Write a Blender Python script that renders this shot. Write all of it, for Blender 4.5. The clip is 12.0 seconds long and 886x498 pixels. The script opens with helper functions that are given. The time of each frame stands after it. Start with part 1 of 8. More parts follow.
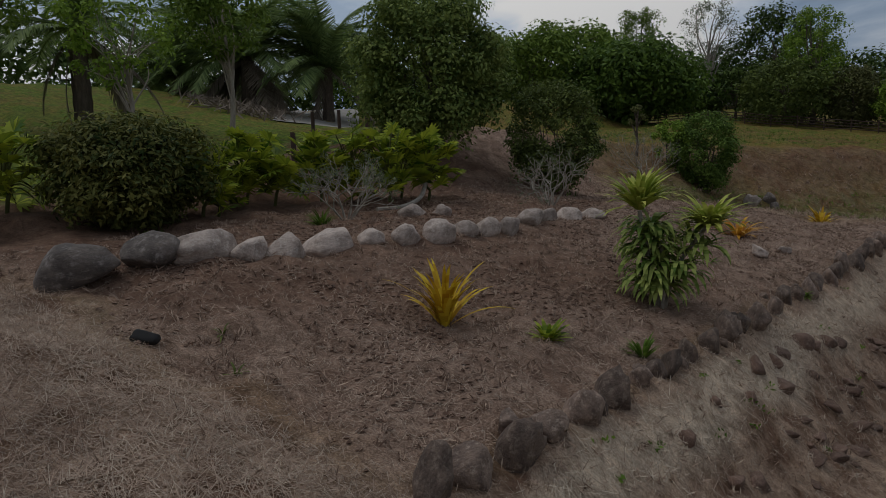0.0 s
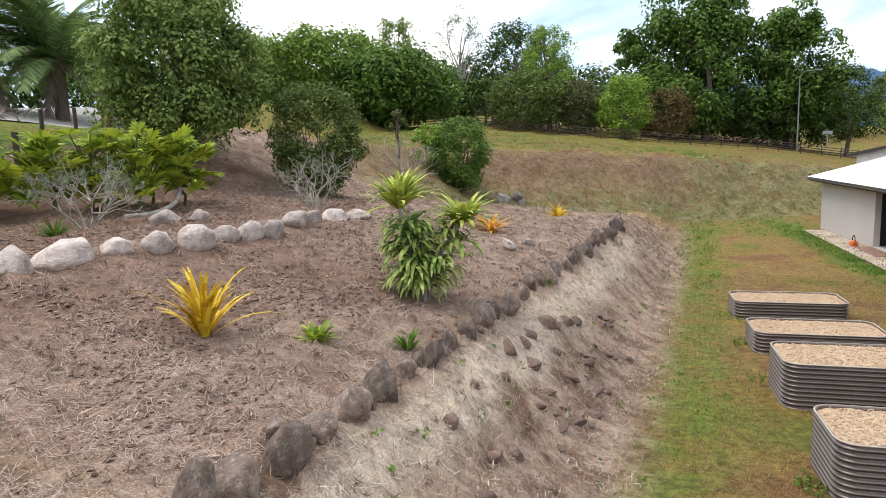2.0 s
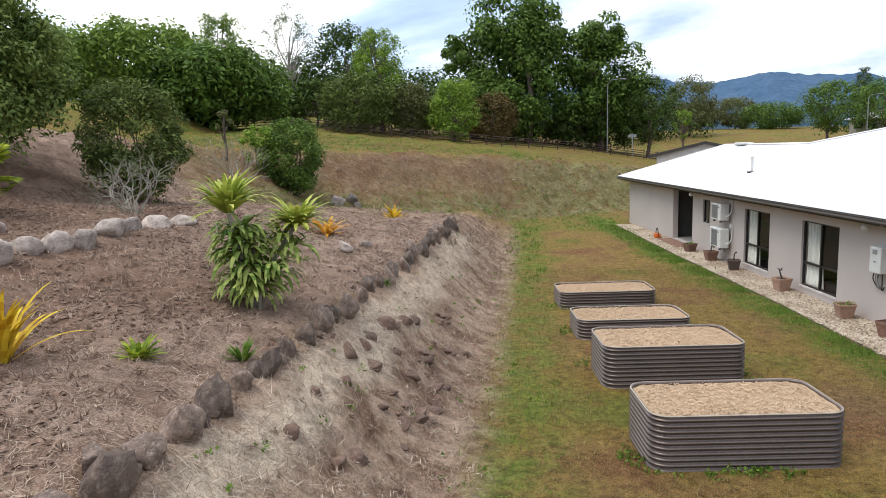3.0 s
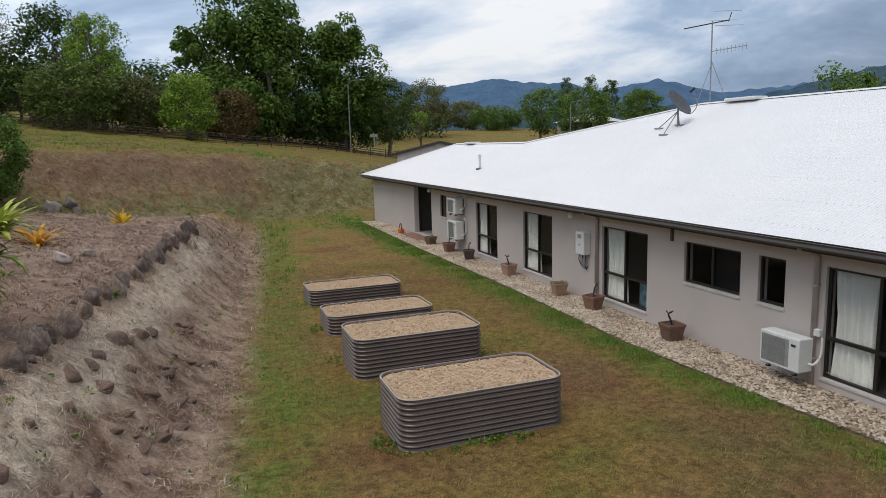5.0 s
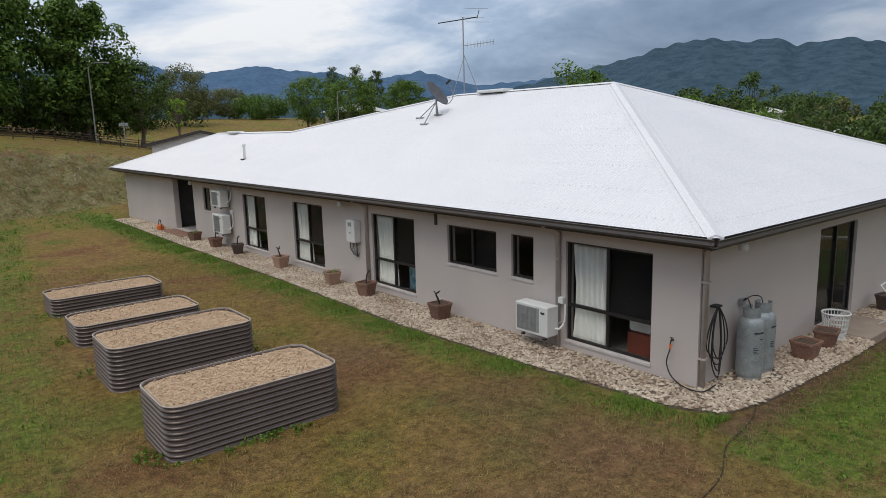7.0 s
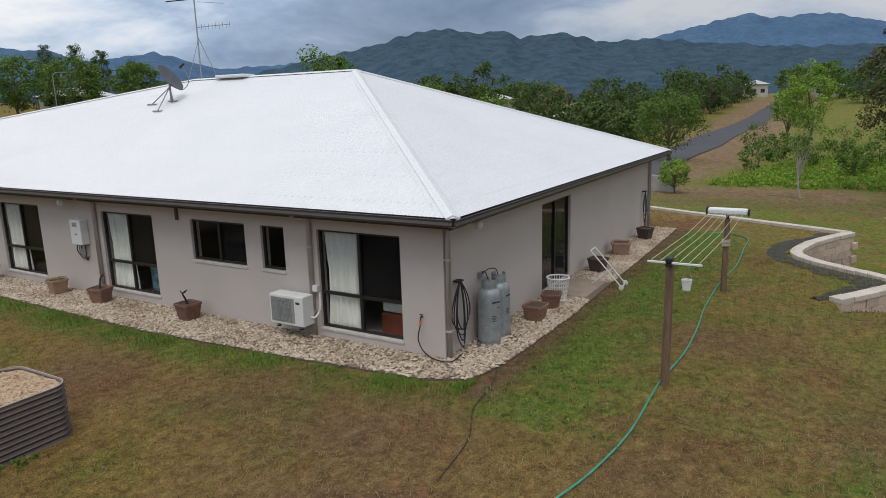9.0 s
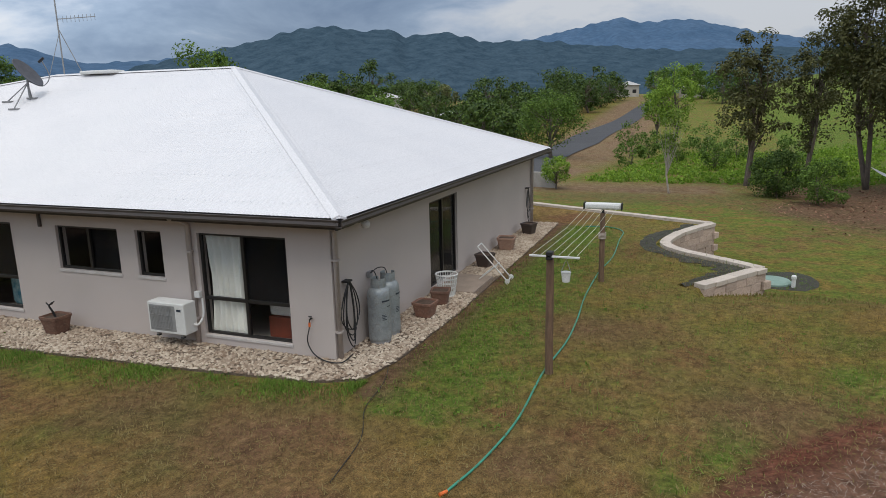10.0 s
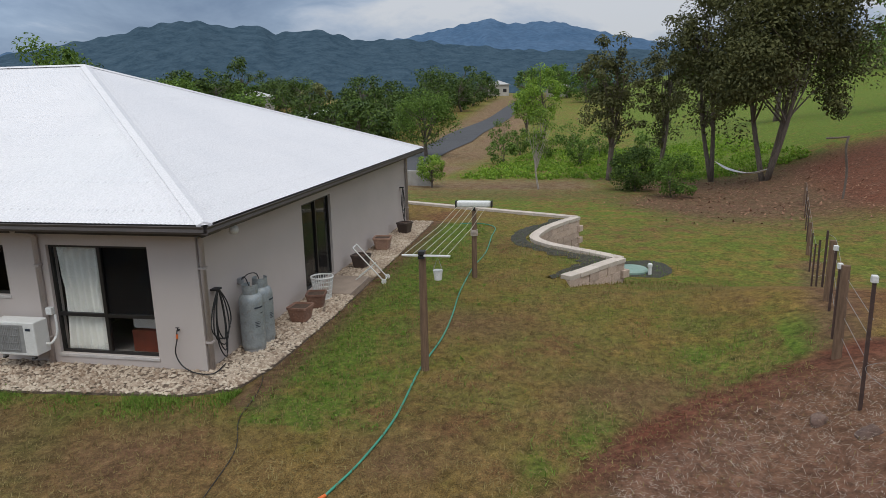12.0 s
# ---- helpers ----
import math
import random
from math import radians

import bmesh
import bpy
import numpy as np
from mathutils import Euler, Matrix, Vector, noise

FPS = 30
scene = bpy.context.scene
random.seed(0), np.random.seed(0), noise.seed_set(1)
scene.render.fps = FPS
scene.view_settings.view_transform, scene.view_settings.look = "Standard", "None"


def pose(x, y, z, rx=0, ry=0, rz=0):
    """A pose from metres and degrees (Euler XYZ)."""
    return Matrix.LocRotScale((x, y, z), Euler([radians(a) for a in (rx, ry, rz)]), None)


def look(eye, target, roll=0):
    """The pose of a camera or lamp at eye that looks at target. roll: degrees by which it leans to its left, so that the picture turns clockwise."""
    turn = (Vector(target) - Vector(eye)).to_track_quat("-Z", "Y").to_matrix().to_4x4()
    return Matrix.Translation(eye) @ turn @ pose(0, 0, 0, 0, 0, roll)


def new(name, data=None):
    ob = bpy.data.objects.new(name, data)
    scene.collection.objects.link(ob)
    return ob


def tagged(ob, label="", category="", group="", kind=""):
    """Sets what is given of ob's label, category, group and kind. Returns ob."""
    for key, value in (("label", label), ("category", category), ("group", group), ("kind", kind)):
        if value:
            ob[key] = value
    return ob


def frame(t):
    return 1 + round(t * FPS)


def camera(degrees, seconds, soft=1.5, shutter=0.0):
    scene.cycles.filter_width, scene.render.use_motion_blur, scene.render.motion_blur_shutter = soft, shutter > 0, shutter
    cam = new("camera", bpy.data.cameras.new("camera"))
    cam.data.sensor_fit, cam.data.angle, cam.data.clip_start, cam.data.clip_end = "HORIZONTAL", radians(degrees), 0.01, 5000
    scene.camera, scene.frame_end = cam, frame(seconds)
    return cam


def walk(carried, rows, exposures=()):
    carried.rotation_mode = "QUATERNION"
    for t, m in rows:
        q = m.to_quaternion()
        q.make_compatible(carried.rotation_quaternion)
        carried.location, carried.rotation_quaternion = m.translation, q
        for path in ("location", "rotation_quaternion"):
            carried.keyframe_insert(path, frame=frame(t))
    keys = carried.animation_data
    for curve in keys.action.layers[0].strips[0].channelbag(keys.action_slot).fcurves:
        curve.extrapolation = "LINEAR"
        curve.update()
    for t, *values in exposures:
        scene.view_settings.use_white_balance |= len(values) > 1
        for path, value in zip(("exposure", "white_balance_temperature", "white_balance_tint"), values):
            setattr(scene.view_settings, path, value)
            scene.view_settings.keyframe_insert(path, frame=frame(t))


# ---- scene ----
cam = camera(66.3, 12.0, 0.8)
PATH = [
    (0, (-9.444, -5.257, 4.241), (-10.56, -3.62, 3.969), -1.6),
    (0.5, (-9.4, -5.284, 4.244), (-10.436, -3.596, 3.969), -1.6),
    (1, (-9.374, -5.273, 4.239), (-10.281, -3.512, 3.961), -1.7),
    (1.5, (-9.373, -5.241, 4.209), (-10.098, -3.397, 3.932), -1.7),
    (2, (-9.353, -5.218, 4.202), (-9.865, -3.305, 3.921), -1.7),
    (2.5, (-9.338, -5.2, 4.204), (-9.607, -3.239, 3.919), -1.8),
    (3, (-9.347, -5.174, 4.19), (-9.388, -3.195, 3.901), -1.8),
    (3.5, (-9.324, -5.171, 4.18), (-9.164, -3.199, 3.887), -1.7),
    (5.5, (-9.251, -5.218, 4.142), (-8.433, -3.421, 3.821), -1.6),
    (6, (-9.228, -5.231, 4.127), (-8.274, -3.505, 3.796), -1.5),
    (6.5, (-9.217, -5.242, 4.131), (-8.126, -3.602, 3.786), -1.5),
    (7, (-9.185, -5.266, 4.136), (-7.949, -3.735, 3.776), -1.6),
    (9, (-9.086, -5.394, 4.163), (-7.404, -4.396, 3.744), -1.6),
    (9.5, (-9.079, -5.434, 4.163), (-7.322, -4.579, 3.737), -1.5),
    (10, (-9.109, -5.476, 4.178), (-7.29, -4.765, 3.747), -1.3),
    (10.5, (-9.115, -5.523, 4.202), (-7.254, -4.935, 3.767), -1.3),
    (11, (-9.128, -5.569, 4.227), (-7.24, -5.076, 3.789), -1.2),
    (11.5, (-9.125, -5.617, 4.23), (-7.222, -5.19, 3.788), -1.2),
    (12, (-9.155, -5.618, 4.227), (-7.241, -5.244, 3.785), -1.2),
]

# ---- light ----
EXPOSURES = [(0.0, -1.05), (0.5, 0.22), (0.9, 1.12), (2.4, 1.12), (3.0, 0.84), (3.5, 0.60), (5.5, 0.20), (12.0, 0.27)]
walk(cam, [(t, look(eye, target, roll)) for t, eye, target, roll in PATH], EXPOSURES)


class Nodes:
    """Short hand for building a node tree."""

    def __init__(self, tree):
        self.t = tree
        tree.nodes.clear()

    def add(self, kind, ins=None, **props):
        n = self.t.nodes.new(kind)
        for k, v in props.items():
            setattr(n, k, v)
        for k, v in (ins or {}).items():
            if isinstance(v, tuple) and len(v) == 2 and hasattr(v[0], "outputs"):
                self.t.links.new(v[0].outputs[v[1]], n.inputs[k])
            else:
                n.inputs[k].default_value = v
        return n

    def ramp(self, fac, stops, interp="LINEAR"):
        n = self.t.nodes.new("ShaderNodeValToRGB")
        n.color_ramp.interpolation = interp
        while len(n.color_ramp.elements) < len(stops):
            n.color_ramp.elements.new(0.5)
        for e, (p, c) in zip(n.color_ramp.elements, stops):
            e.position = p
            e.color = (*c, 1) if len(c) == 3 else c
        self.t.links.new(fac[0].outputs[fac[1]], n.inputs[0])
        return n

    def mix(self, fac, a, b, blend="MIX"):
        n = self.t.nodes.new("ShaderNodeMix")
        n.data_type, n.blend_type = "RGBA", blend
        for i, v in ((0, fac), (6, a), (7, b)):
            if isinstance(v, tuple) and hasattr(v[0], "outputs"):
                self.t.links.new(v[0].outputs[v[1]], n.inputs[i])
            else:
                n.inputs[i].default_value = v if i == 0 else (*v, 1)
        return n

    def math(self, op, a, b=0.0):
        n = self.t.nodes.new("ShaderNodeMath")
        n.operation = op
        for i, v in enumerate((a, b)):
            if isinstance(v, tuple):
                self.t.links.new(v[0].outputs[v[1]], n.inputs[i])
            else:
                n.inputs[i].default_value = v
        return n


SUN_ELEVATION, SUN_AZIMUTH = 62.0, -118.0
world = bpy.data.worlds.new("sky")
scene.world = world
world.use_nodes = True
N = Nodes(world.node_tree)
sky = N.add("ShaderNodeTexSky", sky_type="NISHITA", sun_disc=False,
            sun_elevation=radians(SUN_ELEVATION), sun_rotation=radians(SUN_AZIMUTH), altitude=100, dust_density=2.0)
co = N.add("ShaderNodeTexCoord")
sep = N.add("ShaderNodeSeparateXYZ", {0: (co, "Generated")})
up = N.math("MAXIMUM", (sep, 2), 0.0)
den = N.math("ADD", (up, 0), 0.22)
flat = N.add("ShaderNodeVectorMath", {0: (co, "Generated")}, operation="DIVIDE")
denv = N.add("ShaderNodeCombineXYZ", {0: (den, 0), 1: (den, 0), 2: (den, 0)})
world.node_tree.links.new(denv.outputs[0], flat.inputs[1])
cl1 = N.add("ShaderNodeTexNoise", {"Vector": (flat, 0), "Scale": 1.15, "Detail": 8.0, "Roughness": 0.58, "Distortion": 0.35})
cl2 = N.add("ShaderNodeTexNoise", {"Vector": (flat, 0), "Scale": 0.5, "Detail": 3.0, "Roughness": 0.5})
cov = N.mix(0.4, (cl1, 0), (cl2, 0))
cloud = N.ramp((cov, 2), [(0.38, (0.26, 0.36, 0.53)), (0.47, (0.43, 0.55, 0.73)), (0.53, (0.70, 0.79, 0.93)), (0.60, (1.02, 1.03, 1.05))])
# the cloud sheet is brighter towards the hidden sun
toward = Vector((-0.62, 0.78, 0.35)).normalized()
dotp = N.add("ShaderNodeVectorMath", {0: (co, "Generated"), 1: tuple(toward)}, operation="DOT_PRODUCT")
glow = N.ramp((dotp, "Value"), [(0.0, (0.58, 0.60, 0.64)), (0.15, (0.90, 0.91, 0.93)), (0.7, (0.95, 0.95, 0.96)), (1.0, (1.50, 1.48, 1.45))])
lit = N.mix(1.0, (cloud, 0), (glow, 0), "MULTIPLY")
# an overcast sky is brightest overhead
high = N.ramp((sep, 2), [(0.0, (0.92, 0.92, 0.92)), (0.22, (1.1, 1.09, 1.07)), (0.5, (1.75, 1.64, 1.48)), (1.0, (2.1, 1.92, 1.68))])
lit = N.mix(1.0, (lit, 2), (high, 0), "MULTIPLY")
skyb = N.add("ShaderNodeVectorMath", {0: (sky, 0), 1: (0.09, 0.09, 0.09)}, operation="MULTIPLY")
full = N.mix(0.86, (skyb, 0), (lit, 2))
bg = N.add("ShaderNodeBackground", {"Color": (full, 2), "Strength": 0.85})
N.add("ShaderNodeOutputWorld", {"Surface": (bg, 0)})
sun_data = bpy.data.lights.new("sun", "SUN")
sun_data.energy, sun_data.angle, sun_data.color = 1.2, radians(35), (1.0, 0.93, 0.83)
sun_lamp = new("sun", sun_data)
e, a = radians(SUN_ELEVATION), radians(SUN_AZIMUTH)
sun_lamp.matrix_world = look((0, 0, 60), (-math.sin(a) * math.cos(e), -math.cos(a) * math.cos(e), 60 - math.sin(e)))

# ---- materials ----


def material(name, c1, c2=None, scale=8.0, rough=0.7, metal=0.0, bump=0.15, fine=60.0, stain=None, spec=0.5, vary=0.0, stretch=(1, 1, 1)):
    """Two-scale surface: broad colour drift between c1 and c2, fine grain in colour and relief."""
    m = bpy.data.materials.new(name)
    m.use_nodes = True
    n = Nodes(m.node_tree)
    c2 = c2 or tuple(v * 0.8 for v in c1)
    tc = n.add("ShaderNodeTexCoord")
    mp = n.add("ShaderNodeMapping", {0: (tc, "Object"), "Scale": stretch})
    broad = n.add("ShaderNodeTexNoise", {"Vector": (mp, 0), "Scale": scale, "Detail": 4.0, "Roughness": 0.6})
    grain = n.add("ShaderNodeTexNoise", {"Vector": (mp, 0), "Scale": fine, "Detail": 3.0, "Roughness": 0.6})
    f = n.ramp((broad, 0), [(0.35, (0, 0, 0)), (0.65, (1, 1, 1))])
    col = n.mix((f, 0), c1, c2)
    g = n.ramp((grain, 0), [(0.3, (0.82, 0.82, 0.82)), (0.7, (1.12, 1.12, 1.12))])
    col = n.mix(1.0, (col, 2), (g, 0), "MULTIPLY")
    if stain:
        sn = n.add("ShaderNodeTexNoise", {"Vector": (mp, 0), "Scale": scale * 2.7, "Detail": 6.0, "Roughness": 0.7})
        sf = n.ramp((sn, 0), [(0.52, (0, 0, 0)), (0.68, (0.8, 0.8, 0.8))])
        col = n.mix((sf, 0), (col, 2), stain)
    if vary:
        ob = n.add("ShaderNodeObjectInfo")
        rv = n.ramp((ob, "Random"), [(0.0, (1 - vary,) * 3), (1.0, (1 + vary,) * 3)])
        col = n.mix(1.0, (col, 2), (rv, 0), "MULTIPLY")
    bsdf = n.add("ShaderNodeBsdfPrincipled", {"Base Color": (col, 2), "Roughness": rough, "Metallic": metal, "Specular IOR Level": spec})
    if bump:
        bn = n.add("ShaderNodeBump", {"Height": (grain, 0), "Strength": bump, "Distance": 0.02})
        m.node_tree.links.new(bn.outputs[0], bsdf.inputs["Normal"])
    n.add("ShaderNodeOutputMaterial", {"Surface": (bsdf, 0)})
    return m


def leaf_material(name, dark, light, rough=0.6, translucent=0.3):
    """Foliage: each leaf its own tone, with some light passing through."""
    m = bpy.data.materials.new(name)
    m.use_nodes = True
    n = Nodes(m.node_tree)
    geo = n.add("ShaderNodeNewGeometry")
    tc = n.add("ShaderNodeTexCoord")
    patch = n.add("ShaderNodeTexNoise", {"Vector": (tc, "Object"), "Scale": 1.1, "Detail": 3.0})
    mixf = n.mix(0.62, (geo, "Random Per Island"), (patch, 0))
    col = n.ramp((mixf, 2), [(0.26, dark), (0.5, tuple((p + q) / 2 for p, q in zip(dark, light))), (0.74, light)])
    bsdf = n.add("ShaderNodeBsdfPrincipled", {"Base Color": (col, 0), "Roughness": rough, "Specular IOR Level": 0.15})
    tr = n.add("ShaderNodeBsdfTranslucent", {"Color": (col, 0)})
    sh = n.add("ShaderNodeMixShader", {0: translucent, 1: (bsdf, 0), 2: (tr, 0)})
    n.add("ShaderNodeOutputMaterial", {"Surface": (sh, 0)})
    return m


def glass_material(name):
    m = bpy.data.materials.new(name)
    m.use_nodes = True
    n = Nodes(m.node_tree)
    b = n.add("ShaderNodeBsdfPrincipled", {"Base Color": (0.93, 0.95, 0.95, 1), "Roughness": 0.02, "Transmission Weight": 1.0, "IOR": 1.15})
    n.add("ShaderNodeOutputMaterial", {"Surface": (b, 0)})
    return m


M = {
    "render_wall": material("painted_render", (0.52, 0.46, 0.425), (0.555, 0.49, 0.455), 0.7, 0.85, bump=0.12, fine=150),
    "sill": material("pale_sill", (0.62, 0.58, 0.55), None, 3, 0.7, bump=0.05),
    "roof": material("white_roof_steel", (0.70, 0.685, 0.695), (0.665, 0.655, 0.67), 0.6, 0.45, bump=0.02, fine=40),
    "gutter": material("brown_gutter_steel", (0.075, 0.06, 0.055), (0.06, 0.05, 0.045), 3, 0.5, bump=0.02),
    "fascia": material("dark_fascia", (0.05, 0.042, 0.038), None, 3, 0.6, bump=0.02),
    "downpipe": material("beige_downpipe", (0.49, 0.43, 0.40), None, 3, 0.5, bump=0.02),
    "frame_dark": material("bronze_aluminium", (0.02, 0.018, 0.017), None, 5, 0.4, bump=0.0),
    "screen": material("dark_flyscreen", (0.010, 0.010, 0.011), (0.007, 0.007, 0.008), 3, 0.9, bump=0.0, spec=0.15),
    "curtain": material("cream_curtain", (0.80, 0.79, 0.74), (0.72, 0.71, 0.66), 4, 0.9, bump=0.1),
    # near-black colour stands in for the shade inside the rooms
    "interior": material("room_shade_paint", (0.10, 0.092, 0.085), None, 2, 0.9, bump=0.0),
    "white_plastic": material("white_painted_metal", (0.72, 0.72, 0.70), (0.66, 0.66, 0.63), 5, 0.5, bump=0.02),
    "grey_plastic": material("grey_plastic", (0.30, 0.30, 0.30), None, 5, 0.6, bump=0.02),
    "black": material("black_rubber", (0.015, 0.015, 0.016), None, 5, 0.6, bump=0.02),
    "bed_steel": material("taupe_corrugated_steel", (0.150, 0.116, 0.103), (0.125, 0.097, 0.086), 1.2, 0.34, metal=0.35, bump=0.02, fine=30),
    "bed_cap": material("pale_rubber_cap", (0.46, 0.39, 0.325), None, 6, 0.6),
    "woodchip": material("straw_wood_chips", (0.54, 0.39, 0.25), (0.46, 0.325, 0.205), 14, 0.95, bump=0.9, fine=70),
    "terracotta": material("brown_terracotta", (0.24, 0.125, 0.085), (0.16, 0.085, 0.06), 9, 0.75, bump=0.25, stain=(0.30, 0.2, 0.15), vary=0.2),
    "sandpot": material("sand_terracotta", (0.44, 0.27, 0.19), (0.36, 0.22, 0.16), 9, 0.75, bump=0.25, stain=(0.5, 0.36, 0.28), vary=0.15),
    "darkpot": material("glazed_dark_pot", (0.09, 0.06, 0.05), (0.06, 0.045, 0.04), 9, 0.45, bump=0.15, vary=0.2),
    "soil": material("potting_soil", (0.07, 0.045, 0.03), (0.11, 0.07, 0.05), 20, 0.95, bump=0.6),
    "galv": material("galvanised_gas_steel", (0.36, 0.39, 0.40), (0.27, 0.30, 0.31), 6, 0.5, metal=0.35, bump=0.08, fine=50, stain=(0.24, 0.22, 0.20)),
    "ink": material("dark_print", (0.03, 0.04, 0.06), None, 5, 0.6, bump=0.0),
    "timber_post": material("weathered_timber", (0.21, 0.13, 0.08), (0.13, 0.08, 0.05), 5, 0.85, bump=0.5, fine=40, stretch=(6, 6, 0.6)),
    "hose_green": material("green_garden_hose", (0.05, 0.30, 0.20), None, 5, 0.45, bump=0.0),
    "hose_black": material("black_hose", (0.018, 0.018, 0.018), None, 5, 0.5, bump=0.0),
    "orange": material("orange_fitting", (0.75, 0.16, 0.03), None, 5, 0.5, bump=0.0),
    "line": material("pale_clothes_line", (0.62, 0.63, 0.5), None, 5, 0.6, bump=0.0),
    "block": material("sandstone_block", (0.58, 0.45, 0.36), (0.47, 0.35, 0.28), 5, 0.9, bump=0.8, fine=26, vary=0.16),
    "cap": material("cream_cap_block", (0.57, 0.49, 0.42), (0.5, 0.43, 0.36), 4, 0.85, bump=0.4, fine=40, vary=0.08),
    "rock_dark": material("dark_basalt", (0.105, 0.074, 0.061), (0.235, 0.168, 0.132), 3.2, 0.9, bump=1.0, fine=20, stain=(0.34, 0.27, 0.22), vary=0.45),
    "black_mulch": material("black_mulch", (0.032, 0.030, 0.022), (0.062, 0.06, 0.04), 12, 0.95, bump=0.8),
    "rock_bank": material("brown_bank_rock", (0.20, 0.125, 0.095), (0.125, 0.075, 0.058), 3.2, 0.9, bump=0.9, fine=24, stain=(0.30, 0.22, 0.17), vary=0.25),
    "rock_pale": material("pale_granite", (0.54, 0.45, 0.40), (0.27, 0.215, 0.185), 3.6, 0.9, bump=1.0, fine=22, stain=(0.64, 0.57, 0.52), vary=0.22),
    "rock_weathered": material("blackened_granite", (0.10, 0.085, 0.078), (0.22, 0.185, 0.165), 3.0, 0.9, bump=0.8, fine=26, stain=(0.4, 0.36, 0.34), vary=0.2),
    "pebble": material("cream_pebble", (0.62, 0.53, 0.41), (0.48, 0.38, 0.28), 2.0, 0.8, bump=0.1, stain=(0.7, 0.64, 0.55)),
    "bark": material("grey_bark", (0.16, 0.125, 0.10), (0.10, 0.08, 0.065), 4, 0.95, bump=0.9, fine=18, stretch=(4, 4, 0.8)),
    "bark_pale": material("pale_bark", (0.42, 0.37, 0.32), (0.30, 0.26, 0.22), 4, 0.9, bump=0.5, fine=18, stretch=(3, 3, 0.8)),
    "twig": material("grey_twig", (0.40, 0.37, 0.32), (0.27, 0.24, 0.20), 6, 0.95, bump=0.2),
    "asphalt": material("asphalt", (0.065, 0.065, 0.07), (0.055, 0.055, 0.06), 0.5, 0.9, bump=0.3, fine=30),
    "concrete": material("grey_concrete", (0.36, 0.34, 0.31), (0.29, 0.27, 0.25), 2.5, 0.9, bump=0.3),
    "far_roof": material("pale_far_roof", (0.55, 0.54, 0.52), None, 0.6, 0.6, bump=0.0, vary=0.2),
    "far_wall": material("cream_far_wall", (0.5, 0.46, 0.4), None, 0.6, 0.8, bump=0.0, vary=0.2),
    "glass": glass_material("window_glass"),
    "tank_green": material("green_tank_lid", (0.20, 0.30, 0.25), (0.25, 0.34, 0.29), 2, 0.55, bump=0.05),
    "blue_cloth": material("teal_bedding", (0.05, 0.22, 0.30), (0.35, 0.5, 0.52), 9, 0.95, bump=0.1),
    "red_wood": material("red_brown_drawer", (0.28, 0.06, 0.03), (0.2, 0.045, 0.025), 6, 0.5, bump=0.05),
    "white_cloth": material("white_linen", (0.75, 0.74, 0.72), None, 5, 0.95, bump=0.1),
    "straw": leaf_material("dry_straw", (0.26, 0.205, 0.165), (0.70, 0.59, 0.48), 0.85, 0.1),
    "mulch_straw": leaf_material("brown_mulch_straw", (0.15, 0.096, 0.072), (0.54, 0.405, 0.315), 0.9, 0.05),
    "grass": leaf_material("lawn_grass", (0.07, 0.10, 0.025), (0.20, 0.22, 0.07), 0.7, 0.2),
    "grass_lush": leaf_material("lush_grass", (0.075, 0.15, 0.02), (0.20, 0.30, 0.05), 0.6, 0.25),
    "leaf_bronze_dark": leaf_material("dark_bronze_leaf", (0.032, 0.062, 0.016), (0.22, 0.215, 0.058)),
    "leaf_olive_dark": leaf_material("dark_olive_leaf", (0.042, 0.066, 0.017), (0.190, 0.245, 0.062)),
    "leaf_orange": leaf_material("orange_strap_leaf", (0.42, 0.16, 0.012), (0.72, 0.42, 0.05), 0.5, 0.25),
    "grass_dry": leaf_material("dry_lawn_grass", (0.13, 0.085, 0.035), (0.30, 0.24, 0.10), 0.85, 0.15),
    # distance haze is painted into both hill colours
    "hill_near": material("haze_tinted_forest", (0.036, 0.063, 0.088), (0.058, 0.092, 0.122), 0.035, 1.0, bump=0.0, fine=0.16, spec=0.0),
    "hill_far": material("blue_haze_tinted_forest", (0.062, 0.112, 0.185), (0.082, 0.136, 0.215), 0.008, 1.0, bump=0.0, fine=0.05, spec=0.0),
    "leaf_mid": leaf_material("mid_green_leaf", (0.064, 0.121, 0.019), (0.251, 0.348, 0.064)),
    "leaf_dark": leaf_material("dark_green_leaf", (0.034, 0.076, 0.014), (0.180, 0.280, 0.054)),
    "leaf_bright": leaf_material("bright_green_leaf", (0.083, 0.165, 0.020), (0.314, 0.446, 0.068)),
    "leaf_olive": leaf_material("olive_leaf", (0.070, 0.077, 0.028), (0.210, 0.224, 0.084)),
    "leaf_bronze": leaf_material("bronze_leaf", (0.056, 0.056, 0.019), (0.225, 0.150, 0.062)),
    "leaf_palm": leaf_material("palm_frond", (0.085, 0.140, 0.050), (0.33, 0.43, 0.165)),
    "leaf_dead": leaf_material("dead_frond", (0.130, 0.104, 0.085), (0.312, 0.260, 0.215), 0.9, 0.1),
    "leaf_yellow": leaf_material("yellow_strap_leaf", (0.42, 0.21, 0.012), (0.78, 0.60, 0.05), 0.5, 0.25),
    "leaf_shade": leaf_material("shade_tree_leaf", (0.06, 0.115, 0.026), (0.31, 0.38, 0.105)),
    "leaf_ditch": leaf_material("ditch_weed_leaf", (0.09, 0.18, 0.02), (0.27, 0.40, 0.05)),
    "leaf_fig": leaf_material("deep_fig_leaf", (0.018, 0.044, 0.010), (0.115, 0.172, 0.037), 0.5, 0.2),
    "leaf_philo": leaf_material("philodendron_leaf", (0.06, 0.13, 0.015), (0.52, 0.58, 0.06), 0.5, 0.3),
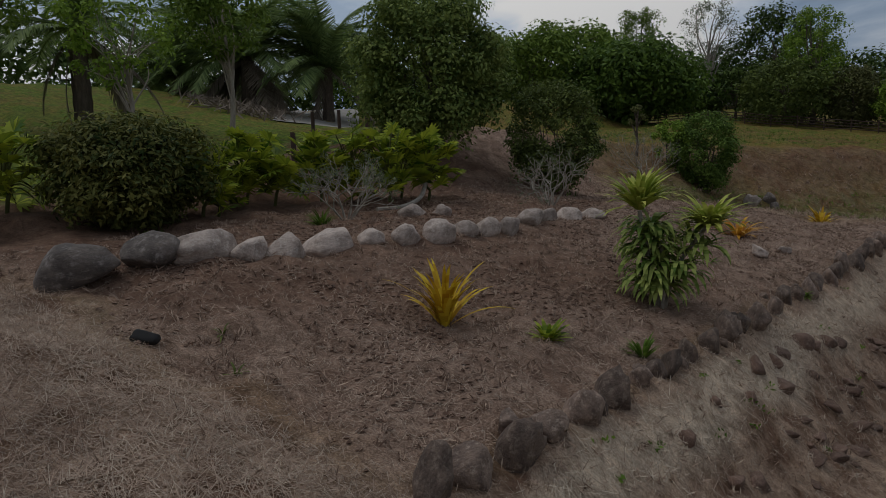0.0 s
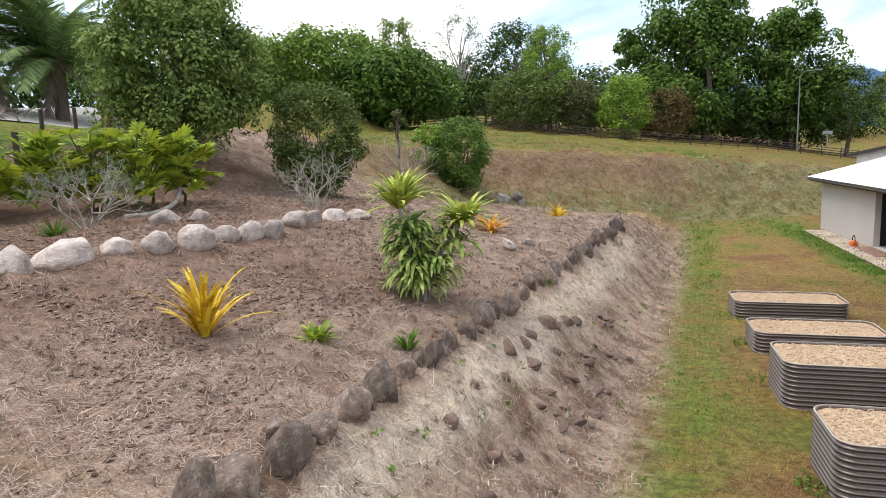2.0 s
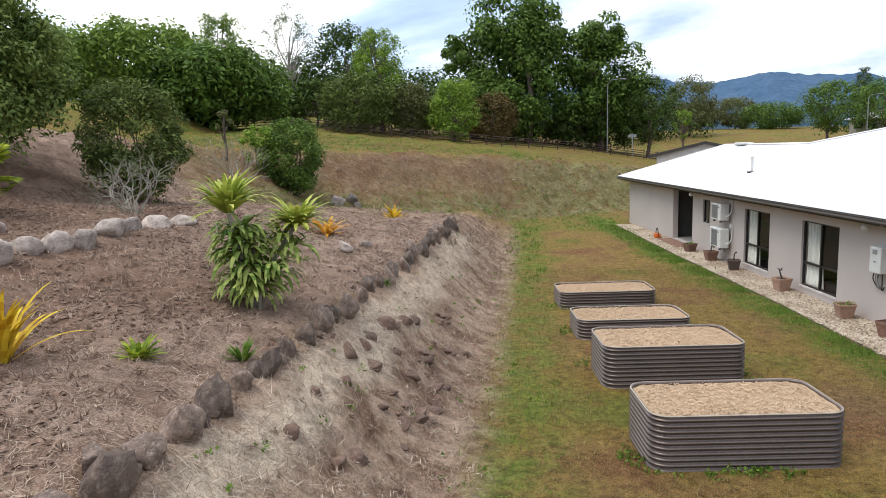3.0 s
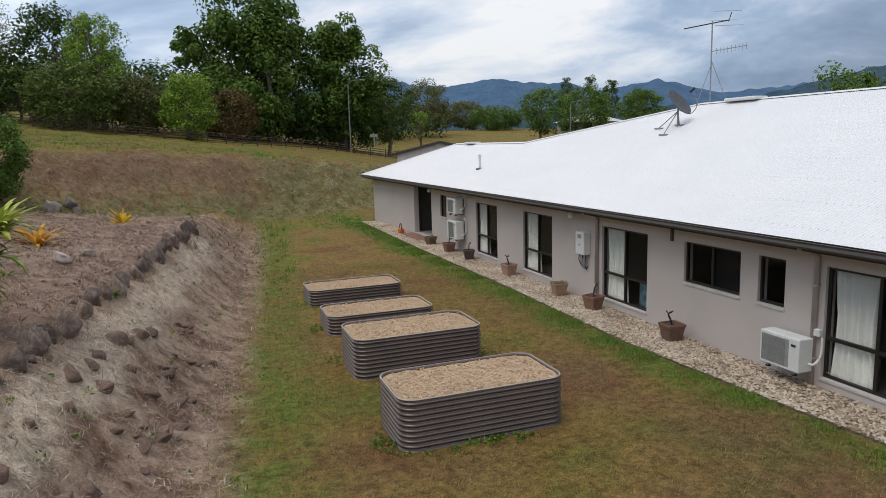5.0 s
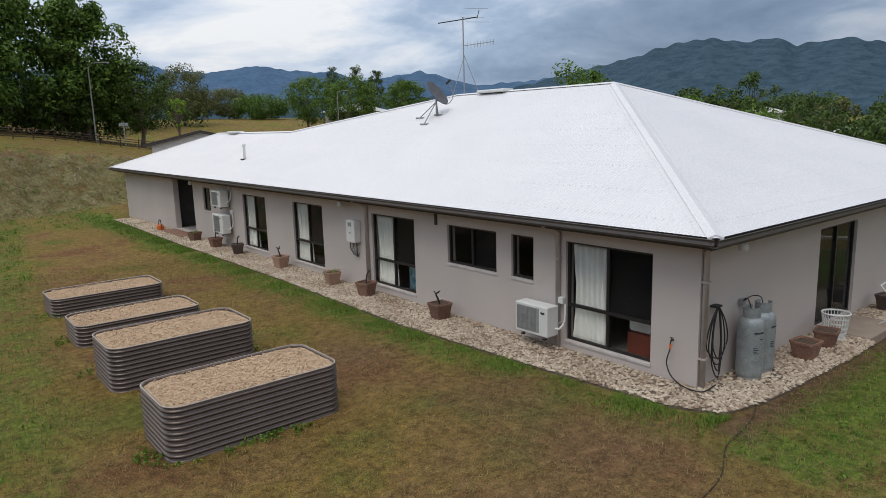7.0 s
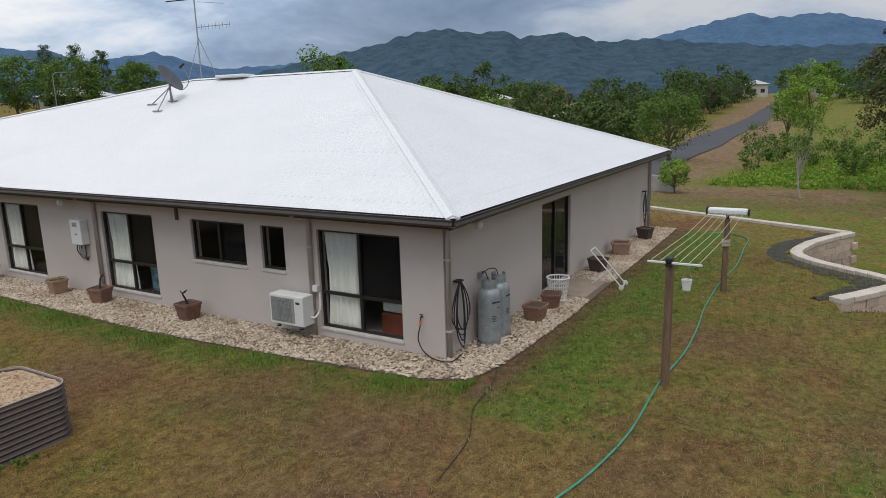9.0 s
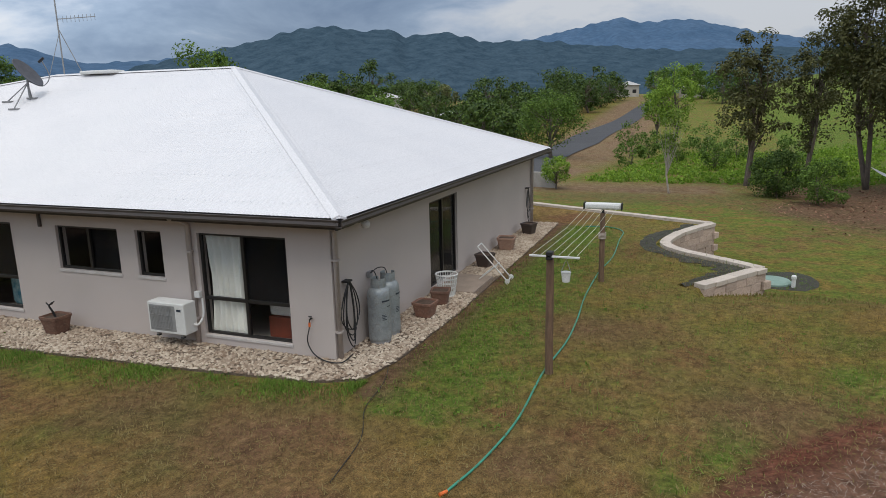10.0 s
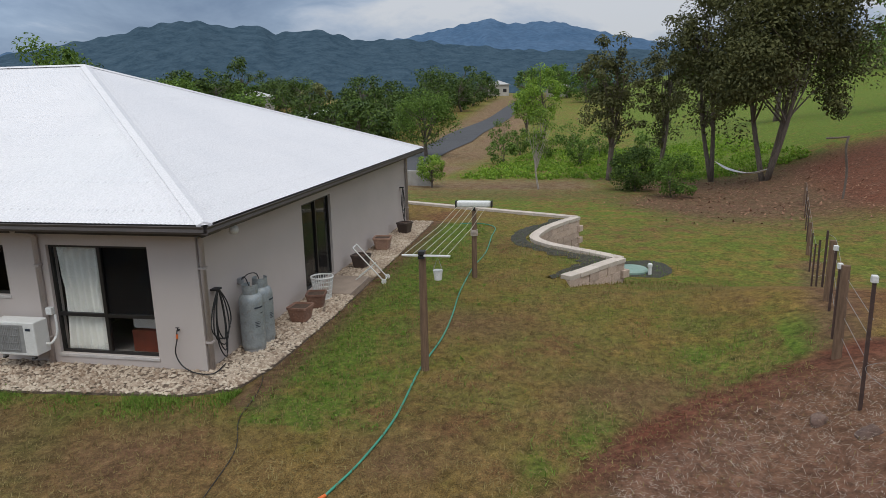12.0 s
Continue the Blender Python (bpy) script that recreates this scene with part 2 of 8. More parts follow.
    "leaf_stripe": leaf_material("cream_edged_leaf", (0.18, 0.27, 0.025), (0.60, 0.61, 0.15), 0.6, 0.25),
    "leaf_yard": leaf_material("yard_tree_leaf", (0.045, 0.050, 0.018), (0.145, 0.145, 0.055), 0.55, 0.2),
    "litter": leaf_material("fallen_leaf_litter", (0.10, 0.045, 0.03), (0.36, 0.20, 0.13), 0.9, 0.05),
    "pale_straw": leaf_material("sun_bleached_straw", (0.44, 0.36, 0.28), (0.86, 0.76, 0.62), 0.85, 0.1),
    "leaf_sparse": leaf_material("sparse_eucalypt_leaf", (0.10, 0.13, 0.07), (0.24, 0.28, 0.17)),
}

# ---- shape of the ground ----


def smooth(a, b, v):
    t = np.clip((v - a) / (b - a), 0, 1)
    return t * t * (3 - 2 * t)


def toe_x(y):
    y = np.clip(y, -25, 40)
    return -9.75 + 0.13 * y - 0.0006 * y * y


def row_x(y):
    y = np.clip(y, -25, 30)
    return -12.15 + 0.165 * y - 0.001 * y * y


def pale_row_x(y):
    y = np.clip(y, -6, 12)
    return -17.8 + 0.5 * y - 0.02 * y * y


def spoil_x(y):
    """Edge of the red spoil heap beside the wire fence."""
    return np.interp(y, [-9.6, -8.4, -7.5, -6.3, -5.0], [1.55, 0.93, 0.45, -1.04, -2.8])


UPPER_TOE = [(-23, -60), (-22.5, -12), (-21.5, -3), (-20.0, 4), (-18.5, 10), (-17.5, 17), (-14.5, 25), (-9, 31), (-4, 35), (2, 38), (14, 42), (45, 47), (120, 55), (400, 80)]
TERRACE_EDGE = [(17.6, 60), (17.3, 1.2), (14.2, -5.75), (12.6, -4.95), (11.3, -4.55), (10.5, -4.55), (9.8, -5.0), (9.2, -5.75), (8.3, -6.85), (6.2, -5.4), (-20, -5.2)]


def side_of(line, x, y):
    """Signed distance to a polyline, positive on its left."""
    best = np.full(np.shape(x), 1e9)
    sign = np.ones(np.shape(x))
    for (ax, ay), (bx, by) in zip(line, line[1:]):
        dx, dy = bx - ax, by - ay
        t = np.clip(((x - ax) * dx + (y - ay) * dy) / (dx * dx + dy * dy), 0, 1)
        d = np.hypot(x - ax - t * dx, y - ay - t * dy)
        s = np.sign(dx * (y - ay) - dy * (x - ax))
        near = d < best
        best, sign = np.where(near, d, best), np.where(near, s, sign)
    return best * np.where(sign == 0, 1, sign)


def inside(line, x, y):
    """True within the closed outline."""
    c = np.zeros(np.shape(x), bool)
    for (ax, ay), (bx, by) in zip(line, line[1:] + line[:1]):
        if ay != by:
            c ^= ((ay > y) != (by > y)) & (x < (bx - ax) * (y - ay) / (by - ay) + ax)
    return c


def ground_parts(x, y):
    x, y = np.asarray(x, float), np.asarray(y, float)
    xt, xr, xw = toe_x(y), row_x(y), pale_row_x(y)
    # the west bank and the garden on it
    rise = 1.7 - 0.9 * smooth(19, 30, y)
    up = smooth(0, 1, (xt - x) / (xt - xr + 0.35)) * rise
    garden = np.clip((xr - x) / (xr - xw), 0, 1) ** 1.1 * (1.2 - 0.75 * smooth(9, 22, y))
    terrace = np.clip((xw - x) / 4.0, 0, 1) * 0.25
    z = up + garden + terrace
    # lawn falls away beyond the retaining wall
    low = -1.25 * smooth(4.5, 12.0, x) - 0.03 * np.clip(x - 14, 0, 40) - 0.018 * np.clip(x - 54, 0, 500)
    hold = np.where(inside(TERRACE_EDGE + [(-20, 60)], x, y), 1, -1) * np.abs(side_of(TERRACE_EDGE, x, y))
    hold = smooth(-0.13, 0.02, hold)
    z = z + np.where(x > 4, low * (1 - hold), 0)
    # mound along the fence and the hillside beyond it
    z = z + 0.55 * smooth(-7.5, -10.5, y) * smooth(9, 2, x) * smooth(-14, -8, x)
    z = z + 0.11 * smooth(0.0, 0.9, spoil_x(y) - x) * smooth(-5.2, -6.6, y) * smooth(-10, -5, x)
    # straw-covered spur at the near end of the garden
    z = z + 0.30 * smooth(-1.2, -2.5, y) * smooth(-11.6, -13.4, x) * smooth(-21, -18, x)
    hill = 0.175 * np.clip(-(y + 17) - 3, 0, 70) * smooth(10, 45, x) + 2.0 * smooth(-14, -26, y) * smooth(6, 30, x)
    z = z + hill
    z = z + 0.075 * np.clip(x - 100, 0, 140) * smooth(75, 25, y)
    # upper bank and the paddock above it
    d = side_of(UPPER_TOE, x, y)
    dist = np.hypot(x, y)
    plane = 3.0 - 0.17 * np.clip(x - 2, -24, 12) + 0.062 * np.clip(y - 47, -60, 60) + 0.035 * np.clip(y - 72, 0, 60) * smooth(0, 30, x)
    plane = plane + 0.045 * np.clip(x - 2, -24, 0) * smooth(16, 28, y) * smooth(90, 60, y)
    plane = plane + 3.2 * np.exp(-(((x + 44) / 11) ** 2 + ((y - 8) / 13) ** 2))
    plane = plane + 2.4 * smooth(0, 17, 0.7 * (y - 18) - 0.7 * (x + 32)) * smooth(-27, -33, x) * smooth(60, 48, y)
    plane = plane - 0.02 * np.clip(dist - 130, 0, 300)
    k = smooth(0.0, 5.5, d)
    z = z * (1 - k) + np.maximum(plane, z) * k
    return z, d, xt, xr, xw


def ground_z(x, y):
    return float(ground_parts(x, y)[0])


def spaced(lo, hi, step, far, growth=1.16):
    mid = list(np.arange(lo, hi + 1e-6, step))
    left, right, s = [], [], step
    p = lo
    while p > -far:
        s *= growth
        p -= s
        left.append(p)
    s, p = step, hi
    while p < far:
        s *= growth
        p += s
        right.append(p)
    return np.array(left[::-1] + mid + right)


def mesh_from(name, verts, faces, mat=None, smooth_shade=False):
    me = bpy.data.meshes.new(name)
    me.from_pydata([tuple(v) for v in verts], [], [tuple(f) for f in faces])
    if mat:
        me.materials.append(mat)
    if smooth_shade:
        me.polygons.foreach_set("use_smooth", [True] * len(me.polygons))
    me.update()
    return me


def quads_mesh(name, quads, mat):
    """quads: array (n, 4, 3)."""
    quads = np.asarray(quads, np.float32)
    n = len(quads)
    me = bpy.data.meshes.new(name)
    me.vertices.add(n * 4)
    me.vertices.foreach_set("co", quads.reshape(-1))
    me.loops.add(n * 4)
    me.loops.foreach_set("vertex_index", np.arange(n * 4, dtype=np.int32))
    me.polygons.add(n)
    me.polygons.foreach_set("loop_start", np.arange(0, n * 4, 4, dtype=np.int32))
    me.update(calc_edges=True)
    me.materials.append(mat)
    return me


def part(name, bm, mat, parent=None, label="", smooth_shade=False):
    """Links a bmesh as one mesh object under a thing."""
    me = bpy.data.meshes.new(name)
    if smooth_shade:
        for f in bm.faces:
            f.smooth = True
    bm.to_mesh(me)
    bm.free()
    if mat:
        me.materials.append(mat)
    ob = new(name, me)
    if parent:
        ob.parent = parent
    if label:
        ob["label"] = label
    return ob


def mpart(name, me, parent=None, label="", m=None):
    ob = new(name, me)
    if parent:
        ob.parent = parent
    if label:
        ob["label"] = label
    if m is not None:
        ob.matrix_local = m
    return ob


def empty(name, m, label, category, group="", kind=""):
    ob = new(name)
    ob.empty_display_size = 0.1
    ob.matrix_world = m
    return tagged(ob, label, category, group, kind)


def box(bm, x0, y0, z0, x1, y1, z1, bevel=0.0, segs=2):
    r = bmesh.ops.create_cube(bm, size=1.0)
    for v in r["verts"]:
        v.co = Vector((x0 + (v.co.x + 0.5) * (x1 - x0), y0 + (v.co.y + 0.5) * (y1 - y0), z0 + (v.co.z + 0.5) * (z1 - z0)))
    if bevel:
        edges = {e for v in r["verts"] for e in v.link_edges}
        bmesh.ops.bevel(bm, geom=list(edges), offset=bevel, segments=segs, affect="EDGES", profile=0.5)
    return bm


def boxed(*args, bevel=0.0):
    return box(bmesh.new(), *args, bevel=bevel)


def tube(bm, pts, r, sides=8, taper=None, caps=True):
    """A round bar along points; taper gives the radius at each point."""
    pts = [Vector(p) for p in pts]
    rings = []
    ref = Vector((0.31, 0.17, 0.93)).normalized()
    for i, p in enumerate(pts):
        d = (pts[min(i + 1, len(pts) - 1)] - pts[max(i - 1, 0)]).normalized()
        if abs(d.dot(ref)) > 0.95:
            u = d.cross(Vector((1, 0.2, 0))).normalized()
        else:
            u = d.cross(ref).normalized()
        w = d.cross(u)
        rr = taper[i] if taper else r
        rings.append([bm.verts.new(p + (u * math.cos(2 * math.pi * k / sides) + w * math.sin(2 * math.pi * k / sides)) * rr) for k in range(sides)])
    for a, b in zip(rings, rings[1:]):
        for k in range(sides):
            bm.faces.new((a[k], a[(k + 1) % sides], b[(k + 1) % sides], b[k]))
    if caps and sides > 2:
        bm.faces.new(rings[0][::-1])
        bm.faces.new(rings[-1])
    return bm


def lathe(bm, profile, sides=24, ox=0, oy=0):
    """Turns (radius, height) pairs round the z axis."""
    rings = []
    for r, z in profile:
        rings.append([bm.verts.new((ox + r * math.cos(2 * math.pi * k / sides), oy + r * math.sin(2 * math.pi * k / sides), z)) for k in range(sides)])
    for a, b in zip(rings, rings[1:]):
        for k in range(sides):
            bm.faces.new((a[k], a[(k + 1) % sides], b[(k + 1) % sides], b[k]))
    bm.faces.new(rings[0][::-1])
    bm.faces.new(rings[-1])
    return bm


def catmull(pts, n=8):
    p = [Vector(q) for q in pts]
    p = [p[0] * 2 - p[1]] + p + [p[-1] * 2 - p[-2]]
    out = []
    for i in range(1, len(p) - 2):
        for k in range(n):
            t = k / n
            a, b, c, d = p[i - 1:i + 3]
            out.append(0.5 * ((2 * b) + (c - a) * t + (2 * a - 5 * b + 4 * c - d) * t * t + (3 * b - a - 3 * c + d) * t ** 3))
    out.append(p[-2])
    return out


# ---- the ground ----
SURFACE = {}


def surf(x, y, key="z"):
    """Height (or cover share) of the finished ground sheet at many places."""
    xs, ys, g = SURFACE["xs"], SURFACE["ys"], SURFACE[key]
    x, y = np.asarray(x, float), np.asarray(y, float)
    i = np.clip(np.searchsorted(xs, x) - 1, 0, len(xs) - 2)
    j = np.clip(np.searchsorted(ys, y) - 1, 0, len(ys) - 2)
    u, v = (x - xs[i]) / (xs[i + 1] - xs[i]), (y - ys[j]) / (ys[j + 1] - ys[j])
    return (g[j, i] * (1 - u) + g[j, i + 1] * u) * (1 - v) + (g[j + 1, i] * (1 - u) + g[j + 1, i + 1] * u) * v


def on_ground(x, y, sink=0.0):
    return float(surf(x, y)) - sink


def build_ground():
    xs = spaced(-24, 20, 0.24, 3600)
    ys = spaced(-13, 46, 0.3, 3600)
    # closer mesh where the ground drops at the retaining wall
    xs = np.unique(np.concatenate([xs, np.arange(6.0, 14.6, 0.08)]).round(4))
    ys = np.unique(np.concatenate([ys, np.arange(-7.2, -4.3, 0.08)]).round(4))
    X, Y = np.meshgrid(xs, ys)
    Z, d, xt, xr, xw = ground_parts(X, Y)
    # clods and hollows
    rng = np.random.default_rng(3)
    bump = np.zeros_like(Z)
    for f, amp in ((0.35, 0.05), (0.9, 0.03)):
        for _ in range(6):
            th = rng.uniform(0, 2 * np.pi)
            bump += amp / 3 * np.sin(f * 2 * np.pi * (X * np.cos(th) + Y * np.sin(th)) * rng.uniform(0.7, 1.3) + rng.uniform(0, 6.28))
    slope_zone = smooth(0.2, 1.2, xt - X)
    slope_zone = np.maximum(slope_zone, 1.5 * smooth(-0.6, 0.8, d) * smooth(6.5, 4.5, d) * smooth(30, 12, X))
    # rough broken surface on the slopes
    sx, sy = np.nonzero(slope_zone > 0.03)
    for i, j in zip(sx, sy):
        px, py = X[i, j], Y[i, j]
        bump[i, j] += 0.11 * noise.noise((px * 0.8, py * 0.8, 1)) + 0.09 * noise.noise((px * 1.9, py * 1.9, 5)) + 0.05 * noise.noise((px * 4.1, py * 4.1, 9))
    near_house = smooth(-1.6, -2.6, X) + smooth(-1.8, -2.8, Y)
    Z = Z + bump * (0.15 + 1.0 * slope_zone) * np.clip(near_house + slope_zone, 0, 1)
    # where each cover lies
    end = 18.5
    mulch = smooth(-0.1, 0.25, xr - X) * smooth(-1.75, -1.05, Y + 0.22 * np.sin(1.9 * X) + 0.12 * np.sin(4.7 * X + 2 * Y)) * smooth(end + 2.5, end, Y)
    mulch = np.maximum(mulch, smooth(0.5, 2.0, d) * smooth(5.8, 4.6, d + 3.2 * smooth(13, 7, Y)) * smooth(20, 12, Y) * smooth(-8, -5, Y))
    mulch = np.where((X < xw) & (d < 2), smooth(end + 3, end, Y) * smooth(-2.0, -1.0, Y), mulch)
    straw = smooth(-0.6, 0.3, xt - X) * (1 - mulch) * smooth(5.0, 2.5, d)
    bank = smooth(-0.5, 0.8, d) * smooth(6.0, 4.2, d + 3.2 * smooth(13, 7, Y)) * (1 - mulch) * smooth(30, 5, X)
    straw = np.maximum(straw * smooth(36, 20, Y) * smooth(0.5, -0.8, d), bank * 0.38)
    green = smooth(1.3, 0.3, np.abs(xt - X + 0.6)) * 0.7 + smooth(-2.5, -1.75, X) * smooth(-3, 1, Y) * smooth(40, 25, Y) * 0.95 * (X < -0.6)
    green = green + smooth(-0.9, -1.3, Y) * smooth(-4.4, -2.2, Y) * (X > -1.5) * (X < 13) * 1.0
    green = green + smooth(26, 30, Y) * smooth(4, 0, np.abs(X + 2)) * smooth(48, 40, Y) * 0.6
    green = green + smooth(18.5, 20.5, Y) * smooth(28, 24, Y) * smooth(-18, -14, X) * smooth(-8.5, -10, X) * 0.6
    green = np.where((X > 24) & (Y < -12), 0.85, green) + np.where((X > 26) & (Y < -2) & (Y > -12), 0.5 * smooth(26, 30, X), 0)
    upper = smooth(5.4, 6.6, d + 3.2 * smooth(13, 7, Y))
    green = np.maximum(green, upper * (0.55 - 0.3 * smooth(20, 60, Y) * smooth(-20, 0, X) + 0.4 * smooth(-18, -22, X) * smooth(24, 14, Y)))
    green = np.maximum(green, 0.40 * smooth(-3, 0, X) * smooth(20, 12, X) * smooth(-9, -6.5, Y) * smooth(-1.2, -2, Y))
    red = smooth(-17.6, -19, Y + 0.1 * (X - 26)) * smooth(43, 38, X) * smooth(20, 25, X) * 0.7
    edge = spoil_x(Y) - X + 0.12 * np.sin(5.1 * X + 3.0 * Y)
    dirt = smooth(-0.15, 0.25, edge) * smooth(-5.0, -6.6, Y + 0.35 * np.sin(1.3 * X)) * smooth(-14, -6, X)
    red = np.maximum(red, dirt * (0.95 - 0.6 * smooth(0.4, 1.2, edge)))
    dirt = np.maximum(dirt, 0.7 * smooth(0.6, 0.2, np.abs(Y + 9.0 + 0.288 * (X + 0.85))) * (X > 1) * (X < 14))
    mound = smooth(0.5, 1.5, edge) * smooth(-5.4, -6.4, Y) * smooth(-14, -9, X)
    straw, dirt = np.maximum(straw, 0.62 * mound), dirt * (1 - 0.35 * mound)
    green = np.maximum(green, smooth(1.3, 0.5, np.abs(edge + 0.75)) * smooth(-4.6, -5.6, Y) * smooth(-10.5, -9.0, Y) * 0.95)
    # worn brown patches in the lawn
    worn = np.zeros_like(Z)
    for cx, cy, r in ((-2.6, 0.0, 1.5), (-2.3, 1.9, 1.1), (-4.2, -1.2, 1.1), (3.0, -3.7, 0.9), (0.2, -6.4, 1.0), (-3.0, 5.2, 0.8), (-2.0, -3.6, 0.7)):
        worn = np.maximum(worn, np.exp(-((X - cx) ** 2 + (Y - cy) ** 2 * 0.8) / (r * r)))
    dirt = np.maximum(dirt, 0.62 * worn * (X < 4))
    green = green * (1 - 0.8 * worn)
    dirt = np.maximum(dirt, 0.9 * smooth(-0.75, -0.95, Y) * smooth(-1.55, -1.15, Y) * (X > -1.2) * (X < 13.4))
    green = np.maximum(green, 0.85 * smooth(17, 24, X) * smooth(30, 14, Y))
    green = np.maximum(green, 0.7 * smooth(5, 8, X) * smooth(-4.5, -6, Y))
    litter = smooth(-7.0, -11, Y + 1.2 * np.sin(0.6 * X)) * smooth(18, 26, X) * smooth(46, 38, X) * smooth(-24, -19, Y)
    dirt = np.maximum(dirt, 0.9 * litter)
    # dry verge round the ditch and the road
    verge = smooth(34, 40, X) * smooth(64, 52, X) * smooth(-9, -3, Y) * smooth(16, 8, Y) * (1 - smooth(3.5, 1.5, Y - 3 + (X - 42) * 0.12))
    verge = np.maximum(verge, smooth(33, 36.5, X) * smooth(42, 38.5, X) * smooth(-8.5, -5.0, Y) * smooth(12, 6, Y))
    verge = np.maximum(verge, 0.9 * smooth(50, 64, X) * smooth(240, 200, X) * smooth(9, 5, np.abs(Y - 11)))
    dirt = np.maximum(dirt, 0.45 * verge)
    straw = np.maximum(straw, 0.5 * verge)
    green = np.where((X > 44) & (Y < -15), 1.0, green) * (1 - 0.7 * verge)
    dirt = np.maximum(dirt, 0.5 * smooth(29, 31, X) * smooth(36, 33, X) * smooth(-11, -9, Y) * smooth(8, 2, Y))
    dirt = np.maximum(dirt, smooth(-17.6, -19, Y + 0.1 * (X - 26)) * smooth(43, 38, X) * smooth(20, 25, X))
    dirt = np.maximum(dirt, bank * (0.26 + 0.34 * smooth(2.2, 3.6, d) * smooth(-1, -9, X) * smooth(-20, -16, X)))
    green = np.maximum(green, bank * (0.97 - 0.75 * smooth(1.2, 2.6, d) * smooth(-3, -8, X)) * smooth(14, 22, Y))
    # darker mulch below the pale boulders and on the planted slope
    dark = smooth(-0.4, 0.3, X - xw) * smooth(3.4, 1.2, X - xw - 0.25 * Y) * smooth(-1.6, -0.6, Y) * smooth(9, 5, Y) * 0.62
    dark = np.maximum(dark, smooth(-0.2, -1.2, X - xw) * smooth(16, 10, Y) * smooth(-6, -3, Y) * 0.72) * mulch
    dirt = np.maximum(dirt, dark)
    # bleached straw lies along the foot of the edging rocks
    path = smooth(0.40, 0.15, np.abs(X - xr - 0.52 + 0.1 * np.sin(2.3 * Y))) * smooth(-4, -1.5, Y) * smooth(20, 17, Y)
    spur = smooth(-1.3, -1.9, Y) * smooth(-9.5, -11.5, X) * smooth(-20, -17, X) * smooth(-7, -5, Y)
    # mown grass of the upper lawn
    mown = smooth(-22.3, -24.0, X) * smooth(30, 22, Y) * smooth(-30, -20, Y)
    green = np.maximum(green, 0.85 * mown)
    mulch, straw, dirt = mulch * (1 - mown), straw * (1 - mown), dirt * (1 - mown)
    nx, ny = len(xs), len(ys)
    SURFACE.update(xs=xs, ys=ys, z=Z, mulch=mulch, straw=straw, green=green, dirt=dirt, path=path, litter=litter, spur=spur)
    verts = np.stack([X, Y, Z], -1).reshape(-1, 3)
    idx = np.arange(nx * ny).reshape(ny, nx)
    faces = np.stack([idx[:-1, :-1], idx[:-1, 1:], idx[1:, 1:], idx[1:, :-1]], -1).reshape(-1, 4)
    me = mesh_from("ground", verts.tolist(), faces.tolist(), None, True)
    attr = me.color_attributes.new("cover", "FLOAT_COLOR", "POINT")
    attr.data.foreach_set("color", np.stack([np.clip(mulch, 0, 1), np.clip(straw, 0, 1), np.clip(green, 0, 1), np.clip(dirt, 0, 1)], -1).reshape(-1).astype(np.float32))
    extra = me.color_attributes.new("bleached", "FLOAT_COLOR", "POINT")
    extra.data.foreach_set("color", np.stack([path, red, path * 0, path * 0 + 1], -1).reshape(-1).astype(np.float32))
    m = bpy.data.materials.new("ground_cover")
    m.use_nodes = True
    n = Nodes(m.node_tree)
    at = n.add("ShaderNodeAttribute", attribute_name="cover")
    sp = n.add("ShaderNodeSeparateColor", {0: (at, "Color")})
    tc = n.add("ShaderNodeTexCoord")

    def tex(scale, detail=5.0, rough=0.6, dist=0.0):
        return n.add("ShaderNodeTexNoise", {"Vector": (tc, "Object"), "Scale": scale, "Detail": detail, "Roughness": rough, "Distortion": dist})
    big, mid, small, tiny = tex(0.33, 6, 0.62), tex(1.4, 6, 0.65), tex(9, 5, 0.7), tex(48, 4, 0.7)
    lawn = n.ramp((big, 0), [(0.39, (0.210, 0.116, 0.056)), (0.47, (0.248, 0.170, 0.066)), (0.54, (0.240, 0.168, 0.052)), (0.63, (0.150, 0.158, 0.036))])
    l2 = n.ramp((small, 0), [(0.3, (0.62, 0.62, 0.62)), (0.72, (1.35, 1.3, 1.25))])
    lawn = n.mix(1.0, (lawn, 0), (l2, 0), "MULTIPLY")
    l3 = n.ramp((tiny, 0), [(0.3, (0.32, 0.31, 0.28)), (0.7, (1.5, 1.45, 1.35))])
    lawn = n.mix(1.0, (lawn, 2), (l3, 0), "MULTIPLY")
    redp = n.ramp((mid, 0), [(0.56, (0, 0, 0)), (0.72, (0.55, 0.55, 0.55))])
    lawn = n.mix((redp, 0), (lawn, 2), (0.17, 0.085, 0.048))
    gcol = n.ramp((small, 0), [(0.3, (0.05, 0.085, 0.014)), (0.7, (0.18, 0.245, 0.036))])
    gf = n.math("MULTIPLY", (sp, 2), (n.ramp((mid, 0), [(0.40, (0.15, 0.15, 0.15)), (0.58, (1.12, 1.12, 1.12))]), 0))
    sure = n.math("MULTIPLY", (n.math("SUBTRACT", (sp, 2), 0.86), 0), 8.0)
    sure = n.math("MULTIPLY", (sure, 0), (n.ramp((mid, 0), [(0.34, (0.35, 0.35, 0.35)), (0.5, (1, 1, 1))]), 0))
    gf = n.math("MAXIMUM", (gf, 0), (sure, 0))
    gf.use_clamp = True
    col = n.mix((gf, 0), (lawn, 2), (gcol, 0))
    scol = n.ramp((tiny, 0), [(0.28, (0.16, 0.10, 0.075)), (0.5, (0.385, 0.28, 0.22)), (0.75, (0.62, 0.49, 0.395))])
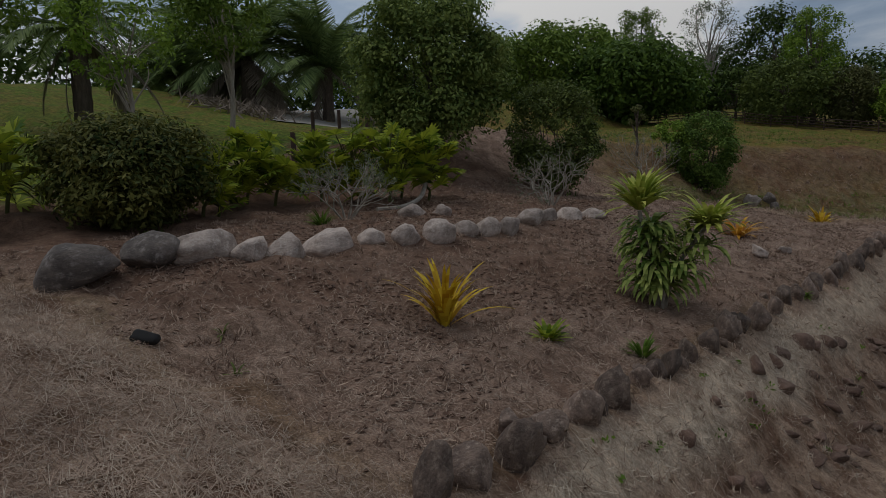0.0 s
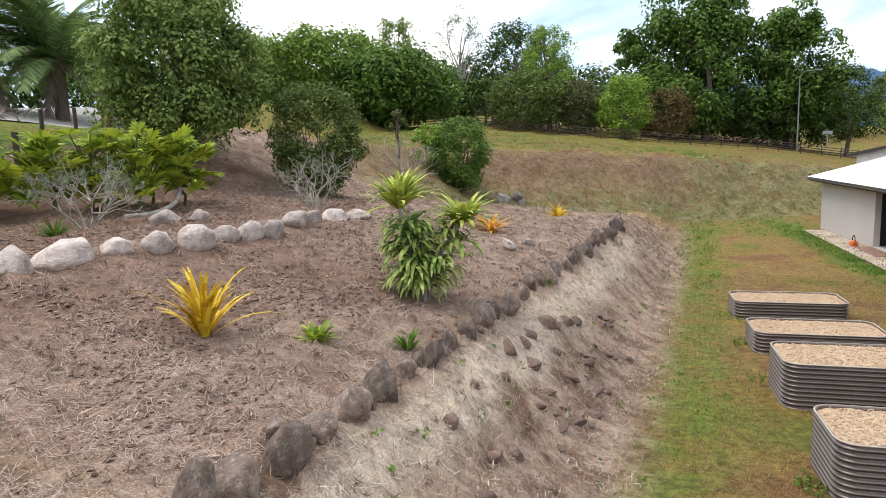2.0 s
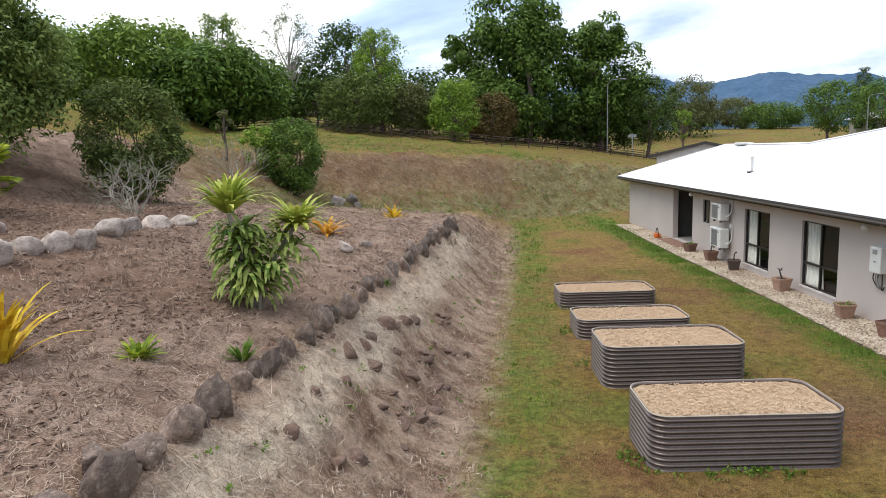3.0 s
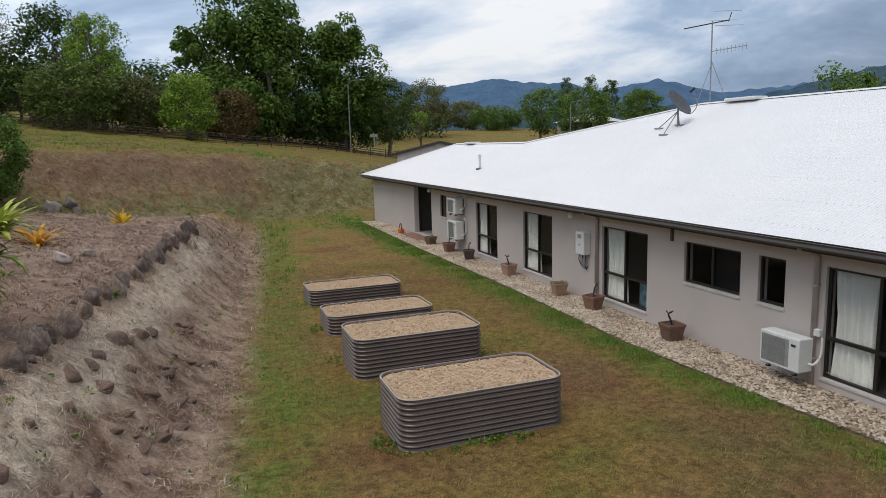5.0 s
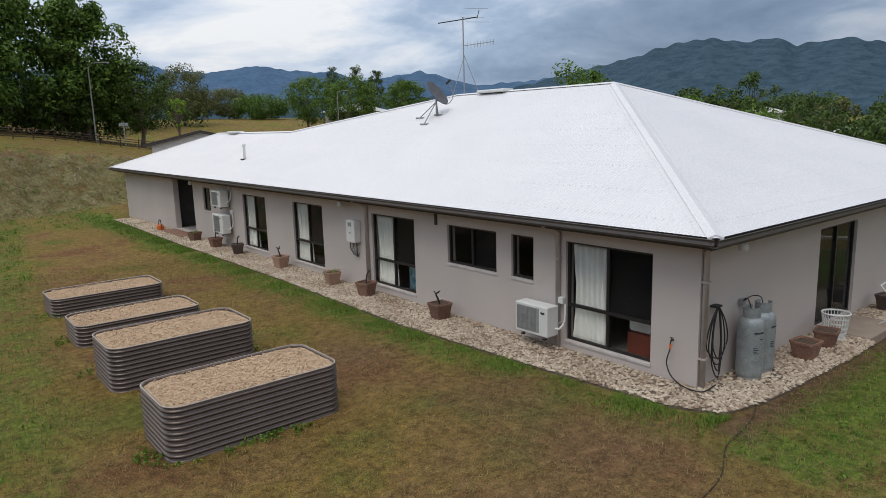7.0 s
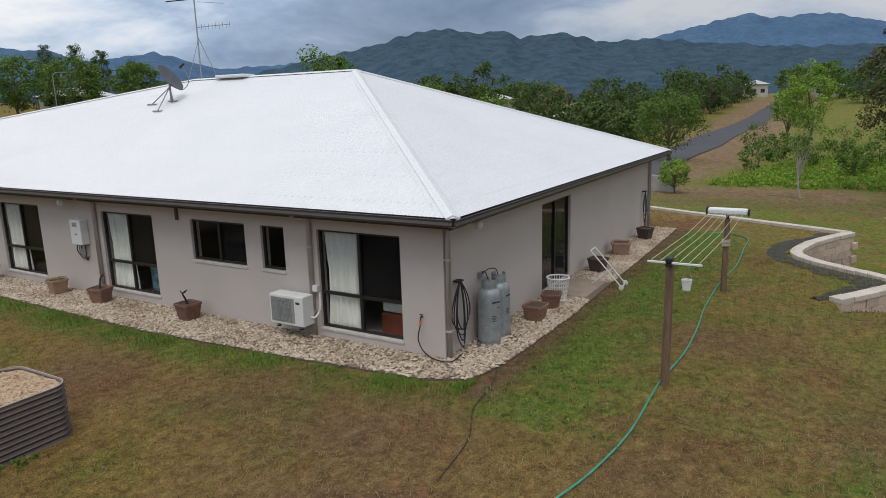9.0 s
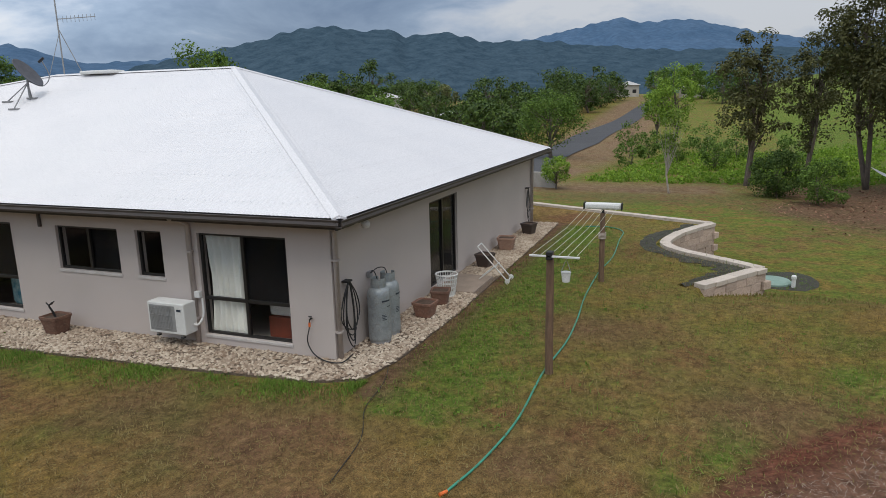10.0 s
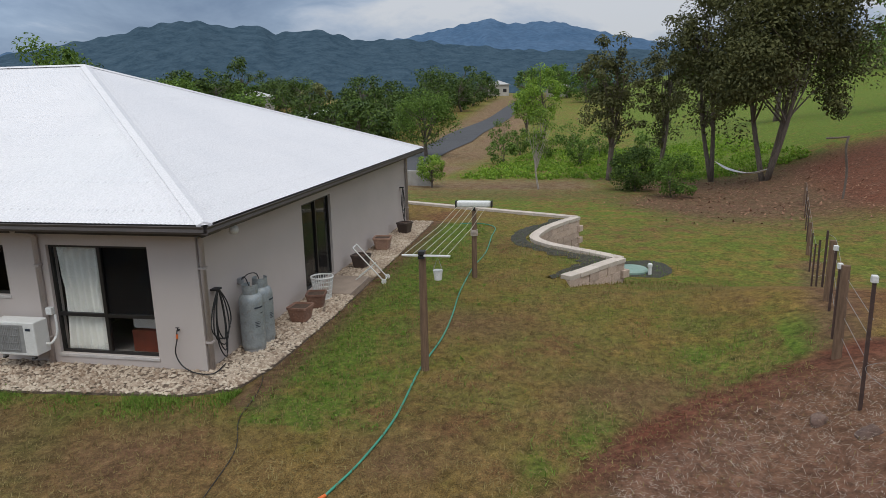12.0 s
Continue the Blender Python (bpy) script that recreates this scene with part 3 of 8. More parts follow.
    stint = n.ramp((mid, 0), [(0.36, (0.5, 0.42, 0.36)), (0.5, (0.92, 0.88, 0.82)), (0.64, (1.12, 1.1, 1.04))])
    scol = n.mix(1.0, (scol, 0), (stint, 0), "MULTIPLY")
    soilcol = n.ramp((small, 0), [(0.3, (0.10, 0.052, 0.036)), (0.7, (0.24, 0.145, 0.10))])
    bare = n.ramp((mid, 0), [(0.40, (0.8, 0.8, 0.8)), (0.52, (0, 0, 0))])
    scol = n.mix((bare, 0), (scol, 2), (soilcol, 0))
    sf = n.math("MULTIPLY", (sp, 1), (n.ramp((small, 0), [(0.25, (0.72, 0.72, 0.72)), (0.5, (1, 1, 1))]), 0))
    col = n.mix((sf, 0), (col, 2), (scol, 2))
    mcol = n.ramp((tiny, 0), [(0.28, (0.125, 0.082, 0.062)), (0.5, (0.315, 0.226, 0.178)), (0.76, (0.57, 0.445, 0.36))])
    mt = n.ramp((mid, 0), [(0.35, (0.7, 0.62, 0.58)), (0.65, (1.18, 1.15, 1.12))])
    mcol = n.mix(1.0, (mcol, 0), (mt, 0), "MULTIPLY")
    col = n.mix((sp, 0), (col, 2), (mcol, 2))
    dcol = n.ramp((small, 0), [(0.3, (0.095, 0.048, 0.032)), (0.7, (0.205, 0.118, 0.080))])
    df = n.math("MULTIPLY", (at, "Alpha"), (n.ramp((small, 0), [(0.2, (0.55, 0.55, 0.55)), (0.5, (1, 1, 1))]), 0))
    col = n.mix((df, 0), (col, 2), (dcol, 0))
    pale = n.add("ShaderNodeAttribute", attribute_name="bleached")
    pcol = n.ramp((tiny, 0), [(0.28, (0.34, 0.26, 0.19)), (0.5, (0.60, 0.49, 0.38)), (0.75, (0.82, 0.70, 0.56))])
    pale = n.add("ShaderNodeSeparateColor", {0: (pale, "Color")})
    rcol = n.ramp((small, 0), [(0.3, (0.085, 0.026, 0.015)), (0.7, (0.235, 0.085, 0.05))])
    rf = n.math("MULTIPLY", (pale, 1), (n.ramp((mid, 0), [(0.35, (0.55, 0.55, 0.55)), (0.55, (1, 1, 1))]), 0))
    col = n.mix((rf, 0), (col, 2), (rcol, 0))
    pf = n.math("MULTIPLY", (pale, 0), (n.ramp((small, 0), [(0.3, (0.45, 0.45, 0.45)), (0.55, (1, 1, 1))]), 0))
    col = n.mix((pf, 0), (col, 2), (pcol, 0))
    # clumps and hollows at every size
    rag = tex(4.2, 9, 0.8, 0.4)
    ragc = n.ramp((rag, 0), [(0.32, (0.46, 0.44, 0.42)), (0.5, (0.98, 0.98, 0.98)), (0.68, (1.5, 1.5, 1.48))])
    col = n.mix(1.0, (col, 2), (ragc, 0), "MULTIPLY")
    b1 = n.math("ADD", (small, 0), (tiny, 0))
    bn = n.add("ShaderNodeBump", {"Height": (b1, 0), "Strength": 0.75, "Distance": 0.06})
    bsdf = n.add("ShaderNodeBsdfPrincipled", {"Base Color": (col, 2), "Roughness": 0.95, "Specular IOR Level": 0.15, "Normal": (bn, 0)})
    n.add("ShaderNodeOutputMaterial", {"Surface": (bsdf, 0)})
    me.materials.append(m)
    ob = new("ground", me)
    tagged(ob, "patchy dry lawn, straw banks and mulched garden soil", "ground", kind="structure")
    return ob


build_ground()

# ---- the house ----
WALL_T = 0.22
SLOPE = 0.373
EAVE_Z, OVER = 2.5, 0.5
HX, HY = 13.2, 31.4


def wall_with_openings(name, length, top, openings, place, label):
    """A thick wall along local x with rectangular holes (x0, z0, x1, z1); outer face at local y = 0, inner at WALL_T."""
    xs = sorted({0.0, length, *[o[0] for o in openings], *[o[2] for o in openings]})
    bm = bmesh.new()
    for a, b in zip(xs, xs[1:]):
        cuts = sorted([(o[1], o[3]) for o in openings if o[0] < b - 1e-6 and o[2] > a + 1e-6])
        z = -0.3
        for z0, z1 in cuts + [(top, top)]:
            if z0 > z + 1e-6:
                box(bm, a, 0, z, b, WALL_T, z0)
            z = z1
    bmesh.ops.remove_doubles(bm, verts=bm.verts, dist=1e-5)
    ob = part(name, bm, M["render_wall"])
    ob.matrix_world = place
    return tagged(ob, label, "wall", kind="structure")


# openings on the long west wall: y0, z0, y1, z1
WEST = {"w1": (0.83, 0.22, 2.62, 2.04), "w2": (3.41, 1.18, 4.0, 2.02), "w3": (4.42, 1.18, 5.95, 2.02), "w4": (7.15, 0.25, 8.93, 2.02),
        "w5": (11.42, 0.25, 13.21, 2.02), "w6": (15.10, 0.25, 16.88, 2.02), "w7": (19.9, 1.18, 20.6, 2.05), "porch": (21.7, 0.12, 24.1, 2.3)}
SOUTH = {"slider": (4.14, 0.12, 5.88, 2.03)}
wall_with_openings("wall_west", HY, 2.42, list(WEST.values()), Matrix(((0, 1, 0, 0), (1, 0, 0, 0), (0, 0, 1, 0), (0, 0, 0, 1))), "taupe rendered block wall with dark window openings")
wall_with_openings("wall_south", HX - 2 * WALL_T - 0.004, 2.42, [(a - WALL_T - 0.002, b, c - WALL_T - 0.002, d) for a, b, c, d in SOUTH.values()], pose(WALL_T + 0.002, 0, 0), "taupe rendered block wall with a sliding door")
wall_with_openings("wall_north", HX - 2 * WALL_T - 0.004, 2.42, [], pose(WALL_T + 0.002, HY - WALL_T, 0), "taupe rendered block end wall")
wall_with_openings("wall_east", HY, 2.42, [(8, 0.25, 11, 2.0), (18, 0.25, 20, 2.0)], Matrix(((0, 1, 0, HX - WALL_T), (1, 0, 0, 0), (0, 0, 1, 0), (0, 0, 0, 1))), "taupe rendered block wall facing the valley")
tagged(part("floor", boxed(0.225, 0.225, -0.2, HX - 0.225, HY - 0.225, 0.12), M["concrete"]), "dim concrete house floor slab", "floor", kind="structure")
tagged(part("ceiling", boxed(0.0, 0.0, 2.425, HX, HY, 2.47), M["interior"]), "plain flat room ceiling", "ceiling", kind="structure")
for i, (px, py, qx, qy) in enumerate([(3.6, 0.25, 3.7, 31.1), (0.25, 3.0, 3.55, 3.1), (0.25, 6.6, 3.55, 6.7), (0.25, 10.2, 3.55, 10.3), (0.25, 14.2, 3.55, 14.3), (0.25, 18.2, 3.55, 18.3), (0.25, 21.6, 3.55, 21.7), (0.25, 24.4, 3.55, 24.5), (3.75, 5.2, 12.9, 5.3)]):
    tagged(part("partition_%d" % (i + 1), boxed(px, py, 0.125, qx, qy, 2.42), M["interior"]), "room partition with the indoor shade painted in", "wall", kind="structure")


def corrugated(name, eave_a, eave_b, upper, nrm_up, mat, pitch=0.0762, amp=0.0045):
    """Corrugated sheet: eave from a to b, upper(s) gives the top point for a share s of the eave's length."""
    a, b = Vector(eave_a), Vector(eave_b)
    n = int((b - a).length / pitch * 4)
    verts, faces = [], []
    for i in range(n + 1):
        s = i / n
        off = Vector(nrm_up) * (amp * math.sin(i * math.pi / 2 + 0.3))
        verts.append(a.lerp(b, s) + off)
        verts.append(Vector(upper(s)) + off)
    for i in range(n):
        faces.append((2 * i, 2 * i + 2, 2 * i + 3, 2 * i + 1))
    return mesh_from(name, verts, faces, mat, True)


def build_roof():
    roof = empty("roof", Matrix.Identity(4), "white corrugated steel hip roof with brown gutters", "roof", kind="structure")
    rx = 6.6
    rz = EAVE_Z + SLOPE * (rx + OVER)
    lx = 3.6
    lz = EAVE_Z + SLOPE * (lx + OVER)
    y0, y1 = -OVER, HY + OVER
    xe = HX + OVER
    r1, r2 = 6.6, 13.2          # main ridge from r1 to r2
    v1, v2 = 20.0, y1 - (lx + OVER)

    def west_top(s):
        y = y0 + s * (y1 - y0)
        if y < r1:
            x = -OVER + (y - y0)
        elif y < r2:
            x = rx
        elif y < v1:
            x = rx + (lx - rx) * (y - r2) / (v1 - r2)
        elif y < v2:
            x = lx
        else:
            x = -OVER + (y1 - y)
        x = min(max(x, -OVER + 0.001), rx)
        return (x, y, EAVE_Z + SLOPE * (x + OVER))

    def south_top(s):
        x = -OVER + s * (xe + OVER)
        y = y0 + min(x + OVER, xe - x)
        return (x, min(y, r1), EAVE_Z + SLOPE * (min(y, r1) + OVER))

    nw = Vector((-SLOPE, 0, 1)).normalized()
    ns = Vector((0, -SLOPE, 1)).normalized()
    mpart("roof_sheet", corrugated("roof_sheet", (-OVER, y0, EAVE_Z), (-OVER, y1, EAVE_Z), west_top, nw, M["roof"]), roof)
    mpart("roof_sheet", corrugated("roof_sheet", (-OVER, y0, EAVE_Z), (xe, y0, EAVE_Z), south_top, ns, M["roof"]), roof)
    # the slopes on the far side
    ve = [(xe, y0, EAVE_Z), (rx, r1, rz), (rx, r2, rz), (lx, v1, lz), (lx, v2, lz), (lx + lx + OVER, v1, EAVE_Z), (lx + lx + OVER, y1, EAVE_Z), (-OVER, y1, EAVE_Z), (xe, v1, EAVE_Z)]
    mpart("roof_sheet", mesh_from("roof_sheet", ve, [(0, 8, 2, 1), (8, 5, 3, 2), (5, 6, 4, 3), (6, 7, 4)], M["roof"]), roof)
    # folded caps along hips and ridges
    def cap(p, q, w=0.115):
        p, q = Vector(p), Vector(q)
        d = (q - p).normalized()
        side = d.cross(Vector((0, 0, 1))).normalized()
        bm = bmesh.new()
        prof = [(-w, -0.036), (-0.03, 0.0), (0, 0.012), (0.03, 0.0), (w, -0.036)]
        ra = [bm.verts.new(p + side * u + Vector((0, 0, z + 0.018))) for u, z in prof]
        rb = [bm.verts.new(q + side * u + Vector((0, 0, z + 0.018))) for u, z in prof]
        for i in range(4):
            bm.faces.new((ra[i], ra[i + 1], rb[i + 1], rb[i]))
        # folded end
        tail = [bm.verts.new(ra[i].co - Vector((0, 0, 0.045))) for i in (4, 2, 0)]
        bm.faces.new(ra + tail)
        part("ridge_cap", bm, M["roof"], roof, smooth_shade=False)
    cap((-OVER + 0.04, y0 + 0.04, EAVE_Z + 0.04 * SLOPE), (rx, r1, rz))
    cap((xe, y0, EAVE_Z), (rx, r1, rz))
    cap((rx, r1, rz), (rx, r2, rz))
    cap((rx, r2, rz), (lx, v1, lz))
    cap((lx, v1, lz), (lx, v2, lz))
    cap((-OVER, y1, EAVE_Z), (lx, v2, lz))
    # screws in rows
    rng = random.Random(5)
    bm = bmesh.new()
    def screw(p):
        r = 0.013
        q = [bm.verts.new(Vector(p) + Vector((r * math.cos(k * 1.2566), r * math.sin(k * 1.2566), 0.012))) for k in range(5)]
        t = bm.verts.new(Vector(p) + Vector((0, 0, 0.024)))
        for k in range(5):
            bm.faces.new((q[k], q[(k + 1) % 5], t))
    for d in (0.35, 1.2, 2.1, 3.0, 3.9, 4.8, 5.7, 6.6):
        for i in range(420):
            y = y0 + 0.23 * i * 0.66
            x = -OVER + d
            if y - y0 > d + 0.25 and x < west_top((y - y0) / (y1 - y0))[0] - 0.1 if y < y1 else False:
                screw((x, y, EAVE_Z + SLOPE * d))
        for i in range(180):
            x = -OVER + 0.152 * i
            if x + OVER > d + 0.25 and xe - x > d + 0.25 and d < 7:
                screw((x, y0 + d, EAVE_Z + SLOPE * d))
    for i in range(90):
        f = 0.2 + i * 0.075
        if f < 7:
            for o in (-0.15, 0.15):
                screw((-OVER + f + o, y0 + f - o, EAVE_Z + SLOPE * (f - abs(o)) + 0.02))
    tagged(part("roof_screw", bm, M["roof"], roof), kind="stuff")
    # gutters, fascia and soffit
    def edge(p, q, name, prof, mat):
        p, q = Vector(p), Vector(q)
        d = (q - p).normalized()
        out = Vector((d.y, -d.x, 0))
        bm = bmesh.new()
        ra = [bm.verts.new(p + out * u + Vector((0, 0, z))) for u, z in prof]
        rb = [bm.verts.new(q + out * u + Vector((0, 0, z))) for u, z in prof]
        for i in range(len(prof)):
            j = (i + 1) % len(prof)
            bm.faces.new((ra[i], ra[j], rb[j], rb[i]))
        bm.faces.new(ra[::-1])
        bm.faces.new(rb)
        bmesh.ops.recalc_face_normals(bm, faces=bm.faces)
        part(name, bm, mat, roof)
    gut = [(-0.055, -0.135), (0.055, -0.135), (0.075, -0.10), (0.062, -0.055), (0.075, -0.02), (0.068, -0.012), (0.055, -0.05), (0.05, -0.12), (-0.05, -0.12), (-0.055, -0.02)]
    fas = [(-0.095, -0.19), (-0.07, -0.19), (-0.07, -0.03), (-0.095, -0.03)]
    corners = [(-OVER, y1), (-OVER, y0), (xe, y0), (xe, y1)]
    for (ax, ay), (bx, by) in zip(corners, corners[1:] + corners[:1]):
        d = Vector((bx - ax, by - ay, 0)).normalized() * 0.072
        # butt the runs end to end at the corners
        edge((ax - d.x, ay - d.y, EAVE_Z), (bx, by, EAVE_Z), "gutter", gut, M["gutter"])
        edge((ax, ay, EAVE_Z), (bx - d.x, by - d.y, EAVE_Z), "fascia", fas, M["fascia"])
    s = bmesh.new()
    for x0, ya, x1, yb in ((-OVER + 0.1, y0 + 0.1, -0.004, y1 - 0.1), (-0.004, y0 + 0.1, xe - 0.1, -0.004), (HX + 0.004, -0.004, xe - 0.1, y1 - 0.1), (-0.004, HY + 0.004, HX + 0.004, y1 - 0.1)):
        box(s, x0, ya, 2.40, x1, yb, 2.415)
    part("soffit", s, M["downpipe"], roof)
    # roof ventilators and flue
    for (cx, cy, cz, w, l) in ((rx - 0.05, 11.3, rz - 0.02, 0.5, 1.25), (lx - 0.05, 25.6, lz - 0.02, 0.45, 1.0)):
        part("skylight", boxed(cx - w / 2, cy - l / 2, cz, cx + w / 2, cy + l / 2, cz + 0.10, bevel=0.03), M["white_plastic"], roof)
    flue = bmesh.new()
    lathe(flue, [(0.05, 0), (0.05, 0.5), (0.07, 0.5), (0.07, 0.56), (0.02, 0.6)], 12)
    f = part("flue", flue, M["white_plastic"], roof, smooth_shade=False)
    f.matrix_local = pose(1.1, 19.0, EAVE_Z + SLOPE * 1.6 - 0.03)
    fb = part("flashing", boxed(-0.12, -0.12, -0.02, 0.12, 0.12, 0.04), M["black"], f)
    return roof


build_roof()
# gabled wing rising behind the low end of the roof
def build_gable():
    g = empty("gabled_wing", pose(5.85, 36.6, 0, 0, 0, -20), "cream gabled wing with a dark barge board", "outbuilding")
    w, h0, h1, l = 5.6, 3.5, 4.15, 7
    vs = [(-w / 2, 0, -1), (w / 2, 0, -1), (w / 2, 0, h0), (0, 0, h1 - 0.1), (-w / 2, 0, h0), (-w / 2, l, -1), (w / 2, l, -1), (w / 2, l, h0), (0, l, h1 - 0.1), (-w / 2, l, h0)]
    mpart("wall", mesh_from("wall", vs, [(0, 1, 2, 3, 4), (5, 9, 8, 7, 6), (0, 4, 9, 5), (1, 6, 7, 2)], M["sill"]), g)
    for s in (-1, 1):
        o = 0.5
        e, r = (s * (w / 2 + o), h0 - o * (h1 - h0) / (w / 2)), (0, h1)
        vs = [(e[0], -0.1, e[1]), (r[0], -0.1, r[1]), (r[0], l + 0.5, r[1]), (e[0], l + 0.5, e[1])]
        vs += [(x, y, z + 0.06) for x, y, z in vs]
        mpart("roof", mesh_from("roof", vs, [(0, 1, 2, 3), (7, 6, 5, 4), (0, 4, 5, 1), (1, 5, 6, 2), (2, 6, 7, 3), (3, 7, 4, 0)], M["roof"]), g)
        vb = [(e[0], -0.16, e[1] - 0.10), (0, -0.16, h1 - 0.10), (0, -0.16, h1 + 0.08), (e[0], -0.16, e[1] + 0.08)]
        vb += [(x, -0.105, z) for x, y, z in vb]
        mpart("barge_board", mesh_from("barge_board", vb, [(0, 1, 2, 3), (7, 6, 5, 4), (0, 4, 5, 1), (1, 5, 6, 2), (2, 6, 7, 3), (3, 7, 4, 0)], M["fascia"]), g)


build_gable()


def window(name, y0, z0, y1, z1, kind, place=None):
    """Bronze sliding window set in the west wall; local x runs along the wall."""
    w, h = y1 - y0, z1 - z0
    win = empty(name, place or Matrix(((0, 1, 0, 0), (1, 0, 0, y0), (0, 0, 1, z0), (0, 0, 0, 1))), {"tall": "tall bronze sliding window with flyscreen and curtain", "wide": "bronze sliding window with dark panes", "small": "narrow bronze window with dark pane", "door": "bronze sliding glass door with flyscreen"}[kind], "window", kind="structure")
    t = 0.045
    d0, d1 = 0.055, 0.115
    for bx in ((0, 0, w, t), (0, h - t, w, h), (0, t, t, h - t), (w - t, t, w, h - t)):
        part("window_frame", boxed(bx[0], d0, bx[1], bx[2], d1, bx[3], bevel=0.004), M["frame_dark"], win)
    mid = w / 2 if kind != "small" else None
    rail = h * 0.36 if kind in ("tall",) else None
    if mid:
        part("mullion", boxed(mid - 0.03, d0 - 0.012, t, mid + 0.03, d1 - 0.01, h - t, bevel=0.004), M["frame_dark"], win)
    if rail:
        for a, b in ((t, mid - 0.03), (mid + 0.03, w - t)):
            part("transom", boxed(a, d0 - 0.006, rail - 0.03, b, d1 - 0.015, rail + 0.03, bevel=0.004), M["frame_dark"], win)
    spans = [(t, mid - 0.03), (mid + 0.03, w - t)] if mid else [(t, w - t)]
    for i, (a, b) in enumerate(spans):
        zs = [(t, rail - 0.03), (rail + 0.03, h - t)] if rail else [(t, h - t)]
        for za, zb in zs:
            p = part("pane", boxed(a, 0.082, za, b, 0.088, zb), M["glass"], win)
            p.visible_shadow = False
    # flyscreen over the sliding half (the half nearer the house corner)
    if kind in ("tall", "door"):
        sa, sb = (t, mid - 0.03)
        zlo = (h * 0.36 + 0.03) if kind == "tall" else t
        part("flyscreen", boxed(sa, 0.094, zlo, sb, 0.098, h - t), M["screen"], win)
        if kind == "door":
            part("flyscreen", boxed(mid + 0.03, 0.094, zlo, w - t, 0.098, h - t), M["screen"], win)
    elif kind == "wide":
        part("flyscreen", boxed(t, 0.094, t, mid - 0.03, 0.098, h - t), M["screen"], win)
    if kind != "door":
        part("window_sill", boxed(-0.02, -0.018, -0.055, w + 0.02, 0.054, -0.003, bevel=0.006), M["sill"], win)
    return win


def curtain(y0, y1, z0, z1, x, label, waves=7, seed=0):
    rng = random.Random(seed)
    n, nz = 60, 10
    verts, faces = [], []
    for j in range(nz + 1):
        v = j / nz
        for i in range(n + 1):
            u = i / n
            gather = 1 - 0.25 * math.sin(math.pi * (1 - v)) * (0.6 if v < 0.7 else 0.3)
            yy = (y0 + y1) / 2 + (u - 0.5) * (y1 - y0) * gather
            xx = x + 0.035 * math.sin(u * waves * 2 * math.pi + 0.8 * math.sin(3 * v + seed)) + 0.01 * math.sin(17 * u + 5 * v)
            verts.append((xx, yy, z0 + v * (z1 - z0)))
    for j in range(nz):
        for i in range(n):
            k = j * (n + 1) + i
            faces.append((k, k + 1, k + n + 2, k + n + 1))
    ob = mpart("curtain", mesh_from("curtain", verts, faces, M["curtain"], True))
    sol = ob.modifiers.new("thick", "SOLIDIFY")
    sol.thickness = 0.004
    return tagged(ob, label, "curtain", "curtains in the bedroom windows")


for k, (name, kind) in enumerate((("w1", "tall"), ("w2", "small"), ("w3", "wide"), ("w4", "tall"), ("w5", "tall"), ("w6", "tall"), ("w7", "small"))):
    a, b, c, d = WEST[name]
    window("window_%d" % (k + 1), a, b, c, d, kind)
a, b, c, d = SOUTH["slider"]
window("door_1", a, b, c, d, "door", pose(a, 0, b))
for k, nm in enumerate(("w1", "w4", "w5", "w6")):
    a, b, c, d = WEST[nm]
    mid = (a + c) / 2
    curtain(mid + 0.03, c - 0.04, b - 0.1, d + 0.05, 0.165, "gathered cream curtain hanging behind the glass", 6, k)
tagged(part("bed_linen", boxed(0.5, 1.0, 0.5, 2.2, 1.62, 0.85, bevel=0.06), M["white_cloth"]), "white folded linen on a chest beside the window", "linen")
tagged(part("chest", boxed(0.45, 0.98, 0.12, 2.2, 1.6, 0.5, bevel=0.015), M["red_wood"]), "red-brown wooden chest below the window", "chest")
tagged(part("bedding", boxed(0.45, 7.25, 0.12, 2.3, 8.1, 0.85, bevel=0.12), M["blue_cloth"]), "crumpled teal patterned bedding beside the window", "bedding")


# ---- raised garden beds ----
def rounded_rect(w, l, r, n=7):
    pts = []
    for cx, cy, a0 in ((w / 2 - r, l / 2 - r, 0), (-w / 2 + r, l / 2 - r, 90), (-w / 2 + r, -l / 2 + r, 180), (w / 2 - r, -l / 2 + r, 270)):
        for k in range(n + 1):
            a = radians(a0 + 90 * k / n)
            pts.append((cx + r * math.cos(a), cy + r * math.sin(a)))
    return pts


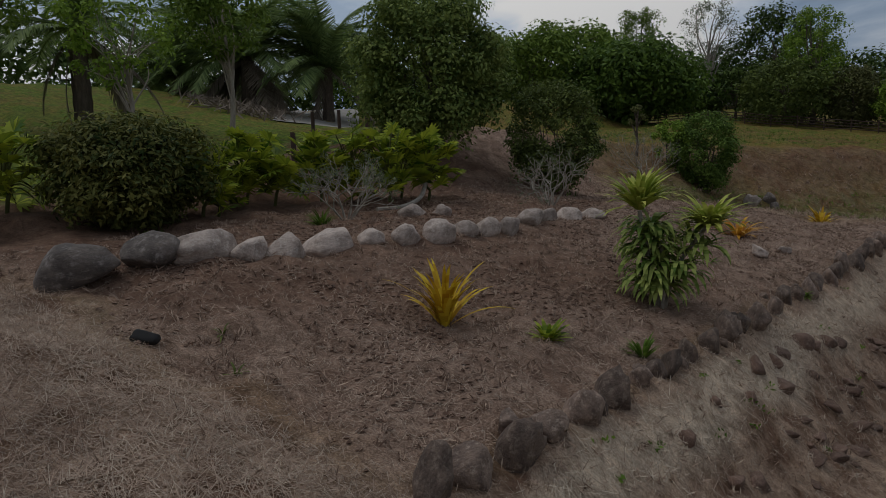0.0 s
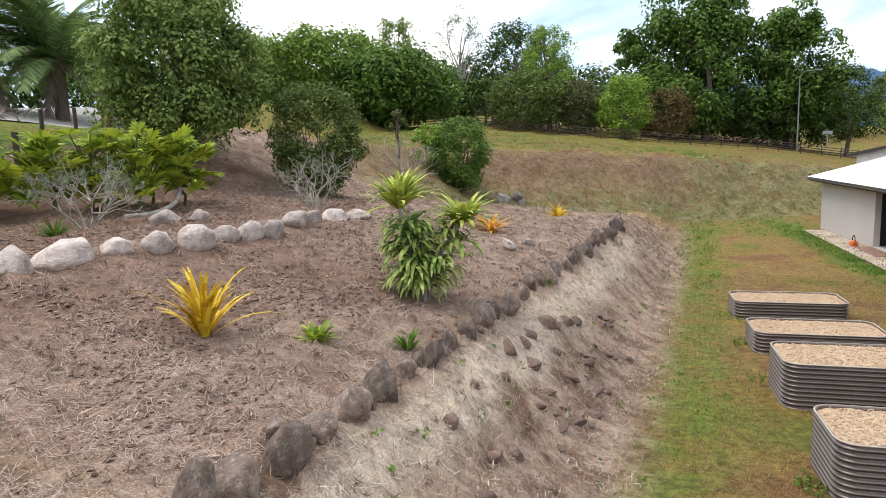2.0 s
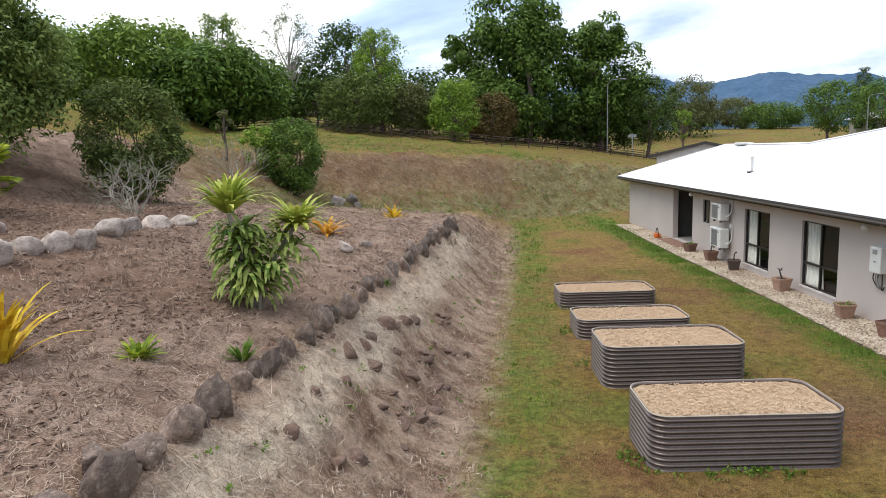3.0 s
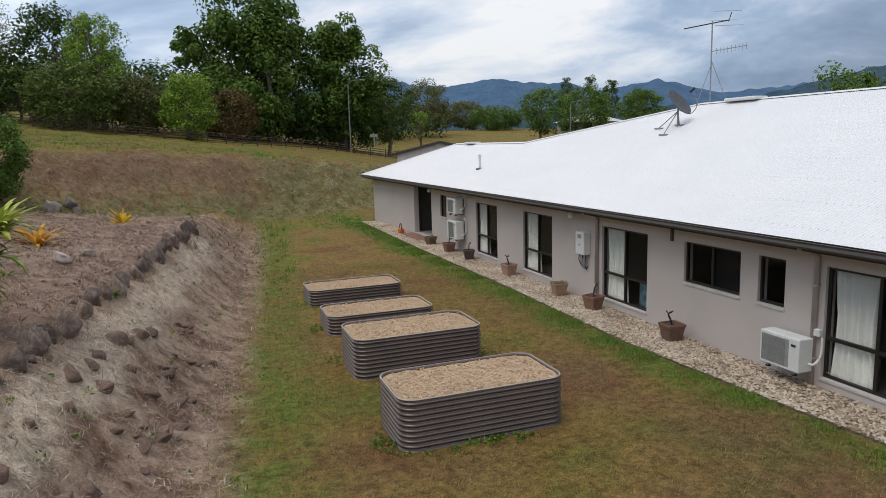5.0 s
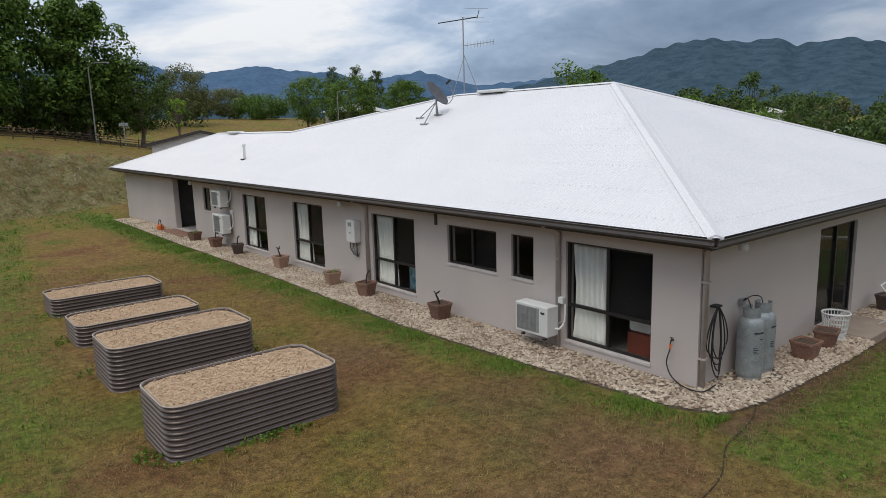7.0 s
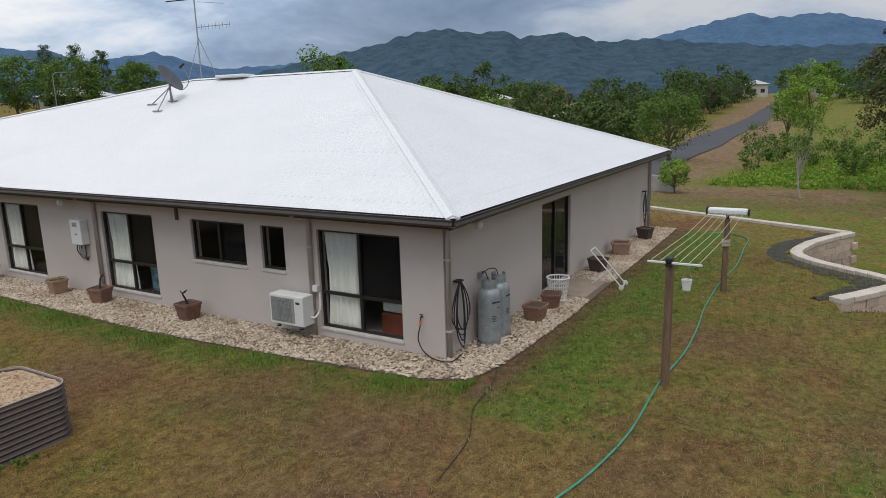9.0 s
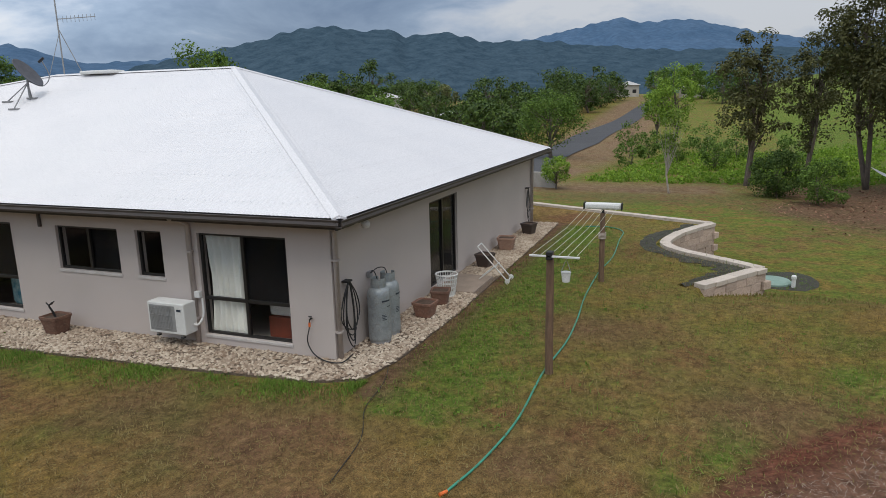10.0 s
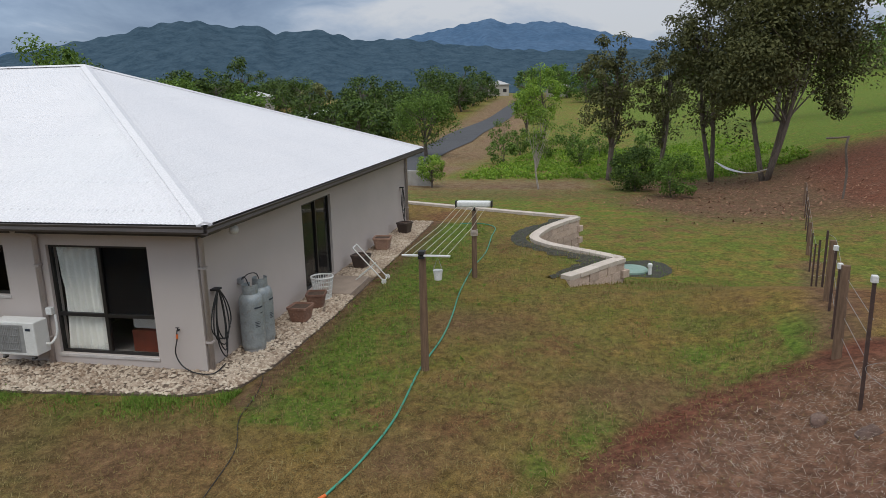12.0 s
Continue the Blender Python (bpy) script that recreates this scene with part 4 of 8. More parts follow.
def raised_bed(x0, y0, x1, y1, h, seed):
    w, l = x1 - x0, y1 - y0
    bed = empty("raised_garden_bed", pose((x0 + x1) / 2, (y0 + y1) / 2, ground_z((x0 + x1) / 2, (y0 + y1) / 2) - 0.02), "taupe corrugated steel raised bed filled with wood chips", "raised bed", "raised garden beds on the lawn")
    loop = rounded_rect(w, l, 0.24)
    bm = bmesh.new()
    rings = []
    nz = int(h / 0.0125)
    for j in range(nz + 1):
        z = h * j / nz
        o = 0.019 * math.sin(2 * math.pi * z / 0.076)
        rings.append([bm.verts.new((px * (1 + 2 * o / w), py * (1 + 2 * o / l), z)) for px, py in loop])
    n = len(loop)
    for a, b in zip(rings, rings[1:]):
        for k in range(n):
            bm.faces.new((a[k], a[(k + 1) % n], b[(k + 1) % n], b[k]))
    body = part("bed_wall", bm, M["bed_steel"], bed, smooth_shade=True)
    body.modifiers.new("thick", "SOLIDIFY").thickness = 0.012
    rim = bmesh.new()
    tube(rim, [(*p, h) for p in loop + loop[:1]], 0.0105, 8, caps=False)
    part("rim", rim, M["bed_cap"], bed, "rounded safety rim along the top edge", smooth_shade=True)
    rng = np.random.default_rng(seed)
    g = bmesh.new()
    bmesh.ops.create_grid(g, x_segments=46, y_segments=30, size=0.5)
    for v in g.verts:
        v.co.x *= w - 0.03
        v.co.y *= l - 0.03
        ex = max(abs(v.co.x) - (w / 2 - 0.24), 0) ** 2 + max(abs(v.co.y) - (l / 2 - 0.24), 0) ** 2
        if ex > 0.235 ** 2:
            f = 0.235 / math.sqrt(ex)
            v.co.x = math.copysign(w / 2 - 0.24 + (abs(v.co.x) - (w / 2 - 0.24)) * f, v.co.x) if abs(v.co.x) > w / 2 - 0.24 else v.co.x
            v.co.y = math.copysign(l / 2 - 0.24 + (abs(v.co.y) - (l / 2 - 0.24)) * f, v.co.y) if abs(v.co.y) > l / 2 - 0.24 else v.co.y
        v.co.z = h - 0.035 + 0.022 * noise.noise((v.co.x * 3 + seed, v.co.y * 3, seed)) + 0.015 * noise.noise((v.co.x * 11, v.co.y * 11, seed))
    part("chip_fill", g, M["woodchip"], bed, "pale straw-coloured wood chip fill", smooth_shade=True)
    # loose chips
    m = 2600
    px = rng.uniform(-w / 2 + 0.06, w / 2 - 0.06, m)
    py = rng.uniform(-l / 2 + 0.06, l / 2 - 0.06, m)
    keep = ~((np.abs(px) > w / 2 - 0.2) & (np.abs(py) > l / 2 - 0.2))
    px, py = px[keep], py[keep]
    c = np.stack([px, py, np.full(len(px), h - 0.022) + rng.uniform(0, 0.02, len(px))], -1)
    th = rng.uniform(0, np.pi, len(px))
    u = np.stack([np.cos(th), np.sin(th), rng.uniform(-0.4, 0.4, len(px))], -1) * rng.uniform(0.010, 0.024, (len(px), 1))
    v = np.stack([-np.sin(th), np.cos(th), rng.uniform(-0.5, 0.5, len(px))], -1) * rng.uniform(0.004, 0.009, (len(px), 1))
    tagged(mpart("wood_chip", quads_mesh("wood_chip", np.stack([c - u - v, c + u - v, c + u + v, c - u + v], 1), M["chip_leaf"]), bed), kind="stuff")
    return bed


M["chip_leaf"] = leaf_material("wood_chip_piece", (0.38, 0.25, 0.16), (0.62, 0.44, 0.295), 0.9, 0.05)
raised_bed(-6.92, 3.1, -4.42, 4.4, 0.76, 1)
raised_bed(-6.85, 6.15, -4.4, 7.5, 0.76, 2)
raised_bed(-6.75, 9.2, -4.3, 10.5, 0.45, 3)
raised_bed(-6.7, 12.1, -4.2, 13.4, 0.45, 4)


# ---- things round the house ----
def pebble_border():
    strips = bmesh.new()
    pts = [(-1.0, 30.2), (-1.15, 20), (-1.15, 12), (-1.3, 6), (-1.05, 2), (-0.85, -0.1), (-0.55, -0.75), (0.4, -0.95), (3, -1.05), (8, -1.0), (13.2, -0.95)]
    inner = [(-0.003, 30.2), (-0.003, 20), (-0.003, 12), (-0.003, 6), (-0.003, 2), (-0.003, 0.3), (-0.003, -0.003), (0.4, -0.003), (3, -0.003), (8, -0.003), (13.2, -0.003)]
    a = [strips.verts.new((*p, 0.038)) for p in pts]
    low = [strips.verts.new((*p, -0.05)) for p in pts]
    b = [strips.verts.new((*p, 0.05)) for p in inner]
    for i in range(len(a) - 1):
        strips.faces.new((a[i], b[i], b[i + 1], a[i + 1]))
        strips.faces.new((low[i], a[i], a[i + 1], low[i + 1]))
    bed = tagged(part("pebble_border", strips, M["pebble_bed"]), "cream river pebble border along the house walls", "pebbles", kind="structure")
    rng = np.random.default_rng(11)
    n = 40000
    west = rng.random(n) < 0.70
    px = np.where(west, rng.uniform(-1.35, -0.02, n), rng.uniform(-0.9, 13.1, n))
    py = np.where(west, rng.uniform(-0.1, 30.2, n), rng.uniform(-1.1, -0.02, n))
    keep = inside(pts + inner[::-1], px, py) & ~((px > 4.3) & (px < 5.75))
    px, py = px[keep], py[keep]
    n = len(px)
    # eight-sided stones
    base = np.array([(1, 0, 0), (0, 1, 0), (-1, 0, 0), (0, -1, 0), (0, 0, 1), (0, 0, -1)], float)
    size = rng.uniform(0.018, 0.042, (n, 1, 1)) * np.stack([rng.uniform(0.9, 1.5, n), rng.uniform(0.7, 1.1, n), rng.uniform(0.55, 0.95, n)], -1)[:, None, :]
    v = base[None] * size * rng.uniform(0.8, 1.2, (n, 6, 1))
    th = rng.uniform(0, np.pi * 2, n)
    c, s = np.cos(th)[:, None], np.sin(th)[:, None]
    vx, vy = v[..., 0] * c - v[..., 1] * s, v[..., 0] * s + v[..., 1] * c
    lift = 0.046 + rng.uniform(-0.012, 0.016, n)
    V = np.stack([vx + px[:, None], vy + py[:, None], v[..., 2] + lift[:, None]], -1).reshape(-1, 3)
    f0 = np.array([(0, 1, 4), (1, 2, 4), (2, 3, 4), (3, 0, 4)])
    F = (np.arange(n)[:, None, None] * 6 + f0[None]).reshape(-1, 3)
    me = mesh_from("pebbles", V.tolist(), F.tolist(), M["pebble_leaf"], True)
    tagged(mpart("pebble", me, bed), kind="stuff")


M["pebble_leaf"] = leaf_material("pebble_stone", (0.23, 0.16, 0.11), (0.60, 0.51, 0.40), 0.75, 0.0)
M["pebble_bed"] = material("packed_pebbles", (0.20, 0.145, 0.105), (0.13, 0.095, 0.07), 30, 0.9, bump=0.8, fine=90)
M["concrete_warm"] = material("sandy_concrete", (0.33, 0.26, 0.205), (0.27, 0.21, 0.165), 3, 0.9, bump=0.3)
pebble_border()
tagged(part("doorstep", boxed(4.3, -0.92, 0.0, 5.75, -0.004, 0.085, bevel=0.015), M["concrete_warm"]), "plain concrete step below the sliding door", "step", kind="structure")
tagged(part("porch_step", boxed(-0.6, 21.8, 0.0, -0.004, 24.3, 0.1, bevel=0.02), M["terracotta"]), "red tiled step at the recessed porch", "step", kind="structure")


def pot(x, y, h, w, style, plant=None, seed=0):
    """Tapered square pot with a moulded rim, soil and sometimes a bare stem."""
    lab = {"terracotta": "brown tapered square terracotta pot on pebbles", "sandpot": "sandy pink tapered square pot on pebbles", "darkpot": "dark glazed tapered square pot on pebbles"}[style]
    if plant == "stem":
        lab = lab.replace(" on pebbles", " with one bare stem on pebbles")
    elif plant == "leaf":
        lab = lab.replace(" on pebbles", " with a small plant on pebbles")
    p = empty("plant_pot", pose(x, y, 0.055, 0, 0, seed * 17 % 40 - 20), lab, "pot", "pots along the house walls")
    bm = bmesh.new()
    def ring(r, z):
        return [bm.verts.new((q[0] * r, q[1] * r, z)) for q in rounded_rect(2, 2, 0.25, 3)]
    prof = [(w * 0.33, 0), (w * 0.36, h * 0.08), (w * 0.47, h * 0.84), (w * 0.5, h * 0.86), (w * 0.5, h), (w * 0.44, h), (w * 0.42, h * 0.86)]
    rings = [ring(r, z) for r, z in prof]
    n = len(rings[0])
    for a, b in zip(rings, rings[1:]):
        for k in range(n):
            bm.faces.new((a[k], a[(k + 1) % n], b[(k + 1) % n], b[k]))
    bm.faces.new(rings[0][::-1])
    part("pot_body", bm, M[style], p)
    s = bmesh.new()
    s.faces.new([s.verts.new((q[0] * w * 0.43, q[1] * w * 0.43, h * 0.9)) for q in rounded_rect(2, 2, 0.25, 3)])
    part("potting_soil", s, M["soil"], p)
    rng = random.Random(seed)
    if plant == "stem":
        bm = bmesh.new()
        tx = rng.uniform(-0.1, 0.1)
        pts = catmull([(0, 0, h * 0.88), (tx * 0.4, 0.02, h * 0.88 + 0.12), (tx, 0.03, h * 0.88 + 0.24), (tx + 0.06, 0.0, h * 0.88 + 0.27)], 4)
        tube(bm, pts, 0.02, 6, taper=[0.022 - 0.008 * i / len(pts) for i in range(len(pts))])
        for k in range(3):
            a = rng.uniform(0, 6.28)
            q = pts[-3 - k]
            tube(bm, [q, q + Vector((0.07 * math.cos(a), 0.07 * math.sin(a), 0.05))], 0.012, 5)
        part("stem", bm, M["black"], p)
    elif plant == "leaf":
        qs = strap_quads(14, 0.28, 0.03, seed)
        ob = mpart("plant", quads_mesh("plant", qs, M["leaf_mid"]), p)
        ob.location.z = h * 0.88
    return p


def strap_quads(n, length, width, seed, droop=0.9, upright=0.55, segs=5, fold=0.3, jitter=0.35):
    """Arching strap leaves that spring from one point; each leaf is a chain of quads."""
    rng = np.random.default_rng(seed)
    out = []
    for i in range(n):
        az = rng.uniform(0, 2 * np.pi)
        el = np.clip(rng.normal(upright, 0.3), 0.05, 1.4)
        L = length * rng.uniform(1 - jitter, 1 + jitter * 0.4)
        p = np.array([np.cos(az), np.sin(az), 0]) * width * 0.6
        side = np.array([-np.sin(az), np.cos(az), 0])
        rows = []
        for k in range(segs + 1):
            t = k / segs
            w = width * (0.45 + 0.9 * np.sin(np.pi * min(t * 0.9 + 0.12, 1))) * 0.5 if t < 1 else width * 0.04
            rows.append((p - side * w, p + side * w))
            e2 = el - droop * t ** 1.5 * 1.6
            p = p + L / segs * np.array([np.cos(az) * np.cos(e2), np.sin(az) * np.cos(e2), np.sin(e2)])
        for a, b in zip(rows, rows[1:]):
            out.append((a[0], a[1], b[1], b[0]))
    return np.array(out)


# along the west wall
pot(-0.42, 5.75, 0.34, 0.42, "terracotta", "stem", 1)
pot(-0.45, 8.6, 0.34, 0.42, "terracotta", "stem", 2)
pot(-0.42, 10.3, 0.34, 0.40, "sandpot", "leaf", 3)
pot(-0.42, 13.35, 0.36, 0.42, "sandpot", "stem", 4)
pot(-0.42, 16.6, 0.34, 0.40, "darkpot", "stem", 5)
pot(-0.45, 18.5, 0.34, 0.42, "terracotta", "stem", 6)
pot(-0.45, 20.6, 0.32, 0.42, "terracotta", "leaf", 7)
# along the south wall
pot(2.55, -0.52, 0.30, 0.42, "terracotta", None, 8)
pot(3.42, -0.5, 0.30, 0.40, "terracotta", None, 9)
pot(6.7, -0.42, 0.33, 0.42, "darkpot", None, 10)
pot(8.75, -0.4, 0.35, 0.5, "sandpot", None, 11)
pot(11.1, -0.45, 0.33, 0.42, "darkpot", None, 12)


def gas_bottle(x, y, turn):
    g = empty("gas_bottle", pose(x, y, 0.055, 0, 0, turn), "tall grey galvanised gas bottle standing on pebbles", "gas bottle", "gas bottles by the wall")
    bm = bmesh.new()
    prof = [(0.155, 0.0), (0.165, 0.03), (0.186, 0.07)] + [(0.187, 0.1 + k * 0.08) for k in range(11)] + [(0.182, 0.95), (0.165, 1.0), (0.135, 1.04), (0.09, 1.065), (0.045, 1.07)]
    part("bottle_body", lathe(bm, prof, 32), M["galv"], g, smooth_shade=True)
    bm = bmesh.new()
    for k in range(17):
        a = 2 * math.pi * k / 20 + 0.4
        b = 2 * math.pi * (k + 1) / 20 + 0.4
        for r0, r1 in ((0.115, 0.121),):
            q = [(r0, a, 1.03), (r0, b, 1.03), (r0, b, 1.22), (r0, a, 1.22)]
            inner = [bm.verts.new((r * math.cos(t), r * math.sin(t), z)) for r, t, z in q]
            outer = [bm.verts.new(((r + 0.006) * math.cos(t), (r + 0.006) * math.sin(t), z)) for r, t, z in q]
            bm.faces.new(inner[::-1])
            bm.faces.new(outer)
            bm.faces.new((inner[3], inner[2], outer[2], outer[3]))
    part("collar", bm, M["galv"], g)
    bm = bmesh.new()
    lathe(bm, [(0.02, 1.06), (0.022, 1.13), (0.035, 1.13), (0.035, 1.16), (0.015, 1.165)], 10)
    tube(bm, [(0, 0, 1.12), (0.06, 0.05, 1.13)], 0.012, 6)
    part("valve", bm, M["black"], g)
    bm = bmesh.new()
    lathe(bm, [(0.165, 0.0), (0.172, 0.0), (0.172, 0.035), (0.165, 0.035)], 28)
    part("foot_ring", bm, M["grey_plastic"], g)
    # lettering too worn to read
    for k, (z, w, o) in enumerate(((0.80, 0.16, 0), (0.70, 0.07, 0.05), (0.55, 0.07, -0.05), (0.52, 0.09, -0.04), (0.49, 0.06, -0.05), (0.46, 0.08, -0.04))):
        bm = bmesh.new()
        segs = 6
        a0 = radians(-115) + o / 0.19
        vs = []
        for i in range(segs + 1):
            a = a0 + (i / segs - 0.5) * w / 0.19
            vs.append((bm.verts.new((0.189 * math.cos(a), 0.189 * math.sin(a), z)), bm.verts.new((0.189 * math.cos(a), 0.189 * math.sin(a), z + (0.03 if k == 0 else 0.014)))))
        for p, q in zip(vs, vs[1:]):
            bm.faces.new((p[0], q[0], q[1], p[1]))
        part("print_bar", bm, M["ink"], g)
    return g


gas_bottle(1.02, -0.30, 0).scale = (1.08, 1.08, 0.94)
gas_bottle(1.46, -0.27, 25).scale = (1.08, 1.08, 0.94)
bm = bmesh.new()
box(bm, 1.16, -0.07, 1.14, 1.28, -0.005, 1.25, bevel=0.01)
reg = empty("gas_regulator", pose(0, 0, 0), "grey gas regulator with pigtail hoses on the wall", "regulator")
part("regulator_body", bm, M["grey_plastic"], reg)
for tx in (1.04, 1.42):
    bm = bmesh.new()
    tube(bm, catmull([(1.22, -0.05, 1.20), (tx * 0.5 + 0.61, -0.14, 1.29), (tx, -0.24, 1.27), (tx + 0.03, -0.28, 1.08)], 6), 0.009, 6)
    part("pigtail_hose", bm, M["black"], reg)


def air_conditioner(y, z, label, w=0.80, h=0.56, d=0.30):
    """Outdoor unit on brackets; fan grille faces west."""
    ac = empty("air_conditioner", pose(-0.06, y, z), label, "air conditioner", "outdoor air conditioning units")
    part("casing", boxed(-d - 0.04, -w / 2, 0, -0.04, w / 2, h, bevel=0.018), M["white_plastic"], ac)
    fx = -d - 0.043
    cy, cz, r = 0.13, h / 2, h * 0.41
    bm = bmesh.new()
    for k in range(15):
        s = -w / 2 + 0.06 + k * 0.033
        tube(bm, [(fx - 0.008, s + 0.02, 0.06), (fx - 0.008, s + 0.02, h - 0.06)], 0.004, 4)
    for k in range(4):
        tube(bm, [(fx - 0.012, -w / 2 + 0.07, 0.1 + k * (h - 0.2) / 3), (fx - 0.012, 0.14, 0.1 + k * (h - 0.2) / 3)], 0.004, 4)
    g = part("grille", bm, M["grey_plastic"], ac)
    g.location = (0, 0.2, 0)
    # flat grey plate on the casing paints the shadow behind the grille
    bm = bmesh.new()
    box(bm, fx + 0.001, -0.2, 0.05, fx + 0.0025, 0.36, h - 0.05)
    part("grille_shade_plate", bm, M["grille_shade"], ac)
    part("badge", boxed(fx - 0.002, -0.33, h - 0.14, fx + 0.002, -0.24, h - 0.10), M["ink"], ac)
    for s in (-0.27, 0.27):
        part("bracket", boxed(-d, s - 0.02, -0.05, 0.055, s + 0.02, -0.005), M["grey_plastic"], ac)
        part("foot", boxed(-d + 0.0, s - 0.03, -0.075, -d + 0.06, s + 0.03, -0.051), M["black"], ac)
    bm = bmesh.new()
    tube(bm, catmull([(-0.15, -w / 2 - 0.02, 0.15), (-0.12, -w / 2 - 0.10, 0.16), (-0.02, -w / 2 - 0.13, 0.3), (0.02, -w / 2 - 0.11, h + 0.03)], 6), 0.02, 8)
    part("pipe", bm, M["white_plastic"], ac, "white lagged refrigerant pipe")
    part("isolator", boxed(-0.02, -w / 2 - 0.08, h + 0.03, 0.058, -w / 2 + 0.06, h + 0.15, bevel=0.01), M["white_plastic"], ac)
    return ac


M["grille_shade"] = material("grille_shadow_grey", (0.33, 0.33, 0.32), None, 5, 0.6, bump=0.0)
air_conditioner(3.1, 0.30, "white outdoor air conditioner on brackets beside the window")
air_conditioner(18.3, 1.52, "white outdoor air conditioner mounted high on the wall", 0.85, 0.56)
air_conditioner(18.3, 0.58, "white outdoor air conditioner mounted below another unit", 0.95, 0.66)


def water_heater():
    w = empty("water_heater", pose(-0.003, 9.65, 1.22), "white wall-mounted gas water heater with pipes", "water heater")
    part("casing", boxed(-0.2, -0.2, 0, 0, 0.2, 0.58, bevel=0.02), M["white_plastic"], w)
    part("flue_panel", boxed(-0.212, -0.08, 0.42, -0.2015, 0.08, 0.52, bevel=0.005), M["grey_plastic"], w)
    part("print_bar", boxed(-0.203, -0.05, 0.24, -0.2005, 0.05, 0.26), M["ink"], w)
    rng = random.Random(2)
    for k in range(5):
        bm = bmesh.new()
        y = -0.14 + k * 0.07
        tube(bm, catmull([(-0.1, y, 0.0), (-0.11 + rng.uniform(-0.03, 0.03), y + 0.02, -0.15), (-0.06, y * 0.7, -0.28 - rng.uniform(0, 0.1)), (-0.005, y * 0.6, -0.3 - rng.uniform(0, 0.1))], 5), 0.012, 6)
        part("pipe", bm, M["grey_plastic"] if k % 2 else M["black"], w)


water_heater()


def downpipe(x, y, side):
    d = empty("downpipe", pose(x, y, 0), "beige steel downpipe fixed to the wall", "downpipe", "downpipes on the walls")
    bm = bmesh.new()
    tube(bm, [(0, 0, 0.05), (0, 0, 2.18), (side[0] * 0.2, side[1] * 0.2, 2.30), (side[0] * 0.40, side[1] * 0.40, 2.36)], 0.045, 12)
    part("pipe", bm, M["downpipe"], d, smooth_shade=True)
    for z in (0.5, 1.7):
        bm = bmesh.new()
        box(bm, -0.055, -0.055, z, 0.055, 0.055, z + 0.03)
        part("strap", bm, M["downpipe"], d)


downpipe(-0.05, 2.76, (-1, 0))
downpipe(-0.05, 9.1, (-1, 0))
downpipe(0.06, -0.055, (0, -1))
downpipe(13.1, -0.055, (0, -1))
tagged(part("overflow_spout", boxed(-0.05, 6.28, 1.98, -0.003, 6.34, 2.36, bevel=0.005), M["gutter"]), "short brown bracket hanging under the eave", "bracket")


def flood_light(x, y, z, d):
    f = empty("security_light", pose(x, y, z), "white round security light below the eave", "light", "security lights under the eaves")
    bm = bmesh.new()
    lathe(bm, [(0.05, 0), (0.075, -0.03), (0.08, -0.08), (0.06, -0.12), (0.02, -0.13)], 14)
    part("lamp_head", bm, M["white_plastic"], f, smooth_shade=True)
    part("mount", boxed(-0.035, -0.035, 0.003, 0.035, 0.035, 0.152), M["white_plastic"], f)


flood_light(0.75, -0.25, 2.245, 0)
flood_light(-0.22, 10.05, 2.245, 0)
flood_light(-0.22, 21.3, 2.245, 0)


def hose_on_wall(x, y, label, loops=5, h=1.1):
    rng = random.Random(int(x * 10) + loops)
    hang = empty("coiled_hose", pose(x, y, 0), label, "hose", "hoses hung on the south wall")
    part("hook", boxed(-0.08, -0.13, 1.28, 0.08, -0.0, 1.31, bevel=0.01), M["black"], hang)
    for k in range(loops):
        bm = bmesh.new()
        dx, dz = rng.uniform(0.08, 0.26), h * rng.uniform(0.7, 1.08)
        pts = [(0.0, -0.1, 1.32), (dx, -0.09, 1.0), (dx * 1.2, -0.1, 1.32 - dz * 0.75), (0.03, -0.12, 1.32 - dz), (-dx * 1.1, -0.1, 1.32 - dz * 0.75), (-dx * 0.8, -0.09, 1.0), (0.0, -0.1, 1.32)]
        tube(bm, catmull(pts, 6), 0.011, 6)
        part("hose_loop", bm, M["hose_black"], hang, smooth_shade=True)
    return hang


hose_on_wall(0.36, 0.0, "black garden hose coiled on a wall hook")
hose_on_wall(12.4, 0.0, "dark hose coiled on the far wall hook", 3)


def loose_hose(name, pts, mat, label, r=0.012, fitting=None):
    h = empty(name, Matrix.Identity(4), label, "hose")
    bm = bmesh.new()
    tube(bm, catmull(pts, 8), r, 7)
    part("hose_run", bm, mat, h, smooth_shade=True)
    if fitting:
        bm = bmesh.new()
        tube(bm, fitting, 0.022, 8)
        part("fitting", bm, M["orange"], h, "orange plastic hose fitting")
    return h


def lie(pts, up=0.014):
    return [(x, y, on_ground(x, y) + up) for x, y in pts]


g0 = lie([(-2.95, -3.05), (-2.2, -3.22), (-1.03, -3.33), (0.6, -3.30), (2.0, -3.38), (3.3, -3.34), (5.0, -3.22), (7.1, -3.2), (8.8, -3.3), (10.9, -3.21), (12.3, -3.15), (13.0, -2.6), (12.9, -1.9)], 0.02)
loose_hose("garden_hose", g0, M["hose_green"], "green garden hose lying across the lawn", 0.016, [g0[0], (g0[0][0] - 0.09, g0[0][1] + 0.05, g0[0][2])])
loose_hose("black_hose", lie([(0.36, -0.25), (0.2, -0.8), (-0.5, -1.1), (-1.4, -1.25), (-2.2, -1.6), (-3.2, -1.75)], 0.02), M["hose_black"], "thin black hose trailing over pebbles to the lawn", 0.006)
tap = empty("garden_tap", pose(-0.003, 0.42, 0.0), "garden tap with orange fitting and hanging black hose", "tap")
bm = bmesh.new()
